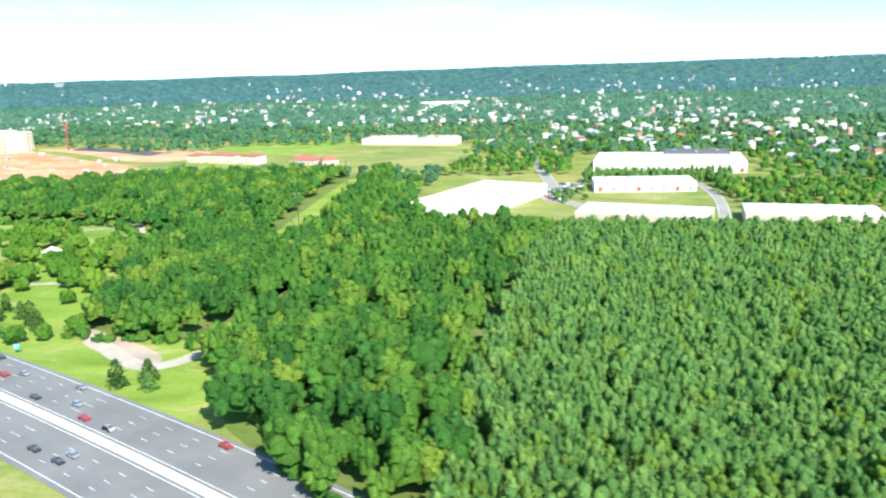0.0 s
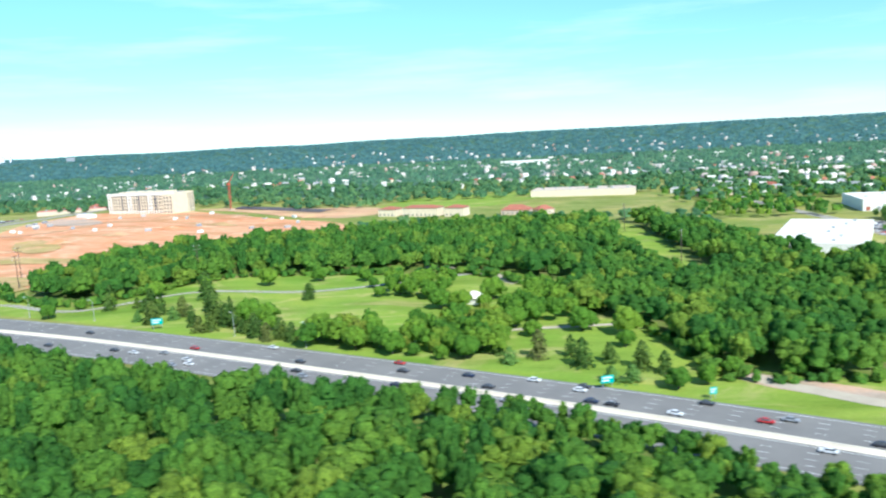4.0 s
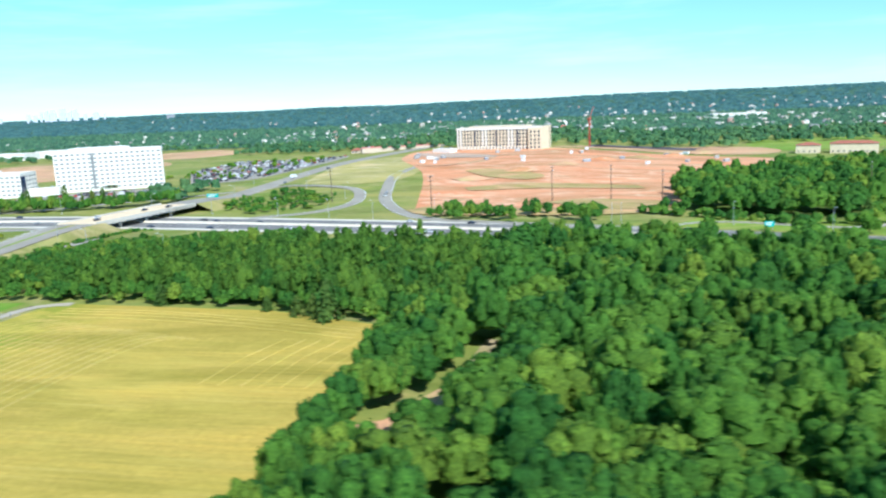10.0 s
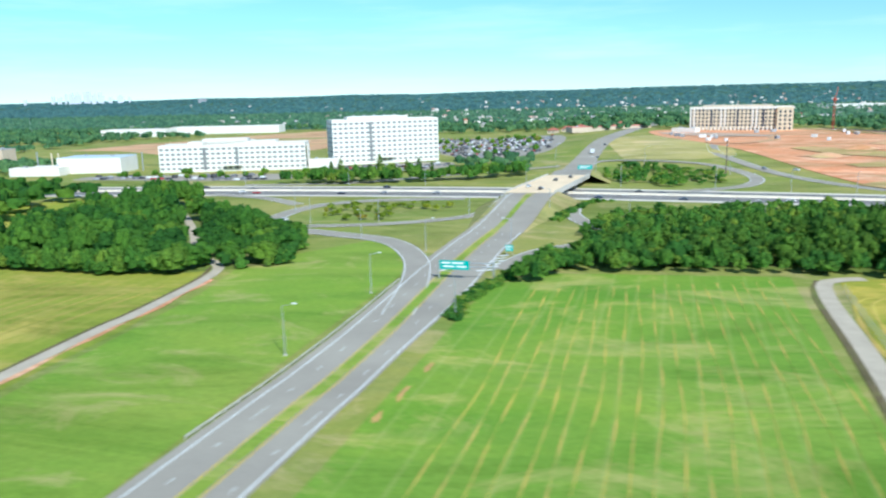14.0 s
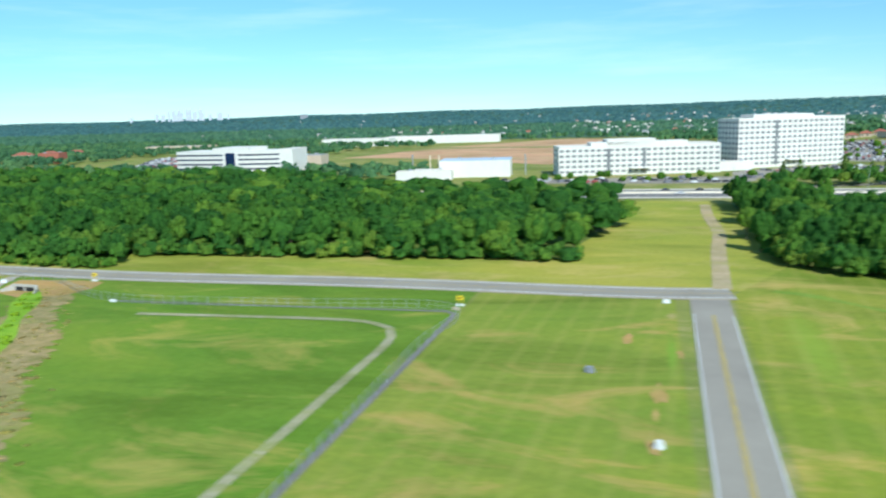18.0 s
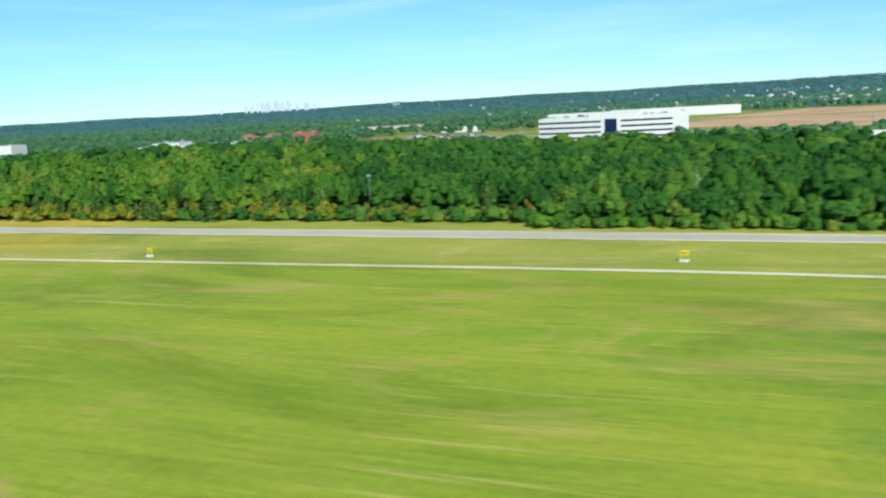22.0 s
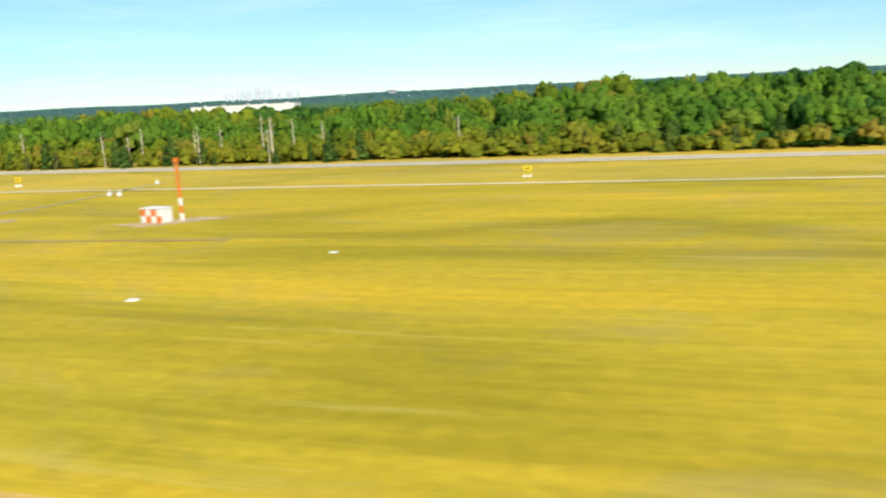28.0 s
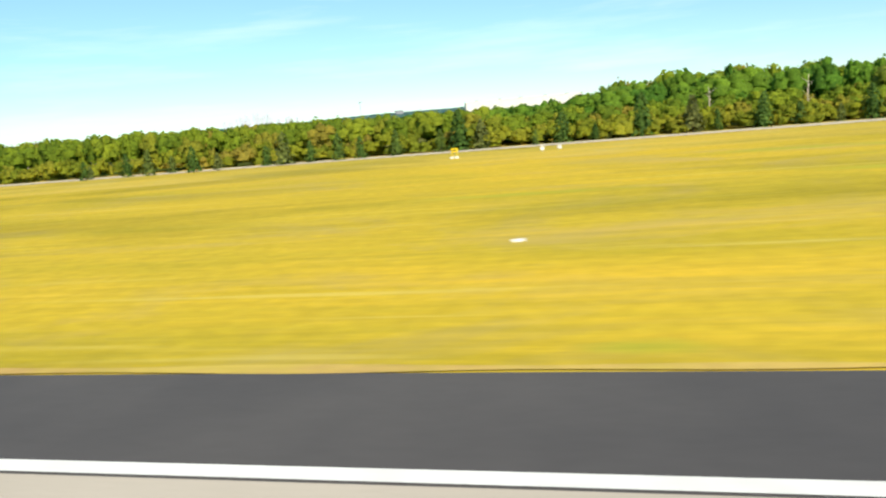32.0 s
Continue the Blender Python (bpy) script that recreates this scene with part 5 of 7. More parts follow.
office("office_tower", (-1065, 600), (-986, 644), 1.5, 9, 3.75, 20, 26, M_WHITE, "white ten-storey office block with rows of grey windows", pier=0.34, band=0.52, pent=(0.18, 0.66, 3.6), glass=M_OFFGLASS)
office("office_low", (-1189, 546), (-1079, 574), 1.0, 5, 3.7, 26, 30, M_WHITE, "white five-storey office block with a stepped roof", pier=0.34, band=0.54, pent=(0.28, 0.62, 3.6), glass=M_OFFGLASS)
for nm, w, d, h, steps, slots in (("office_low", 113.5, 30, 18.5, ((0.20, 0.80, 2.6), (0.30, 0.60, 4.6)), (0.30, 0.52)), ("office_tower", 90.4, 26, 33.75, ((0.14, 0.70, 2.4),), (0.34,))):
    block = bpy.data.objects[nm]
    for a, b, up in steps:
        boxed("roof_step", (w * a, w * b, 0.9, d * 0.55, h + 1.0, h + 1.0 + up), M_WHITE, block)
    for u in slots:
        boxed("entrance_glazing", (w * u, w * u + 2.2, -0.12, 0.5, 0.4, h - 0.8), M_OFFGLASS, block)
    boxed("entrance_canopy", (w * 0.44, w * 0.56, -4.0, 0.2, 3.6, 4.2), M_WHITE, block)
boxed("end_glazing", (110.4, 113.6, 1.5, 9.0, 1.0, 17.0), M_DGLASS, bpy.data.objects["office_low"])
oa = office("site_building", (-752, 886), (-652, 862), grounded(-700, 870) - 0.5, 6, 4.0, 26, 36, M_CREAM, "cream six-storey building nearing completion on bare earth", pier=0.38, band=0.30, pent=(0.12, 0.8, 3.0), side_bays=8, roof=M_GREYROOF)
for u in (0.22, 0.48, 0.74):
    boxed("stair_slot", (100 * u, 100 * u + 1.4, -0.2, 0.7, 4.6, 22.5), M_DGLASS, oa)
boxed("attic", (-0.3, 102.9, -0.3, 0.9, 23.2, 25.6), M_WHITE, oa)
for u in (0, 1, 8, 9, 16, 17, 24):
    boxed("pilaster", (0.2 + u * 3.95, 1.6 + u * 3.95, -0.45, 0.4, 4.5, 23.2), M_WHITE, oa)
for u in range(25):
    boxed("arcade_column", (1.2 + u * 4.05, 2.6 + u * 4.05, -0.35, 0.5, -0.5, 4.6), M_WHITE, oa)
boxed("end_block", (88, 103.5, -3, 24, -0.5, 24.6), M_CREAM, oa)
for f in range(5):
    for u in range(3):
        boxed("window", (90 + u * 4.6, 92.2 + u * 4.6, -3.06, -2.9, 1.5 + f * 4.3, 4.2 + f * 4.3), M_GLASS, oa)

# ribbon-window headquarters
hq = tagged(new("ribbon_office"), "long white office with curved front and dark ribbon windows", "office building")
NW, HQW, HQD = 26, 107.0, 34.0


def bow(u):
    return 5.5 * (1 - (2 * u - 1) ** 2)


def hq_wall(name, u0, u1, z0, z1, out, mat, label=""):
    n = max(2, int((u1 - u0) * NW))
    bm = bmesh.new()
    rows = []
    for i in range(n + 1):
        u = u0 + (u1 - u0) * i / n
        y = -bow(u) + 5.5 - out
        rows.append([bm.verts.new((u * HQW, y, z0)), bm.verts.new((u * HQW, y, z1)), bm.verts.new((u * HQW, HQD, z1)), bm.verts.new((u * HQW, HQD, z0))])
    for a, b in zip(rows, rows[1:]):
        for j in range(4):
            bm.faces.new((a[j], b[j], b[(j + 1) % 4], a[(j + 1) % 4]))
    bm.faces.new(rows[0])
    bm.faces.new(rows[-1][::-1])
    bmesh.ops.recalc_face_normals(bm, faces=bm.faces)
    return part(name, bm, mat, hq, label)


hq_wall("glazing", 0.005, 0.995, -2, 19.4, 0.0, M_DGLASS)
for f in range(6):
    hq_wall("floor_band", 0, 0.445, f * 3.8 - 1.6, f * 3.8 + 0.85, 0.5, M_WHITE)
    hq_wall("floor_band", 0.555, 0.9, f * 3.8 - 1.6, f * 3.8 + 0.85, 0.5, M_WHITE)
hq_wall("entrance_glass", 0.46, 0.54, 0, 18.4, 0.9, M_DGLASS, "tall dark blue glass bay")
hq_wall("end_block", 0.9, 1.0, -2, 21.0, 0.6, M_WHITE)
hq_wall("entrance_block", 0.35, 0.66, 18.2, 22.6, 0.3, M_WHITE)
hq_wall("entrance_frame", 0.435, 0.46, -2, 19, 0.8, M_WHITE)
hq_wall("entrance_frame", 0.54, 0.565, -2, 19, 0.8, M_WHITE)
hq.matrix_world = pose(-1516, 566, 1.0, 0, 0, 1.5)


def slab(name, cx, cy, w, d, h, turn, wall, roof, label, base=None, eave=0.0, docks=0, category="warehouse"):
    """A large low building: walls, a roof edge, roof units and a row of doors."""
    top = tagged(new(name), label, category)
    boxed("wall", (-w / 2, w / 2, -d / 2, d / 2, -2, h), wall, top)
    boxed("roof", (-w / 2 - eave, w / 2 + eave, -d / 2 - eave, d / 2 + eave, h, h + 0.5), roof, top, bevel=0.1)
    for k in range(max(2, int(w / 18))):
        ux, uy = -w / 2 + w * (k + 0.5) / max(2, int(w / 18)), RNG.uniform(-0.3, 0.3) * d
        boxed("roof_unit", (ux - 1.4, ux + 1.4, uy - 1, uy + 1, h + 0.5, h + 1.7), M_STEEL, top)
    for k in range(docks):
        ux = -w / 2 + w * (k + 0.5) / docks
        boxed("dock_door", (ux - 1.7, ux + 1.7, -d / 2 - 0.08, -d / 2 + 0.1, 0.6, min(4.2, h - 1)), M_REDROOF if k % 3 == 0 else M_GREYROOF, top)
    top.matrix_world = pose(cx, cy, grounded(cx, cy) if base is None else base, 0, 0, turn)
    return top


slab("warehouse", -19, 550, 122, 56, 8, 67, M_WHITE, M_PALEROOF, "big pale-roofed warehouse among trees")
slab("warehouse", 140, 745, 134, 70, 10, -6, M_WHITE, M_PALEROOF, "long white warehouse with a bright roof", docks=16)
slab("warehouse_extension", 170, 775, 60, 40, 11.5, -6, M_GREYROOF, M_DARKROOF, "dark-roofed part behind a white warehouse")
slab("warehouse", 106, 622, 78, 34, 7, 2, M_WHITE, M_PALEROOF, "small white warehouse with pale roof", docks=8)
slab("warehouse", 96, 492, 82, 36, 7, -14, M_TAN, M_PALEROOF, "tan warehouse with pale roof beside pines", docks=10)
slab("warehouse", 196, 492, 78, 36, 7, -8, M_TAN, M_PALEROOF, "tan warehouse with red dock doors", docks=12)
slab("school", -160, 1012, 132, 50, 8, -9, M_CREAM, M_TAN, "long low tan building beyond the wood", category="building")
slab("long_white_building", -262, 1915, 120, 40, 12, 4, M_WHITE, M_PALEROOF, "far white industrial building", category="building")
slab("long_white_building", -1568, 1120, 108, 40, 11, 4, M_WHITE, M_PALEROOF, "far white low-rise with flat roof", docks=0, category="building")
slab("long_white_building", -1452, 1195, 182, 40, 11, 8, M_WHITE, M_PALEROOF, "long far white low-rise with flat roof", category="building")
slab("office_link", -1070, 592, 26, 12, 5, 20, M_WHITE, M_PALEROOF, "low white link between two office blocks", base=1, category="office building")
slab("utility_hall", -1252, 560, 52, 30, 11, 8, M_WHITE, M_BLUEROOF, "white plant building with pale blue roof", base=1, category="building")
slab("utility_annex", -1284, 535, 40, 24, 5, 8, M_WHITE, M_PALEROOF, "low white annex with tanks", base=1, category="building")
slab("glass_office", -1440, 660, 40, 20, 12, 4, M_TAN, M_GREYROOF, "tan office behind a white one", category="office building")
slab("wing_office", -1818, 560, 95, 22, 11.5, 14, M_WHITE, M_GREYROOF, "white office with a raised centre beyond trees", base=2, category="office building")
slab("wing_office_centre", -1836, 552, 24, 26, 14.5, 14, M_WHITE, M_GREYROOF, "taller white centre block of an office", base=2, category="office building")
slab("flat_offices", -1850, 1065, 110, 36, 7, 2, M_CREAM, M_TAN, "low tan flat-roofed offices beyond the wood", category="office building")
slab("flat_offices", -1700, 930, 60, 24, 6, 4, M_WHITE, M_PALEROOF, "low white flat-roofed offices beyond a car park", category="office building")
slab("red_building", -1830, 775, 26, 18, 10, 10, M_REDROOF, M_REDROOF, "orange-red building behind the wood", base=3, category="building")
slab("corner_office", -2135, 610, 90, 26, 15, 14, M_WHITE, M_PALEROOF, "white office beyond the airfield wood", base=3, category="office building")
slab("pink_shops", -838, 955, 100, 22, 4, 22, M_TAN, plain_mat("faded red roof", (0.60, 0.20, 0.15), (0.52, 0.17, 0.13), 0.2), "low red-roofed row at the site's edge", category="building")
slab("site_cabins", -760, 850, 26, 12, 4, -30, M_WHITE, M_PALEROOF, "row of white site cabins on earth", category="cabin")


def hipped(name, cx, cy, w, d, h, rise, turn, wall, roof, label, base=None):
    top = tagged(new(name), label, "building")
    boxed("wall", (-w / 2, w / 2, -d / 2, d / 2, -2, h), wall, top)
    bm = bmesh.new()
    e = 0.8
    lo = [bm.verts.new(p) for p in ((-w / 2 - e, -d / 2 - e, h), (w / 2 + e, -d / 2 - e, h), (w / 2 + e, d / 2 + e, h), (-w / 2 - e, d / 2 + e, h))]
    r0, r1 = bm.verts.new((-w / 2 + d * 0.45, 0, h + rise)), bm.verts.new((w / 2 - d * 0.45, 0, h + rise))
    for f in ((lo[0], lo[1], r1, r0), (lo[1], lo[2], r1), (lo[2], lo[3], r0, r1), (lo[3], lo[0], r0), (lo[3], lo[2], lo[1], lo[0])):
        bm.faces.new(f)
    part("roof", bm, roof, top)
    for k in range(int(w / 5)):
        ux = -w / 2 + 2.5 + k * 5
        boxed("window", (ux - 0.8, ux + 0.8, -d / 2 - 0.05, -d / 2 + 0.1, 1.2, 2.8), M_GLASS, top)
    top.matrix_world = pose(cx, cy, grounded(cx, cy) if base is None else base, 0, 0, turn)
    return top


for u, ww, hh in ((0.0, 22, 8), (0.5, 42, 9.5), (1.0, 22, 9.5)):
    hipped("school_wing", -382 + 78 * u, 835 - 25 * u, ww, 18, hh, 2.6, -17, M_CREAM, M_REDROOF, "cream wing with red clay roof")
hipped("red_roof_hall", -240, 806, 30, 18, 5, 5, -12, M_TAN, M_REDROOF, "low hall with red tiled roof")
hipped("red_roof_hall", -212, 800, 18, 14, 5, 4, 30, M_TAN, M_REDROOF, "low hall with red tiled roof")
hipped("park_house", -246, 384, 8.5, 7, 3.4, 3.2, -20, M_WHITE, M_PALEROOF, "white house with pale roof among park trees", 0)
for k in range(3):
    hipped("red_roof_hall", -1985 + k * 26, 890 + k * 22, 24, 16, 6, 4, 8 * k, M_CREAM, M_REDROOF, "pale hall with red tiled roof beyond the wood")
for k in range(6):
    hipped("red_roof_hall", -905 + k * 17, 985 + (k % 3) * 9, 13, 11, 4, 3, RNG.uniform(-20, 20), M_TAN, M_REDROOF, "small hall with red roof beyond the car parks")

# suburban houses
M_FARWALL, fn_, fl_, fb_ = material("pale walls and roofs far off", 0.8)
fge = fn_.new("ShaderNodeNewGeometry")
fr_ = ramp(fn_, fl_, fge.outputs["Random Per Island"], [(0.0, (0.68, 0.63, 0.56)), (0.35, (0.50, 0.43, 0.36)), (0.6, (0.72, 0.67, 0.60)), (0.85, (0.42, 0.28, 0.22))])
fl_.new(mix(fn_, fl_, 0.4, fr_, ramp(fn_, fl_, noise_fac(fn_, fl_, 0.4, 4), [(0.3, (0.6, 0.6, 0.6)), (0.7, (1, 1, 1))]), "MULTIPLY"), fb_.inputs["Base Color"])
fv0 = np.array([(sx, sy, z) for z in (-4.0, 5.0) for sx, sy in ((-1, -1), (1, -1), (1, 1), (-1, 1))] + [(-1, 0, 8.0), (1, 0, 8.0)], float)
ff0 = np.array([(0, 1, 5), (0, 5, 4), (1, 2, 6), (1, 6, 5), (2, 3, 7), (2, 7, 6), (3, 0, 4), (3, 4, 7), (4, 5, 9), (4, 9, 8), (6, 7, 8), (6, 8, 9), (5, 6, 9), (7, 4, 8)])
hv, hf = [], []
for cx, cy, sx, sy, n in ((200, 1500, 700, 330, 90), (-900, 1700, 700, 330, 60), (-300, 2500, 1500, 500, 80), (300, 3500, 2400, 600, 60), (330, 1120, 260, 100, 60)):
    for k in range(n):
        px, py, a = RNG.normal(cx, sx * 0.6), RNG.normal(cy, sy * 0.6), RNG.uniform(-0.9, 0.9)
        if py < 1000 or (py < 1280 and px < 0):
            continue
        w, d, up = RNG.uniform(3, 7), RNG.uniform(3, 5), RNG.uniform(0.8, 1.1)
        q = fv0 * [w, d, up]
        hf.append(ff0 + 10 * len(hv))
        hv.append(np.column_stack([q[:, 0] * math.cos(a) - q[:, 1] * math.sin(a) + px, q[:, 0] * math.sin(a) + q[:, 1] * math.cos(a) + py, q[:, 2] + grounded(px, py, 2.0 + (py > 2000) * 3)]))
tagged(new("far_houses", raw_mesh("far_houses", np.concatenate(hv), np.concatenate(hf), M_FARWALL)), "scattered pale houses in far woodland", "houses", kind="stuff")
HOUSES = []
for k in range(6):
    w, d, h, r = RNG.uniform(9, 15), RNG.uniform(8, 11), RNG.uniform(5, 7), RNG.uniform(2.2, 3.4)
    top = tagged(new("house"), "pale suburban house with pitched roof among trees", "house", "suburban houses")
    boxed("wall", (-w / 2, w / 2, -d / 2, d / 2, -3, h), (M_WHITE, M_WHITE, M_TAN, M_WHITE, M_CREAM, M_WHITE)[k], top)
    bm = bmesh.new()
    a = [bm.verts.new((sx * (w / 2 + 0.5), sy, z)) for sx in (-1, 1) for sy, z in ((-d / 2 - 0.5, h - 0.2), (d / 2 + 0.5, h - 0.2), (0, h + r))]
    for f in ((a[0], a[3], a[5], a[2]), (a[1], a[2], a[5], a[4]), (a[0], a[2], a[1]), (a[3], a[4], a[5]), (a[0], a[1], a[4], a[3])):
        bm.faces.new(f)
    bmesh.ops.recalc_face_normals(bm, faces=bm.faces)
    part("roof", bm, (M_GREYROOF, M_PALEROOF, M_GREYROOF, M_PALEROOF, M_REDROOF, M_GREYROOF)[k], top)
    for sx in (-0.28, 0.28):
        boxed("window", (sx * w - 0.7, sx * w + 0.7, -d / 2 - 0.05, -d / 2 + 0.1, 1, 2.6), M_GLASS, top)
    HOUSES.append(top)
spots = []
for cx, cy, sx, sy, n in ((170, 930, 130, 60, 34), (60, 1060, 50, 45, 14), (330, 820, 60, 40, 12), (100, 1350, 260, 110, 38), (-320, 1350, 260, 110, 34), (-820, 1300, 220, 90, 30), (-1250, 1500, 260, 120, 26), (-150, 1900, 420, 190, 44), (-1050, 1950, 420, 190, 34), (-1750, 1650, 220, 170, 18), (500, 1650, 200, 190, 18)):
    for k in range(n):
        spots.append((RNG.normal(cx, sx * 0.75), RNG.normal(cy, sy * 0.75)))
for i, (hx, hy) in enumerate(spots[:280]):
    m = pose(hx, hy, grounded(hx, hy, 2.5), 0, 0, RNG.uniform(-60, 60)) @ Matrix.Scale(RNG.uniform(0.7, 0.95), 4)
    if i < len(HOUSES):
        HOUSES[i].matrix_world = m
    else:
        copy_thing(HOUSES[i % len(HOUSES)], m)

# ---- trees that stand alone ----
def tree_thing(name, shape, radius, tall, mat, label, trunk_h, group=""):
    v, f, sf = shape
    top = tagged(new(name), label, "tree", group)
    crown = new("crown", raw_mesh("crown", v * np.array([radius, radius, tall]), f, mat, None, sf))
    crown.parent = top
    bm = bmesh.new()
    tube(bm, (0, 0, -0.5), (0.1, 0, trunk_h), radius * 0.07, radius * 0.04, 7)
    for a in range(4):
        q = a * 1.6
        tube(bm, (0.08, 0, trunk_h * 0.75), (math.cos(q) * radius * 0.5, math.sin(q) * radius * 0.5, trunk_h * 1.25), radius * 0.03, radius * 0.015, 5)
    part("trunk", bm, M_BARK, top)
    return top


def plant(protos, spots, lo=0.75, hi=1.3, hfun=height):
    for i, (x, y) in enumerate(spots):
        s = RNG.uniform(lo, hi)
        m = pose(x, y, float(hfun(x, y)), 0, 0, RNG.uniform(0, 360)) @ Matrix.Diagonal((s, s, s * RNG.uniform(0.9, 1.15), 1))
        p = protos[i % len(protos)]
        if "placed" not in p:
            p["placed"] = 1
            p.matrix_world = m
        else:
            copy_thing(p, m)


CEDARS = [tree_thing("cedar", c, 3.2, 2.5, M_CEDAR, "dark conical cedar on the park lawn", 1.5, "park trees") for c in CEDAR_HI]
SPRUCES = [tree_thing("spruce", c, 4.8, 2.6, M_PINE, "broad blue-green spruce on the park lawn", 1.5, "park trees") for c in SPRUCE_HI]
OAKS = [tree_thing("broadleaf_tree", (c[0] - [0, 0, 0.42], c[1], c[2]), 6.8, 5.6, M_MIXLEAF, "spreading green broadleaf tree on the park lawn", 6, "park trees") for c in BROAD_HI]
OLIVES = [tree_thing("edge_tree", c, 4.6, 5.6, M_OLIVELEAF, "olive-green young tree at the wood edge", 6, "wood-edge trees") for c in BROAD_HI[:2]]
EDGERS = [tree_thing("edge_tree", c, 4.6, 5.6, M_DEEPLEAF, "tall broadleaf tree at the wood edge", 6, "wood-edge trees") for c in BROAD_HI]
YOUNG = [tree_thing("young_cedar", c, 2.0, 1.8, M_CEDAR, "young cedar at the wood edge", 1.0, "wood-edge cedars") for c in CEDAR_HI]
plant(CEDARS, [(-436, 390), (-431, 396), (-389, 359), (-382, 346), (-380, 367), (-376, 377), (-368, 336), (-404, 410), (-340, 403), (-351, 333), (-341, 324), (-333, 317), (-327, 320), (-321, 316), (-463, 408), (-373, 334), (-407, 353), (-388, 378), (-348, 331), (-341, 402), (-200, 288), (-186, 280), (-175, 272), (-100, 215), (-92, 221), (-364, 345), (-358, 341), (-346, 334), (-330, 326), (-316, 324), (-372, 352), (-398, 368), (-412, 372), (-426, 380), (-450, 385), (-212, 286), (-228, 292), (-196, 275), (-168, 266)], 0.9, 1.5)
plant(SPRUCES, [(-409, 353), (-400, 361), (-418, 358), (-223, 280), (-187, 258), (-180, 257), (-88, 214)], 0.8, 1.1)
plant(OAKS, [(-475, 368), (-296, 317), (-284, 312), (-305, 322), (-301, 405), (-271, 395), (-271, 294), (-262, 291), (-254, 295), (-246, 296), (-290, 306), (-245, 315), (-258, 321), (-223, 333), (-215, 345), (-166, 250), (-156, 254), (-146, 262), (-116, 265), (-126, 262), (-190, 340), (-206, 363), (-194, 326), (-186, 375), (-218, 379), (-288, 300), (-278, 303), (-268, 301), (-250, 285), (-240, 287), (-310, 318), (-292, 322), (-236, 300), (-232, 318), (-265, 310)], 0.6, 1.0)
plant(OAKS, [(-232, 345), (-262, 372), (-240, 402), (-178, 300), (-150, 300), (-140, 320), (-176, 318), (-130, 290), (-112, 280), (-104, 300), (-120, 310), (-215, 318), (-228, 362), (-200, 395), (-210, 415), (-290, 410), (-310, 430), (-150, 280), (-440, 420), (-455, 395), (-470, 390), (-352, 345), (-345, 350), (-338, 336), (-240, 374), (-252, 371), (-237, 392), (-258, 378), (-420, 445), (-380, 445), (-350, 455), (-320, 452), (-270, 440)], 0.7, 1.1)
plant(EDGERS, [(-1150 - 9.2 * k + RNG.uniform(-3, 3), 246 + RNG.uniform(-4, 5) - (14 if 21 < k < 28 else 0)) for k in range(72)], 0.7, 1.05)
plant(OLIVES, [(-1815 - 11 * k + RNG.uniform(-4, 4), 246 + RNG.uniform(-4, 8)) for k in range(36)], 0.55, 0.9)
plant(YOUNG, [(-1340 - 9.0 * k + RNG.uniform(-4, 4), 227 + RNG.uniform(-4, 3) - 0.004 * max(0, k - 60) * k + (7 if k < 60 else 0)) for k in range(100)], 0.7, 1.5)
plant(EDGERS, [(-1090, 262), (-1092, 285), (-1088, 320), (-1082, 246), (-1062, 232), (-1035, 229), (-1010, 226), (-1012, 300), (-990, 275)], 0.8, 1.2)
plant(CEDARS, [(-703, 232), (-745, 238), (-690, 226), (-684, 225), (-678, 222)], 0.8, 1.2)
plant(YOUNG, [(-1044 + 9 * k, 528 + 2.4 * k + RNG.uniform(-5, 5)) for k in range(9)], 1.0, 1.6)
plant(OAKS, [(-1200 + 8 * k + RNG.uniform(-3, 3), 505 + RNG.uniform(-8, 30)) for k in range(22)] + [(RNG.uniform(-1030, -905), RNG.uniform(690, 930)) for k in range(60)], 0.3, 0.55)


def snag(x, y, h):
    top = tagged(new("dead_tree"), "bare pale dead trunk at the wood edge", "tree", "dead trees")
    bm = bmesh.new()
    tube(bm, (0, 0, -0.5), (0.3, 0, h), 0.23, 0.07, 7)
    part("trunk", bm, M_PALEBARK, top)
    for k in range(5):
        bm = bmesh.new()
        z, q = h * (0.45 + 0.1 * k), k * 2.4
        tube(bm, (0.1, 0, z), (math.cos(q) * 1.6, math.sin(q) * 1.6, z + 1.3), 0.08, 0.03, 5)
        part("branch", bm, M_PALEBARK, top)
    top.matrix_world = pose(x, y, 0, 0, 0, x * 7 % 360)


M_PALEBARK = plain_mat("weathered pale wood", (0.70, 0.60, 0.46), (0.58, 0.49, 0.36), 1.0)
for x, y, h in ((-1938, 226, 12), (-1964, 226, 10), (-1909, 225, 15), (-1911, 226, 11), (-1936, 225, 13), (-1931, 231, 12), (-1916, 232, 16), (-1913, 232, 15), (-1893, 229, 13), (-1960, 228, 13), (-1905, 232, 14), (-1850, 236, 13), (-1975, 227, 12), (-2010, 228, 13), (-2035, 229, 12), (-1395, 238, 14), (-1520, 240, 12)):
    snag(x, y, h)

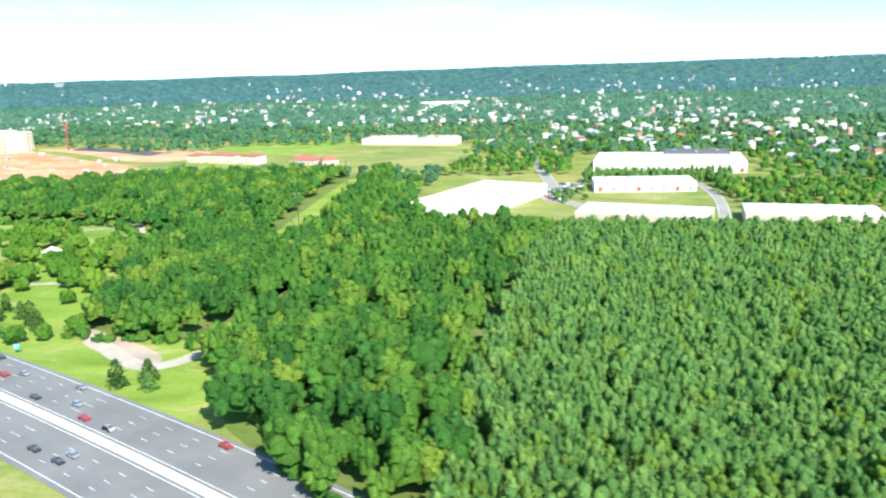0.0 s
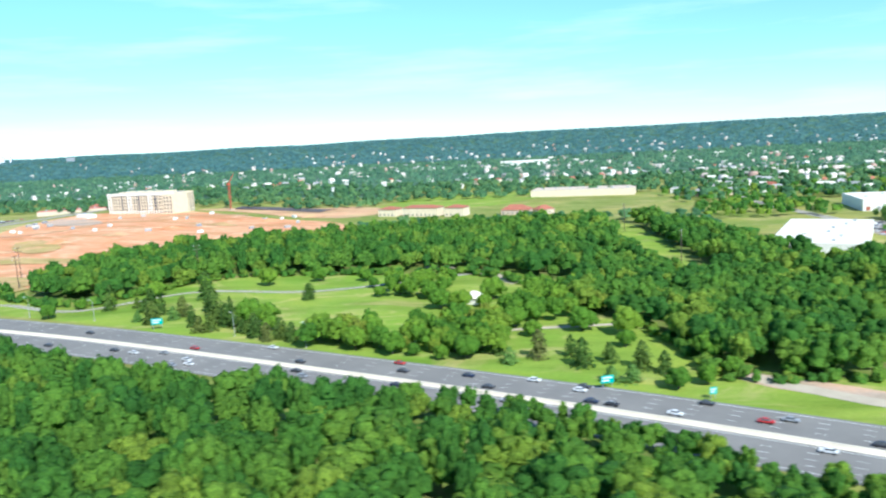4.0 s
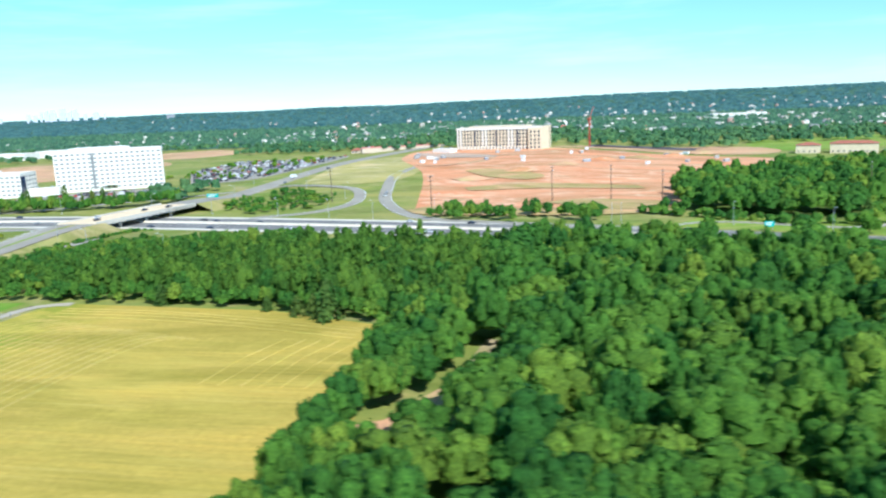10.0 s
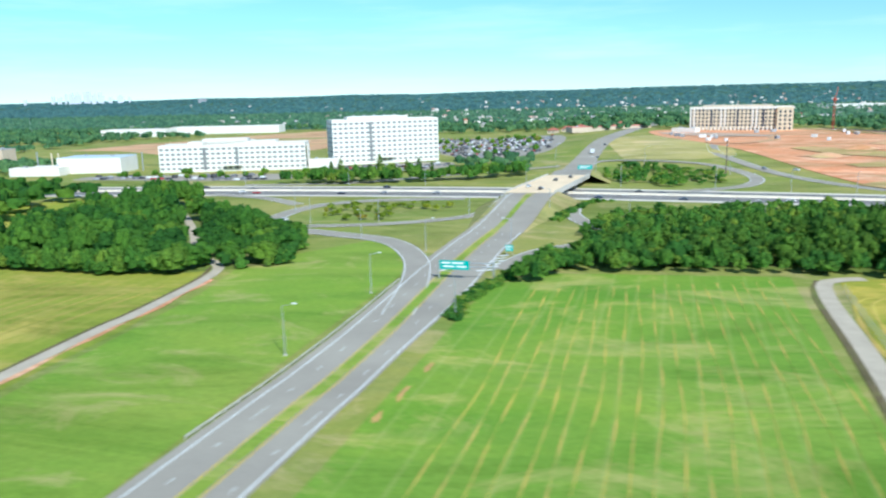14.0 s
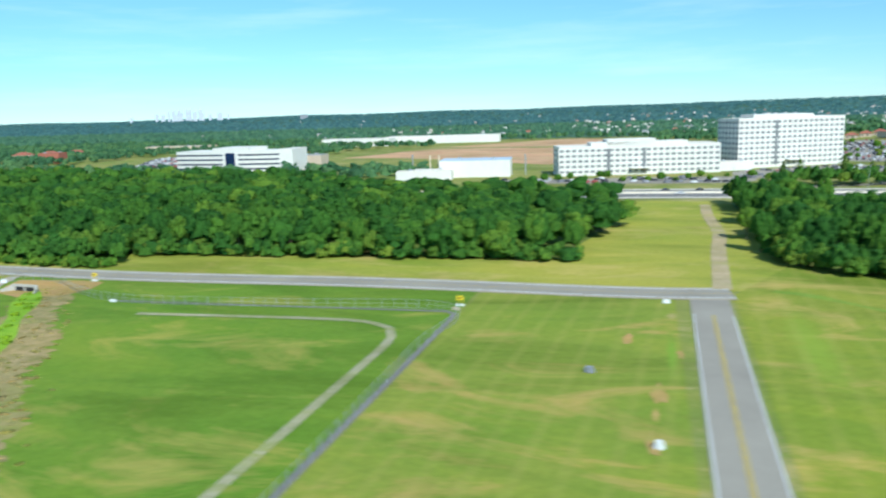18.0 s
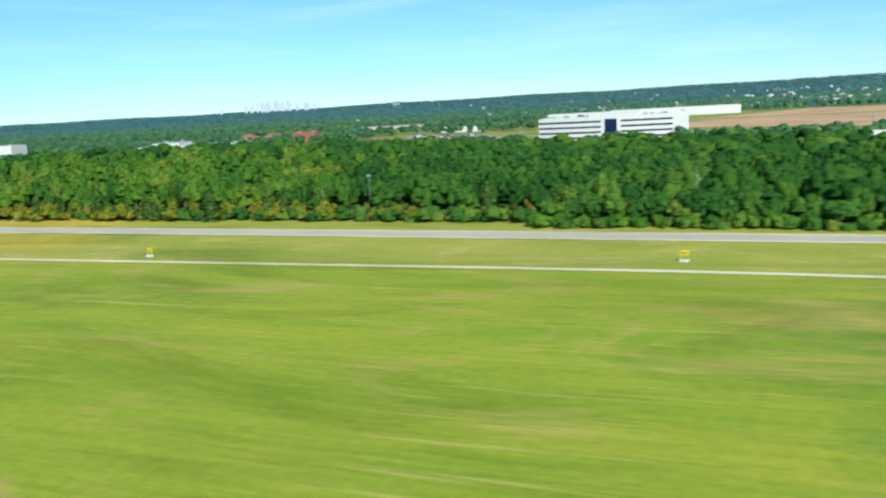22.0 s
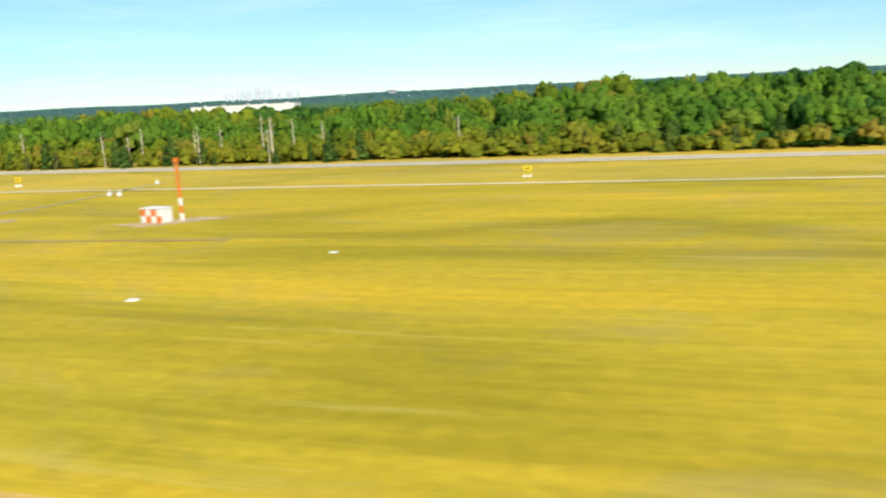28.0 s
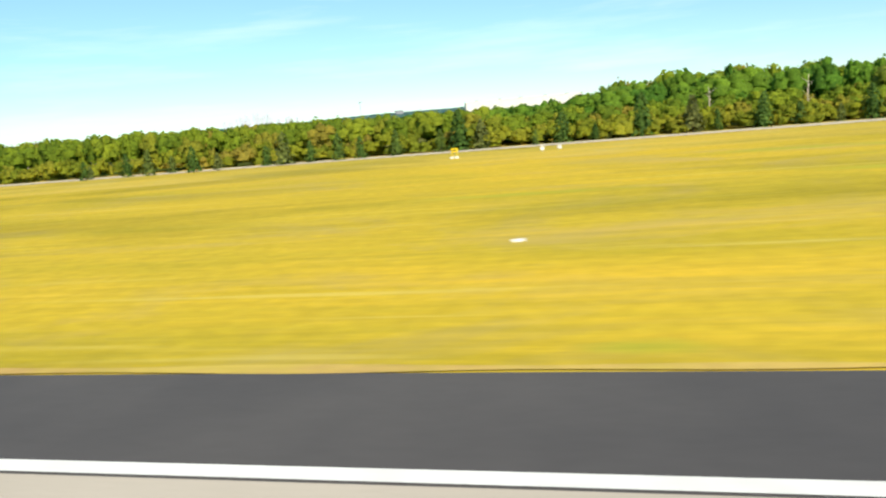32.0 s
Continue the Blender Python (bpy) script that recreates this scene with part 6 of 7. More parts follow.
# ---- lamps, poles and signs ----
M_GREENSIGN = plain_mat("green sign sheet", (0.015, 0.42, 0.36), (0.012, 0.35, 0.30), 0.5, 0.4)
M_YELLOWSIGN = plain_mat("yellow sign panel", (0.85, 0.62, 0.02), (0.78, 0.55, 0.02), 0.5, 0.5)
M_BLACK = plain_mat("black paint", (0.03, 0.03, 0.03), (0.02, 0.02, 0.02), 1.0, 0.6)
M_WHITEM = plain_mat("white enamel", (0.82, 0.82, 0.80), (0.74, 0.74, 0.72), 0.6, 0.5)
M_ORANGE = plain_mat("aviation orange paint", (0.75, 0.20, 0.03), (0.62, 0.16, 0.03), 0.8, 0.6)
M_GREYM = plain_mat("grey enamel", (0.30, 0.31, 0.33), (0.24, 0.25, 0.27), 0.8, 0.6)
M_POLEWOOD = plain_mat("creosoted wood", (0.14, 0.10, 0.07), (0.09, 0.07, 0.05), 1.0)


def lamp_post():
    top = tagged(new("street_lamp"), "tall galvanised street lamp with a single arm", "street lamp", "road lamps")
    bm = bmesh.new()
    tube(bm, (0, 0, 0), (0, 0, 11.5), 0.16, 0.09, 8)
    part("pole", bm, M_STEEL, top)
    bm = bmesh.new()
    tube(bm, (0, 0, 11.4), (2.6, 0, 12.0), 0.07, 0.05, 6)
    part("arm", bm, M_STEEL, top)
    boxed("lamp_head", (2.3, 3.4, -0.22, 0.22, 11.9, 12.15), M_WHITEM, top, bevel=0.05)
    boxed("base", (-0.35, 0.35, -0.35, 0.35, -0.3, 0.35), M_CONCRETE, top, bevel=0.04)
    return top


LAMP = lamp_post()
LAMPS = [(-920, 207, 0), (-924, 153, 0), (-892, 187, 180), (-917, 268, 0), (-948, 290, -90), (-1000, 351, 0), (-982, 324, 90), (-952, 330, -90), (-913, 345, 0), (-886, 269, 180), (-877, 356, 180), (-842, 332, 180), (-791, 317, 180), (-587, 395, -90), (-489, 372, -90), (-444, 361, -90), (-352, 326, -90), (-311, 305, -90), (-753, 436, -90), (-723, 428, -90), (-582, 400, -90), (-528, 396, -90), (-790, 446, -90), (-841, 458, -90), (-820, 575, 0), (-770, 520, 0), (-690, 448, 0), (-1010, 468, -90), (-1080, 466, -90), (-960, 468, -90), (-898, 480, 0), (-855, 520, 180), (-850, 640, 180), (-886, 620, 0)]
for i, (x, y, a) in enumerate(LAMPS):
    m = pose(x, y, grounded(x, y), 0, 0, a)
    if i == 0:
        LAMP.matrix_world = m
    else:
        copy_thing(LAMP, m)


def power_pole():
    top = tagged(new("power_pole"), "tall dark wooden power pole with crossarms", "utility pole", "power line")
    bm = bmesh.new()
    tube(bm, (0, 0, -1), (0, 0, 23), 0.32, 0.2, 8)
    part("pole", bm, M_POLEWOOD, top)
    for z in (22.0, 19.5):
        boxed("crossarm", (-2.6, 2.6, -0.12, 0.12, z, z + 0.25), M_POLEWOOD, top)
        for u in (-2.3, 0, 2.3):
            boxed("insulator", (u - 0.1, u + 0.1, -0.1, 0.1, z + 0.25, z + 0.75), M_WHITEM, top)
    return top


PP = power_pole()
for i, (x, y) in enumerate([(-692, 449), (-557, 455), (-440, 476), (-775, 506), (-585, 495), (-622, 492), (-145, 640), (-128, 470)]):
    m = pose(x, y, grounded(x, y), 0, 0, 70)
    if i == 0:
        PP.matrix_world = m
    else:
        copy_thing(PP, m)


def road_sign(x, y, turn, w, h, z, label, name="road_sign"):
    top = tagged(new(name), label, "road sign", "green road signs")
    boxed("panel", (-w / 2, w / 2, -0.08, 0.08, z, z + h), M_GREENSIGN, top)
    for sx in (-0.36, 0.36):
        bm = bmesh.new()
        tube(bm, (sx * w, 0.16, -0.3), (sx * w, 0.16, z + h), 0.1, 0.1, 6)
        part("post", bm, M_STEEL, top)
    for k in range(2):
        boxed("lettering_bar", (-w * 0.4, w * (0.36 - 0.2 * k), -0.1, -0.085, z + h * (0.62 - 0.38 * k), z + h * (0.8 - 0.38 * k)), M_WHITEM, top)
    top.matrix_world = pose(x, y, grounded(x, y), 0, 0, turn)


road_sign(-189, 250, 20, 4.5, 2.6, 2.2, "green highway sign on steel posts by the lawn")
road_sign(-157, 240, 20, 2.4, 2.2, 1.8, "small green sign on posts by the lawn")
road_sign(-398, 341, 12, 5.5, 3.0, 2.6, "green highway sign on steel posts by cedars")
road_sign(-515, 378, 10, 4.5, 2.6, 2.0, "green exit sign at a slip road")
road_sign(-886, 262, 0, 2.6, 2.2, 1.5, "small green sign beside the avenue")
road_sign(-862, 500, 0, 9, 2.6, 6.0, "green overhead sign beyond the bridge")
ga = tagged(new("sign_gantry"), "green overhead road sign on a steel gantry", "sign gantry")
for sx in (-8, 9):
    bm = bmesh.new()
    tube(bm, (sx, 0, -0.3), (sx, 0, 8.2), 0.28, 0.22, 10)
    part("post", bm, M_STEEL, ga)
for z in (6.4, 7.6):
    bm = bmesh.new()
    tube(bm, (-8, 0, z), (9, 0, z), 0.14, 0.14, 8)
    part("beam", bm, M_STEEL, ga)
for k in range(9):
    bm = bmesh.new()
    tube(bm, (-7.5 + k * 1.85, 0, 6.4), (-6.6 + k * 1.85, 0, 7.6), 0.06, 0.06, 5)
    part("brace", bm, M_STEEL, ga)
sg = boxed("panel", (-7.6, 1.6, -0.35, -0.2, 5.5, 8.3), M_GREENSIGN, ga)
for a, b, z in ((-7.0, -4.2, 7.3), (-3.6, -0.2, 7.3), (-6.6, -3.0, 6.2), (-2.4, 0.8, 6.2)):
    bm = bmesh.new()
    box(bm, a, b, -0.38, -0.355, z, z + 0.5)
    p = part("lettering_bar", bm, M_WHITEM, sg)
ga.matrix_world = pose(-895.8, 225, -2.2, 0, 0, -4)
for k in range(6):
    for bx_, by_ in ((-902 + 1.4 * k * 0.2, 352 + k * 5), (-891 + 0.6 * k, 236 + k * 4.5)):
        gore = tagged(new("gore_marking", mesh_of("gore_marking", [(-3.0 + 0.25 * k, 0, 0), (3.0 - 0.25 * k, 2.2, 0), (3.0 - 0.25 * k, 3.8, 0), (-3.0 + 0.25 * k, 1.6, 0)], [(0, 1, 2, 3)], M_WHITEPAINT)), "white hatch marking on asphalt", "road marking", "gore hatching")
        gore.location = (bx_, by_, float(ave_h(bx_, by_)) + 0.25)


def field_sign(x, y):
    top = tagged(new("airfield_sign"), "yellow airfield sign on white frangible legs", "airfield sign", "perimeter signs")
    boxed("panel", (-0.85, 0.85, -0.15, 0.15, 1.5, 2.5), M_YELLOWSIGN, top, bevel=0.04)
    boxed("lettering_bar", (-0.5, 0.4, -0.17, -0.15, 1.85, 2.15), M_BLACK, top)
    for sx in (-0.6, 0.6):
        boxed("leg", (sx - 0.07, sx + 0.07, -0.07, 0.07, 0.2, 1.5), M_YELLOWSIGN, top)
        boxed("base", (sx - 0.45, sx + 0.3, -0.4, 0.4, -0.1, 0.5), M_WHITEM, top, bevel=0.05)
    top.matrix_world = pose(x, y, 0.06, 0, 0, RNG.uniform(-6, 6))


for x, y in ((-1169, 180), (-1286, 192), (-1396, 175), (-1537, 170), (-1683, 176), (-1818, 172), (-1958, 171), (-2099, 181), (-2240, 178)):
    field_sign(x, y)

# ---- airfield installations ----
M_EARTH = plain_mat("bare earth pad", (0.55, 0.41, 0.23), (0.44, 0.32, 0.17), 0.3, 0.95, fine=2.0)
for pts in ([(-1932, 103), (-1920, 109), (-1906, 117), (-1904, 114), (-1916, 106), (-1930, 101)], [(-1880, 110), (-1868, 119), (-1861, 118), (-1872, 108)], [(-1942, 58.5), (-1936, 61), (-1932, 60.6), (-1938, 57.4)], [(-1293, 89.5), (-1286, 90.5), (-1279, 88.5), (-1271, 91), (-1266, 93), (-1261, 91.5), (-1258.5, 87), (-1264, 84.5), (-1266, 76), (-1281, 76), (-1285, 84), (-1292, 86)], [(-1342, 150), (-1324, 152), (-1324, 143), (-1342, 142)]):
    tagged(sheet("earth_pad", pts, M_EARTH, 0.10, 6), "bare earth and gravel pad in grass", "ground", kind="structure")
M_SCAR = grass_mat("worn orange soil", (0.50, 0.31, 0.13), (0.44, 0.33, 0.10), (0.33, 0.33, 0.06), big=0.2)
for k, (sx_, sy_, sr_) in enumerate(((-1128, 159, 3), (-1122, 128, 3.5), (-1123, 108, 3), (-1118, 150, 2.2), (-1073, 148, 3), (-893, 136, 3), (-891, 150, 2.4), (-895, 124, 2), (-1262, 118, 4), (-1250, 112, 2), (-1254, 84, 4.5), (-1296, 84, 3))):
    sr_ *= 0.7
    pts = [(sx_ + 0.55 * sr_ * math.cos(a) * (0.7 + 0.5 * math.sin(2.3 * a + k)), sy_ + 2.4 * sr_ * math.sin(a) * (0.8 + 0.3 * math.cos(3 * a + k))) for a in np.arange(0, 6.2, 0.8)]
    tagged(sheet("bare_patch", pts, M_SCAR, 0.13, 5), "bare orange earth showing through grass", "ground", kind="structure")
road("earth_scar", [(-1985, 88), (-1950, 92), (-1900, 95), (-1850, 98)], lambda q: 0.95 + 0.5 * math.sin(q[0] / 4.3) * math.sin(q[0] / 9.1), M_SCAR, "thin line of bare earth in dry grass", 0.12, 4.0, category="ground")
mast = tagged(new("antenna_mast"), "red and white banded antenna mast on a pad", "mast")
for k in range(8):
    bm = bmesh.new()
    tube(bm, (0, 0, k * 1.45), (0, 0, k * 1.45 + 1.45), 0.36 - 0.012 * k, 0.35 - 0.012 * k, 8)
    part("mast_band", bm, M_ORANGE if k % 2 or k > 3 else M_WHITEM, mast)
boxed("mast_head", (-0.4, 0.4, -0.3, 0.3, 11.2, 12.0), M_ORANGE, mast)
mast.matrix_world = pose(-1869, 115, 0.1) @ Matrix.Scale(0.9, 4)
sh = tagged(new("equipment_shelter"), "red and white chequered equipment shelter", "shelter")
boxed("body", (-2.9, 2.9, -1.6, 1.6, 0, 3.0), M_WHITEM, sh, bevel=0.06)
for k in range(4):
    for r in range(2):
        if (k + r) % 2:
            boxed("red_square", (-2.9 + k * 1.45, -1.45 + k * 1.45, -1.66, -1.6, 0.05 + r * 1.45, 1.5 + r * 1.45), M_ORANGE, sh)
boxed("roof", (-3.0, 3.0, -1.75, 1.75, 3.0, 3.14), M_WHITEM, sh)
sh.matrix_world = pose(-1873, 113.5, 0.1, 0, 0, -8) @ Matrix.Scale(0.8, 4)
ws = tagged(new("equipment_shelter"), "white equipment shelter with low annex on earth", "shelter")
boxed("body", (-2.4, 2.4, -1.6, 1.6, 0, 2.9), M_WHITEM, ws, bevel=0.05)
boxed("roof", (-2.7, 2.7, -1.9, 1.9, 2.9, 3.15), M_WHITEM, ws, bevel=0.05)
boxed("door", (0.4, 1.4, -1.65, -1.58, 0.1, 2.2), M_GREYM, ws)
boxed("annex", (-5.2, -2.6, -1.2, 1.0, 0, 1.3), M_WHITEM, ws, bevel=0.05)
ws.matrix_world = pose(-1918, 111, 0.1, 0, 0, -8) @ Matrix.Scale(0.75, 4)
om = tagged(new("orange_mast"), "short orange lattice mast with a crossbar", "mast")
for sx in (-0.3, 0.3):
    for sy in (-0.3, 0.3):
        boxed("leg", (sx - 0.07, sx + 0.07, sy - 0.07, sy + 0.07, 0, 4.0), M_ORANGE, om)
for k in range(6):
    for sy in (-0.3, 0.3):
        bm = bmesh.new()
        tube(bm, (-0.3, sy, 0.2 + k * 0.62), (0.3, sy, 0.82 + k * 0.62), 0.05, 0.05, 5)
        part("brace", bm, M_ORANGE, om)
boxed("crossbar", (-0.9, 0.9, -0.06, 0.06, 4.5, 4.6), M_STEEL, om)
bm = bmesh.new()
tube(bm, (0, 0, 4.0), (0, 0, 4.6), 0.05, 0.05, 6)
part("spike", bm, M_STEEL, om)
boxed("footing", (-1.6, 1.2, -0.9, 0.9, -0.05, 0.12), M_CONCRETE, om)
boxed("junction_box", (-1.5, -0.8, -0.3, 0.3, 0.12, 1.0), M_GREYM, om)
om.matrix_world = pose(-1939, 60, 0.1)
for k, y in enumerate((34.5, 41, 47.7, 54.3, 63)):
    u = tagged(new("approach_light_unit"), "orange light housing on a white concrete pad" if k < 4 else "grey instrument box on a white concrete pad", "airfield light", "approach light units")
    boxed("pad", (-1.6, 1.6, -0.8, 0.8, 0, 0.12), M_WHITEM, u, bevel=0.03)
    if k < 4:
        boxed("housing", (-0.55, 0.6, -0.4, 0.5, 0.5, 1.0), M_ORANGE, u, bevel=0.06)
        boxed("lens", (-0.45, 0.5, -0.44, -0.4, 0.56, 0.84), M_BLACK, u)
        for sx in (-0.4, 0.4):
            boxed("leg", (sx - 0.04, sx + 0.04, -0.04, 0.04, 0.12, 0.5), M_STEEL, u)
    else:
        boxed("housing", (-0.4, 0.3, -0.3, 0.3, 0.12, 1.2), M_GREYM, u, bevel=0.04)
        boxed("bar", (-0.2, 0.9, -0.05, 0.05, 1.5, 1.56), M_WHITEM, u)
        boxed("bar_post", (0.0, 0.08, -0.04, 0.04, 1.2, 1.5), M_STEEL, u)
    u.matrix_world = pose(-1948 + 0.02 * (y - 34), y, 0.1) @ Matrix.Scale(0.72, 4)
can = tagged(new("drum_marker"), "grey cylindrical housing in a worn ring of grass", "marker")
bm = bmesh.new()
tube(bm, (0, 0, 0.15), (0, 0, 1.75), 0.45, 0.42, 14)
part("drum", bm, M_GREYM, can)
boxed("slab", (-0.7, 0.7, -0.7, 0.7, -0.05, 0.15), M_CONCRETE, can, bevel=0.03)
can.matrix_world = pose(-1924, 38, 0.1) @ Matrix.Scale(0.7, 4)
ring = [(r * math.cos(a), r * math.sin(a), 0) for a in np.arange(0, 6.2, 0.125) for r in (3.4 + 0.2 * math.sin(5 * a) + 0.08 * math.sin(17 * a), 4.1 + 0.2 * math.sin(3 * a) + 0.1 * math.sin(13 * a))]
nr_ = len(ring) // 2
tagged(new("worn_ring", mesh_of("worn_ring", ring, [(2 * i, 2 * i + 1, (2 * i + 3) % (2 * nr_), (2 * i + 2) % (2 * nr_)) for i in range(nr_)], M_DRYRING)), "worn pale ring trodden in dry grass", "ground", kind="structure").matrix_world = pose(-1924, 38, 0.1)
for x, y, w in ((-1842, 66, 0.9), (-1925, 72, 0.8), (-1947, 74, 0.9), (-1830, 90, 0.7), (-1490, 58, 0.7), (-2068, 61, 0.8)):
    hh = tagged(new("handhole_cover"), "small white concrete cover in the grass", "cover", "concrete covers")
    boxed("slab", (-w * 0.6, w * 0.6, -w * 0.5, w * 0.5, -0.05, 0.12), M_WHITEM, hh, bevel=0.03)
    hh.matrix_world = pose(x, y, 0.08)
for x, y in ((-1951, 144), (-1949.5, 141), (-1946, 140), (-2078, 183), (-2074, 184), (-1912, 168), (-1906, 146), (-1909, 146.5)):
    wi = tagged(new("instrument_post"), "small white weather instrument on a post", "instrument", "white instruments")
    bm = bmesh.new()
    tube(bm, (0, 0, -0.1), (0, 0, 1.5), 0.06, 0.05, 6)
    part("post", bm, M_WHITEM, wi)
    boxed("case", (-0.45, 0.45, -0.3, 0.3, 0.35, 1.15), M_WHITEM, wi, bevel=0.05)
    boxed("crossbar", (-0.6, 0.6, -0.04, 0.04, 1.5, 1.58), M_WHITEM, wi)
    wi.matrix_world = pose(x, y, 0.06, 0, 0, RNG.uniform(-30, 30))

# ---- ditch, culvert, sheds ----
DITCH = [(-1294, 176), (-1285, 164), (-1272, 146), (-1259, 127), (-1246, 110), (-1235, 97), (-1226, 83), (-1213, 60), (-1200, 30)]
tagged(ribbon("ditch_bank", DITCH, lambda q: 7.6 + 1.2 * math.sin(q[1] / 9.0) + 0.9 * math.sin(q[1] / 2.3) + 0.8 * math.sin(q[1] * 1.7) + 0.5 * math.sin(q[1] * 3.1), M_BANK, 0.11, 0.7, lambda q: 3.4 + 1.0 * math.sin(q[1] / 6.3) + 0.6 * math.sin(q[1] * 1.3)), "rough brown bank of a ditch", "ground", kind="structure")
bright = grass_mat("lush ditch growth", (0.24, 0.42, 0.025), (0.33, 0.50, 0.035), (0.18, 0.32, 0.03), big=0.25)
road("ditch_bed", DITCH, lambda q: 2.7 + 0.9 * math.sin(q[1] / 5.0), bright, "lush bright green ditch bed", 0.16, 2.0, category="ground")
tagged(sheet("culvert_earth", [(-1312, 190), (-1282, 191), (-1282, 174), (-1293, 170), (-1305, 174)], M_SCAR, 0.13, 5), "bare brown earth round a culvert", "ground", kind="structure")
mw, nw, lw, bw = material("still water", 0.5, 0.0, 0.2)
lw.new(ramp(nw, lw, noise_fac(nw, lw, 0.4, 3), [(0.3, (0.03, 0.045, 0.05)), (0.7, (0.06, 0.07, 0.07))]), bw.inputs["Base Color"])
road("ditch_water", [(-1254.5, 122.5), (-1246, 112), (-1240, 104), (-1234.5, 97), (-1229.5, 88), (-1216, 62)], lambda q: 0.4 + 0.25 * math.sin(q[1] / 2.3), mw, "dark narrow stream in a ditch", 0.2, 2.0, category="water")
dx = np.array([q for q in spline(DITCH, 3.4)])
jx, jy = dx[:, 0] + RNG.normal(0, 2.2, len(dx)), dx[:, 1] + RNG.normal(0, 1.2, len(dx))
M_LUSH = leaf_mat("lush weeds", (0.30, 0.50, 0.025), (0.36, 0.56, 0.03), (0.44, 0.60, 0.035), punch=0.35)
grow("ditch_weeds", jx, jy, BROAD_FAR, 1.2, 0.45, M_LUSH, "low bright weeds along the stream", RNG, 0.5, sink=0.3)
dx = np.repeat(dx, 7, axis=0)
jx, jy = dx[:, 0] + 5.6 + RNG.normal(0, 3.8, len(dx)), dx[:, 1] + 4.0 + RNG.normal(0, 2.8, len(dx))
M_DRYWEED = leaf_mat("dry weeds", (0.50, 0.39, 0.16), (0.62, 0.48, 0.22), (0.48, 0.46, 0.12))
grow("bank_weeds", jx, jy, BROAD_FAR, 0.8, 0.2, M_DRYWEED, "dry brown weeds on a ditch bank", RNG, 0.5, sink=0.3)
cu = tagged(new("culvert"), "concrete culvert headwall with two openings painted black", "culvert")
boxed("headwall", (-6, 6, 0, 0.5, -0.6, 2.6), M_CONCRETE, cu, bevel=0.05)
# solid black blocks stand in for the shade inside the culvert
for a in (-4.4, 0.5):
    boxed("opening", (a, a + 3.9, -0.03, 0.2, -0.2, 1.7), M_BLACK, cu)
for sx in (-1, 1):
    bm = bmesh.new()
    vs = box(bm, sx * 6 - 0.25, sx * 6 + 0.25, -3.5, 0.2, -0.6, 2.2)
    for v in vs:
        v.co.x += sx * max(0, -v.co.y) * 0.6
        v.co.z -= 0.35 * max(0, -v.co.y) if v.co.z > 1 else 0
    part("wing_wall", bm, M_CONCRETE, cu)
cu.matrix_world = pose(-1297.5, 177, 0.05, 0, 0, -4) @ Matrix.Scale(0.78, 4)
s1 = tagged(new("shed"), "white metal storage shed on a gravel yard", "shed")
boxed("wall", (-3.4, 3.4, -2.2, 2.2, 0, 3.7), M_WHITEM, s1)
boxed("roof", (-3.6, 3.6, -2.4, 2.4, 3.7, 3.95), M_PALEROOF, s1, bevel=0.05)
boxed("door", (1.6, 2.8, -2.25, -2.18, 0.05, 2.4), M_GREYROOF, s1)
for k in range(9):
    boxed("rib", (-3.3 + k * 0.8, -3.22 + k * 0.8, -2.24, -2.2, 0.1, 3.6), M_WHITEM, s1)
s1.matrix_world = pose(-1289.5, 92.5, 0.1, 0, 0, 6) @ Matrix.Scale(0.86, 4)
s2 = tagged(new("shed"), "small white shed with dark gabled roof", "shed")
boxed("wall", (-1.9, 1.9, -1.8, 1.8, 0, 2.6), M_WHITEM, s2)
bm = bmesh.new()
a = [bm.verts.new((sx, sy * 2.1, z)) for sy in (-1, 1) for sx, z in ((-2.2, 2.5), (2.2, 2.5), (0, 4.0))]
for f in ((a[0], a[3], a[5], a[2]), (a[1], a[2], a[5], a[4]), (a[0], a[2], a[1]), (a[3], a[4], a[5]), (a[0], a[1], a[4], a[3])):
    bm.faces.new(f)
bmesh.ops.recalc_face_normals(bm, faces=bm.faces)
part("roof", bm, M_DARKROOF, s2)
boxed("door", (-0.6, 0.6, -1.85, -1.78, 0.05, 2.1), M_GREYROOF, s2)
s2.matrix_world = pose(-1277, 88.5, 0.1, 0, 0, 8) @ Matrix.Scale(0.8, 4)
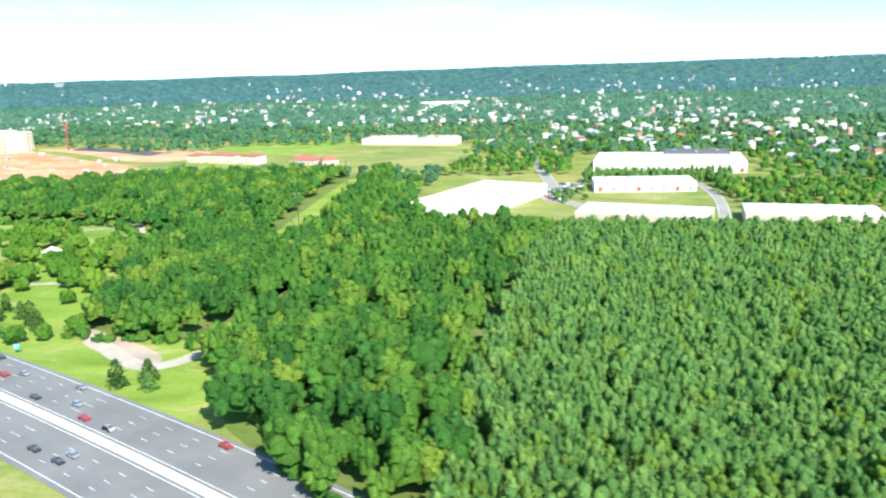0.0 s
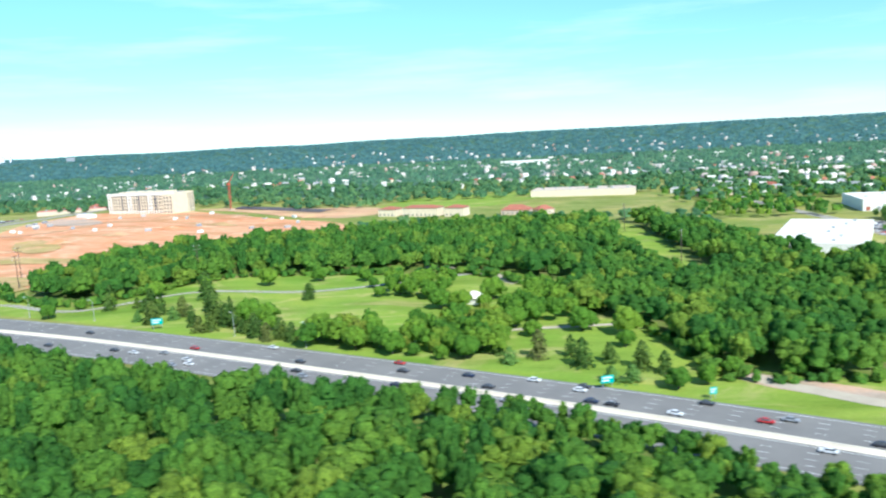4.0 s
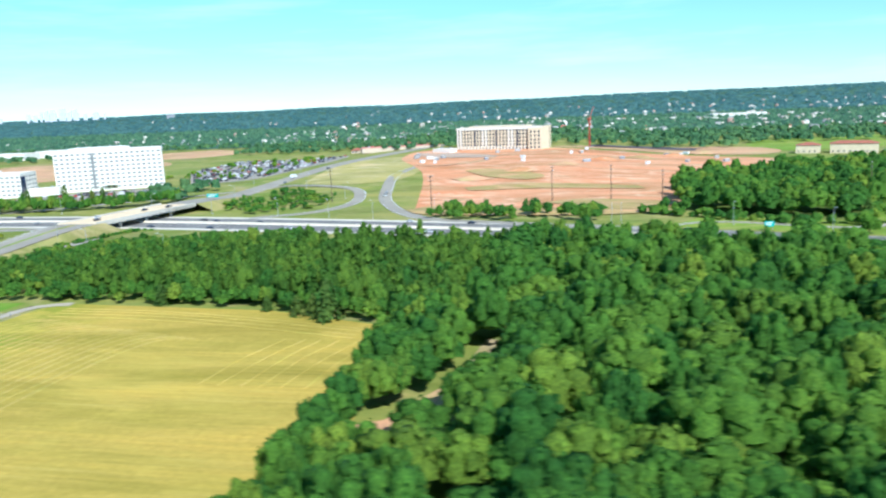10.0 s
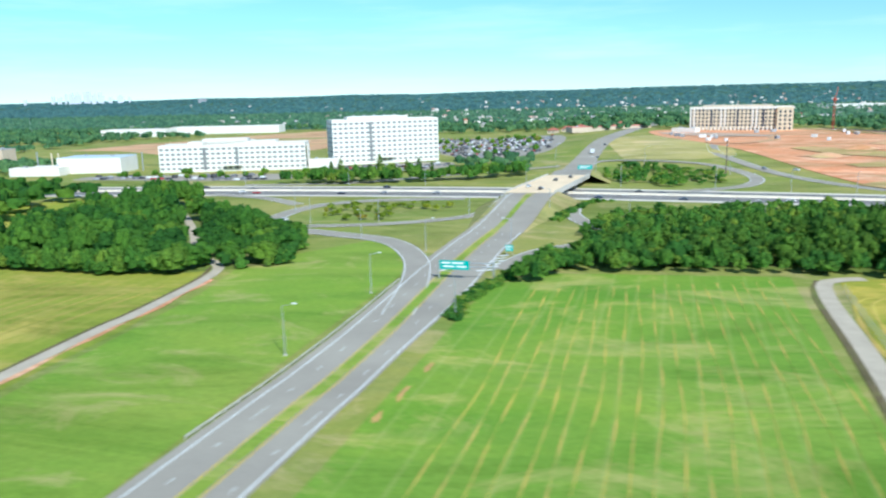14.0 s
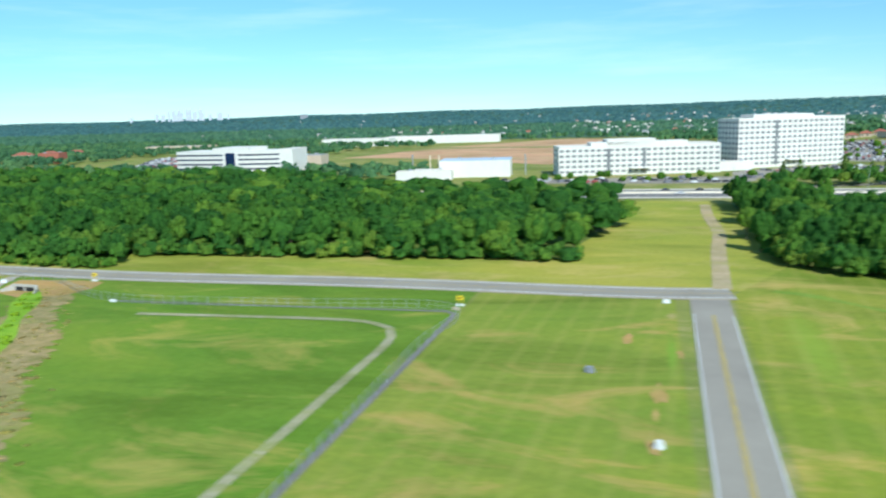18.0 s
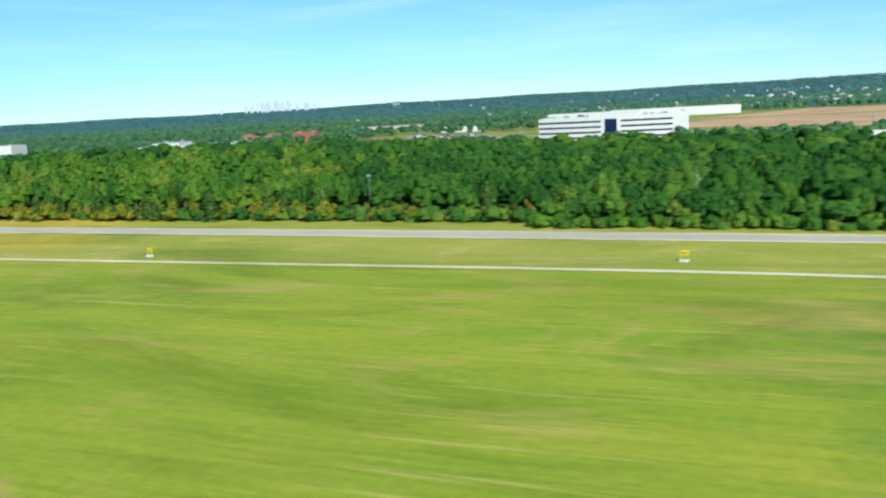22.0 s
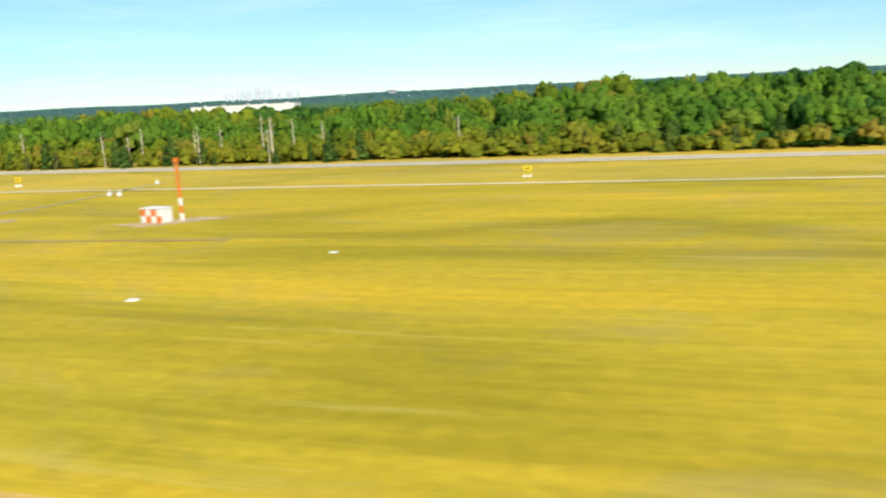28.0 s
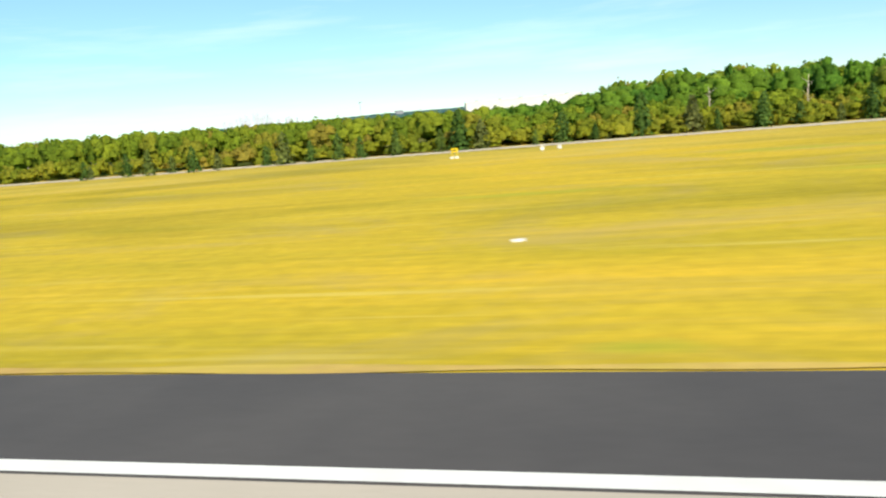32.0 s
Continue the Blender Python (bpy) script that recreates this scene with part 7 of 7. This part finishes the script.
for x, y, w, d, h, mt, lab in ((-1277, 99, 3.0, 1.6, 1.0, M_BLUEROOF, "stack of pale blue crates in grass"), (-1272, 98, 2.6, 1.2, 0.35, M_TAN, "pale timber stack in grass"), (-1274.2, 93, 3.6, 1.4, 0.35, M_TAN, "long timber stack in grass"), (-1295, 104, 1.1, 0.9, 0.9, M_ORANGE, "orange barrel box in grass"), (-1276, 95.4, 2.4, 0.6, 0.3, M_CREAM, "thin pale plank stack in grass"), (-1279, 99.5, 1.2, 1.0, 0.6, M_WHITEM, "white crate beside blue crates"), (-1134, 137, 1.6, 1.1, 1.0, M_GREYM, "dark grey box in the field"), (-1122, 107, 1.2, 1.0, 1.1, M_WHITEM, "white utility box on bare earth"), (-1120, 190, 1.6, 0.8, 0.9, M_WHITEM, "white barrier block at a junction"), (-1314, 186, 2.0, 0.8, 0.9, M_WHITEM, "white barrier block beside a lane"), (-1262, 170, 2.0, 0.7, 0.6, M_WHITEM, "white block at a fence corner"), (-1169, 176, 1.8, 0.7, 0.6, M_TAN, "pale block at a fence corner")):
    o = tagged(new("yard_item"), lab, "yard item")
    for k in range(3):
        boxed("layer", (-w / 2, w / 2 - 0.15 * k, -d / 2 + 0.1 * k, d / 2, k * h / 3, (k + 1) * h / 3), mt, o, bevel=0.02)
    o.matrix_world = pose(x, y, 0.12, 0, 0, RNG.uniform(-25, 25))
for x, y, w, h, mt in ((-1337, 147, 3.4, 2.4, M_CREAM), (-1332.5, 145, 2.6, 2.8, M_WHITEM), (-1328, 147, 1.6, 1.4, M_GREYM), (-1322, 145, 2.0, 1.0, M_WHITEM)):
    o = tagged(new("equipment_cabinet"), "pale equipment cabinet on a gravel pad", "cabinet")
    boxed("body", (-w / 2, w / 2, -1, 1, 0, h), mt, o, bevel=0.05)
    boxed("roof", (-w / 2 - 0.15, w / 2 + 0.15, -1.15, 1.15, h, h + 0.14), M_WHITEM, o)
    boxed("door", (-0.4, 0.5, -1.04, -0.98, 0.1, h * 0.8), M_GREYM, o)
    o.matrix_world = pose(x, y, 0.1, 0, 0, -5)


def fence(pts, label):
    top = tagged(new("chain_fence"), label, "fence")
    c = spline(pts, 3.0)
    bm = bmesh.new()
    box(bm, -0.05, 0.05, -0.05, 0.05, 0, 2.3)
    post = bpy.data.meshes.new("post")
    bm.to_mesh(post)
    bm.free()
    post.materials.append(M_STEEL)
    for q in c:
        o = new("post", post)
        o.parent, o.location = top, (q[0], q[1], 0)
    for z in (0.15, 1.2, 2.25):
        bm = bmesh.new()
        for a, b in zip(c, c[1:]):
            tube(bm, (*a, z), (*b, z), 0.035, 0.035, 4)
        part("rail", bm, M_STEEL, top)


fence([(-1318, 186), (-1300, 190), (-1264, 171), (-1215, 172), (-1170, 174), (-1169, 140), (-1168, 60)], "thin grey chain-link fence in grass")
fence([(-806.5, 60), (-803, 110), (-797, 165), (-790, 222)], "thin field fence beside a gravel track")

# ---- building site and distance ----
M_CRANE = plain_mat("red crane paint", (0.45, 0.09, 0.05), (0.36, 0.08, 0.05), 0.5, 0.6)
cr = tagged(new("tower_crane"), "red lattice crane on the building site", "crane")
for sx in (-0.8, 0.8):
    for sy in (-0.8, 0.8):
        boxed("leg", (sx - 0.16, sx + 0.16, sy - 0.16, sy + 0.16, 0, 34), M_CRANE, cr)
for k in range(14):
    bm = bmesh.new()
    tube(bm, (-0.8, -0.8, k * 2.4), (0.8, -0.8, k * 2.4 + 2.4), 0.1, 0.1, 4)
    tube(bm, (-0.8, 0.8, k * 2.4 + 2.4), (0.8, 0.8, k * 2.4), 0.1, 0.1, 4)
    part("brace", bm, M_CRANE, cr)
bm = bmesh.new()
tube(bm, (0, 0, 33), (9, 0, 46), 0.5, 0.3, 5)
part("jib", bm, M_CRANE, cr)
boxed("cab", (-2.5, 1.5, -1.4, 1.4, 31, 33.6), M_CRANE, cr, bevel=0.1)
boxed("footing", (-3, 3, -3, 3, -1, 0.6), M_CONCRETE, cr)
cr.matrix_world = pose(-600, 905, grounded(-600, 905), 0, 0, 60)
road("dark_stockpile", [(-600, 925), (-540, 930), (-480, 915)], 16.0, plain_mat("dark stockpiled soil", (0.13, 0.11, 0.11), (0.09, 0.08, 0.08), 0.1), "dark stockpiled soil behind the site", 0.9, 6.0, category="ground")
road("site_haul_road", [(-760, 700), (-735, 690), (-700, 720), (-690, 780), (-640, 830), (-560, 860)], 5.0, M_DIRT2, "pale haul road across red earth", 0.45, 5.0, category="road")
for k in range(26):
    x, y = (RNG.uniform(-790, -735), RNG.uniform(690, 800)) if k < 9 else (RNG.uniform(-700, -450), RNG.uniform(700, 860))
    o = tagged(new("site_container"), "pale container or machine on the building site", "container", "site containers")
    w = RNG.uniform(3, 7)
    boxed("body", (-w / 2, w / 2, -1.3, 1.3, 0, 2.6), (M_WHITEM, M_STEEL, M_GREYM, M_WHITEM, M_STEEL)[k % 5], o, bevel=0.08)
    boxed("roof", (-w / 2 - 0.05, w / 2 + 0.05, -1.35, 1.35, 2.6, 2.72), M_PALEROOF, o)
    o.matrix_world = pose(x, y, grounded(x, y, 0.4), 0, 0, RNG.uniform(-90, 90))
for k in range(7):
    mx, my = (-690 + 35 * k, 600 + 42 * k)
    pts = [(mx + 18 * math.cos(a) * (1 + 0.3 * math.sin(3 * a + k)), my + 9 * math.sin(a)) for a in np.arange(0, 6.2, 0.7)]
    tagged(sheet("earth_heap", pts, M_DIRT if k % 2 else M_DIRT2, 0.35, 3.0, lambda x, y, cx=mx, cy=my: height(x, y) + 3.2 * np.exp(-(((x - cx) / 11) ** 2 + ((y - cy) / 5.5) ** 2))), "heap of red earth on the site", "earth heap", kind="structure")

# haze over the far town is put into this pale blue-grey
M_CITY = plain_mat("haze-paled tower facade", (0.62, 0.64, 0.68), (0.52, 0.55, 0.6), 0.02, 0.7)
for k in range(24):
    a = RNG.normal(0, 190)
    x, y = -4870 + a * 0.83, 5610 + a * 0.56
    h = RNG.uniform(20, 70) * math.exp(-(a / 260) ** 2)
    o = tagged(new("far_tower"), "hazy pale tower of a distant town", "tower block", "distant town")
    w = RNG.uniform(16, 34)
    boxed("wall", (-w / 2, w / 2, -12, 12, -40, 48 + h), M_CITY, o)
    boxed("roof", (-w / 4, w / 4, -6, 6, 48 + h, 52 + h), M_CITY, o)
    o.matrix_world = pose(x, y, grounded(x, y), 0, 0, 33)
o = tagged(new("far_block"), "dark slab block on the horizon", "tower block")
boxed("wall", (-27, 27, -10, 10, -30, 30), M_GREYM, o)
boxed("roof", (-29, 29, -11, 11, 30, 33), M_GREYM, o)
o.matrix_world = pose(-3494, 4942, grounded(-3494, 4942), 0, 0, 35)
for x, y, h, mt in ((-1298, 548, 17, M_STEEL), (-1284, 547, 16, M_CREAM), (-1277, 546, 16, M_CREAM), (-1216, 566, 15, M_STEEL), (-1815, 1182, 45, M_STEEL), (-2205, 423, 22, M_STEEL), (-2060, 330, 20, M_STEEL), (-1500, 236, 15, M_STEEL)):
    o = tagged(new("stack"), "slender steel stack or mast", "mast")
    bm = bmesh.new()
    tube(bm, (0, 0, -1), (0, 0, h), 0.55 if h < 18 and y > 500 else 0.14, 0.45 if h < 18 and y > 500 else 0.08, 10)
    part("shaft", bm, mt, o)
    boxed("collar", (-0.5, 0.5, -0.5, 0.5, h - 0.6, h), mt, o)
    o.matrix_world = pose(x, y, grounded(x, y))
# flat ridge strip; distance haze is put into its blue colour
haze, hn, hl, hb = material("haze-blue distance", 1.0, 0.0, 0.0)
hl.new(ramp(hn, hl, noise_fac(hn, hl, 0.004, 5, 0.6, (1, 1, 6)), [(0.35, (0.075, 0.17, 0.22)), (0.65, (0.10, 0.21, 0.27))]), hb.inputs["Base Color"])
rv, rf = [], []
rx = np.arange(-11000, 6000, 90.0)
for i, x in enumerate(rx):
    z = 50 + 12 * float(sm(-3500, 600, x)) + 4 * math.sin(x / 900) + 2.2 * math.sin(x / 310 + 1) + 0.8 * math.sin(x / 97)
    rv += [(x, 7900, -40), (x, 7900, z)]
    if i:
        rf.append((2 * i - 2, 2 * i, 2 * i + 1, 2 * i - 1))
tagged(new("backdrop", mesh_of("backdrop", rv, rf, haze)), "wooded ridge backdrop with distance haze painted in", "ridge", kind="structure")

# ---- vehicles ----
def car(kind, colour, rough=0.35):
    top = tagged(new("truck" if kind == "truck" else "car"), "white box truck on the road" if kind == "truck" else "small passenger car on the road", "truck" if kind == "truck" else "car", "vehicles on the road")
    m = plain_mat("car paint", colour, tuple(c * 0.9 for c in colour), 0.5, rough, 0.0, 0.5)
    if kind == "truck":
        boxed("cargo_box", (-4.2, 2.0, -1.25, 1.25, 0.9, 3.7), m, top, bevel=0.05)
        boxed("cab", (2.15, 4.2, -1.15, 1.15, 0.5, 2.7), m, top, bevel=0.15)
        boxed("windscreen", (4.0, 4.24, -1.0, 1.0, 1.6, 2.5), M_GLASS, top)
        ax = (-3.0, 3.1)
    else:
        bm = bmesh.new()
        box(bm, -2.3, 2.3, -0.9, 0.9, 0.35, 0.95, 0.12)
        part("body", bm, m, top)
        bm = bmesh.new()
        for v in box(bm, -1.5, 1.0, -0.8, 0.8, 0.95, 1.45):
            if v.co.z > 1.2:
                v.co.x, v.co.y = v.co.x * 0.72, v.co.y * 0.85
        part("glasshouse", bm, M_GLASS, top)
        boxed("roof", (-1.05, 0.7, -0.66, 0.66, 1.45, 1.5), m, top)
        ax = (-1.4, 1.45)
    r = 0.5 if kind == "truck" else 0.34
    for x in ax:
        for sy in (-1, 1):
            bm = bmesh.new()
            tube(bm, (x, sy * 0.72, r), (x, sy * 0.95, r), r, r, 12)
            part("wheel", bm, M_BLACK, top)
    return top


CARS = [car("car", c) for c in ((0.75, 0.75, 0.75), (0.05, 0.05, 0.06), (0.45, 0.03, 0.03), (0.3, 0.31, 0.33), (0.02, 0.03, 0.07))] + [car("truck", (0.8, 0.8, 0.8))]
used = set()
hc = spline(HWY, 6.0)
hd = np.gradient(hc, axis=0)
hd /= np.linalg.norm(hd, axis=1)[:, None]


def park(i, x, y, z, a):
    m = pose(x, y, z, 0, 0, a)
    if i not in used:
        used.add(i)
        CARS[i].matrix_world = m
    else:
        copy_thing(CARS[i], m)


for k in range(130):
    j = int(RNG.uniform(18, len(hc) - 120)) if k < 84 else int(RNG.uniform(30, 150))
    lane = RNG.choice([5, 9.3, 13.4, 17.3])
    side = 1 if RNG.uniform() < 0.5 else -1
    q = hc[j] + np.array([-hd[j, 1], hd[j, 0]]) * lane * side
    park(int(RNG.choice(6, p=[0.25, 0.3, 0.12, 0.16, 0.16, 0.01])), q[0], q[1], 0.16, math.degrees(math.atan2(hd[j, 1], hd[j, 0])) + (0 if side > 0 else 180))
for x, y, a, i in ((-908, 60, 95, 0), (-884, 400, 80, 1), (-878, 440, 80, 1), (-891, 410, 80, 0), (-870, 455, 80, 1), (-994, 322, 60, 0), (-735, 500, -60, 0), (-745, 540, -80, 3), (-857, 640, 82, 5), (-846, 700, 82, 1), (-853, 610, 82, 3)):
    park(i, x, y, float(ave_h(x, y)) + 0.3, a)


def car_park(poly, rows_turn, label):
    """Ranks of small parked cars, far off, as one mass, on its asphalt."""
    tagged(sheet("car_park", poly, M_ASPHALT, 0.12, 14), "grey asphalt car park", "car park", kind="structure")
    x, y = sow(poly, 5.2, RNG, jitter=0.12, keep=0.32)
    v0 = np.array([(sx, sy, z) for z, k in ((0.3, 1.0), (0.95, 1.0), (1.45, 0.6)) for sx, sy in ((-2.2 * k, -0.85), (2.2 * k, -0.85), (2.2 * k, 0.85), (-2.2 * k, 0.85))])
    f0 = []
    for r in (0, 4):
        for s in range(4):
            t = (s + 1) % 4
            f0 += [(r + s, r + t, r + 4 + t), (r + s, r + 4 + t, r + 4 + s)]
    f0 = np.array(f0 + [(8, 9, 10), (8, 10, 11)])
    z = height(x, y) + 0.1
    a = math.radians(rows_turn)
    rv_ = np.column_stack([v0[:, 0] * math.cos(a) - v0[:, 1] * math.sin(a), v0[:, 0] * math.sin(a) + v0[:, 1] * math.cos(a), v0[:, 2]])
    vs = np.concatenate([rv_ + np.array([x[i], y[i], z[i]]) for i in range(len(x))])
    fs = np.concatenate([f0 + 12 * i for i in range(len(x))])
    tagged(new("parked_cars", raw_mesh("parked_cars", vs, fs, M_LOTCARS)), label, "cars", kind="stuff")


M_LOTCARS, ln, ll, lb = material("mixed car paints", 0.55, 0.0, 0.5)
lge = ln.new("ShaderNodeNewGeometry")
lr = ramp(ln, ll, lge.outputs["Random Per Island"], [(0.0, (0.03, 0.03, 0.035)), (0.4, (0.15, 0.15, 0.16)), (0.62, (0.6, 0.6, 0.58)), (0.78, (0.3, 0.3, 0.31)), (0.93, (0.3, 0.04, 0.03))])
lr.node.color_ramp.interpolation = "CONSTANT"
ll.new(lr, lb.inputs["Base Color"])
car_park([(-1049, 940), (-900, 930), (-895, 690), (-955, 655), (-985, 690), (-1040, 800)], 80, "ranks of parked cars beyond an office")
car_park([(-1230, 496), (-1080, 494), (-1075, 536), (-1190, 524), (-1230, 520)], 10, "ranks of parked cars before an office")
car_park([(-1070, 520), (-985, 560), (-965, 600), (-985, 625), (-1065, 580)], 30, "parked cars round an office tower")
car_park([(-1640, 665), (-1745, 870), (-1640, 820), (-1545, 640)], 70, "ranks of parked cars beyond a wood")
car_park([(40, 560), (62, 640), (40, 650), (26, 575)], 20, "parked cars beside a warehouse")

# ---- scale of the model ----
# The aircraft's true pace is beyond what the camera may do, so the whole place is set down at a reduced scale.
SCALE = Matrix.Scale(0.59, 4)
bpy.context.view_layer.update()
for ob in list(scene.objects):
    if ob.parent is None and ob.type in {"MESH", "EMPTY"}:
        ob.matrix_world = SCALE @ ob.matrix_world
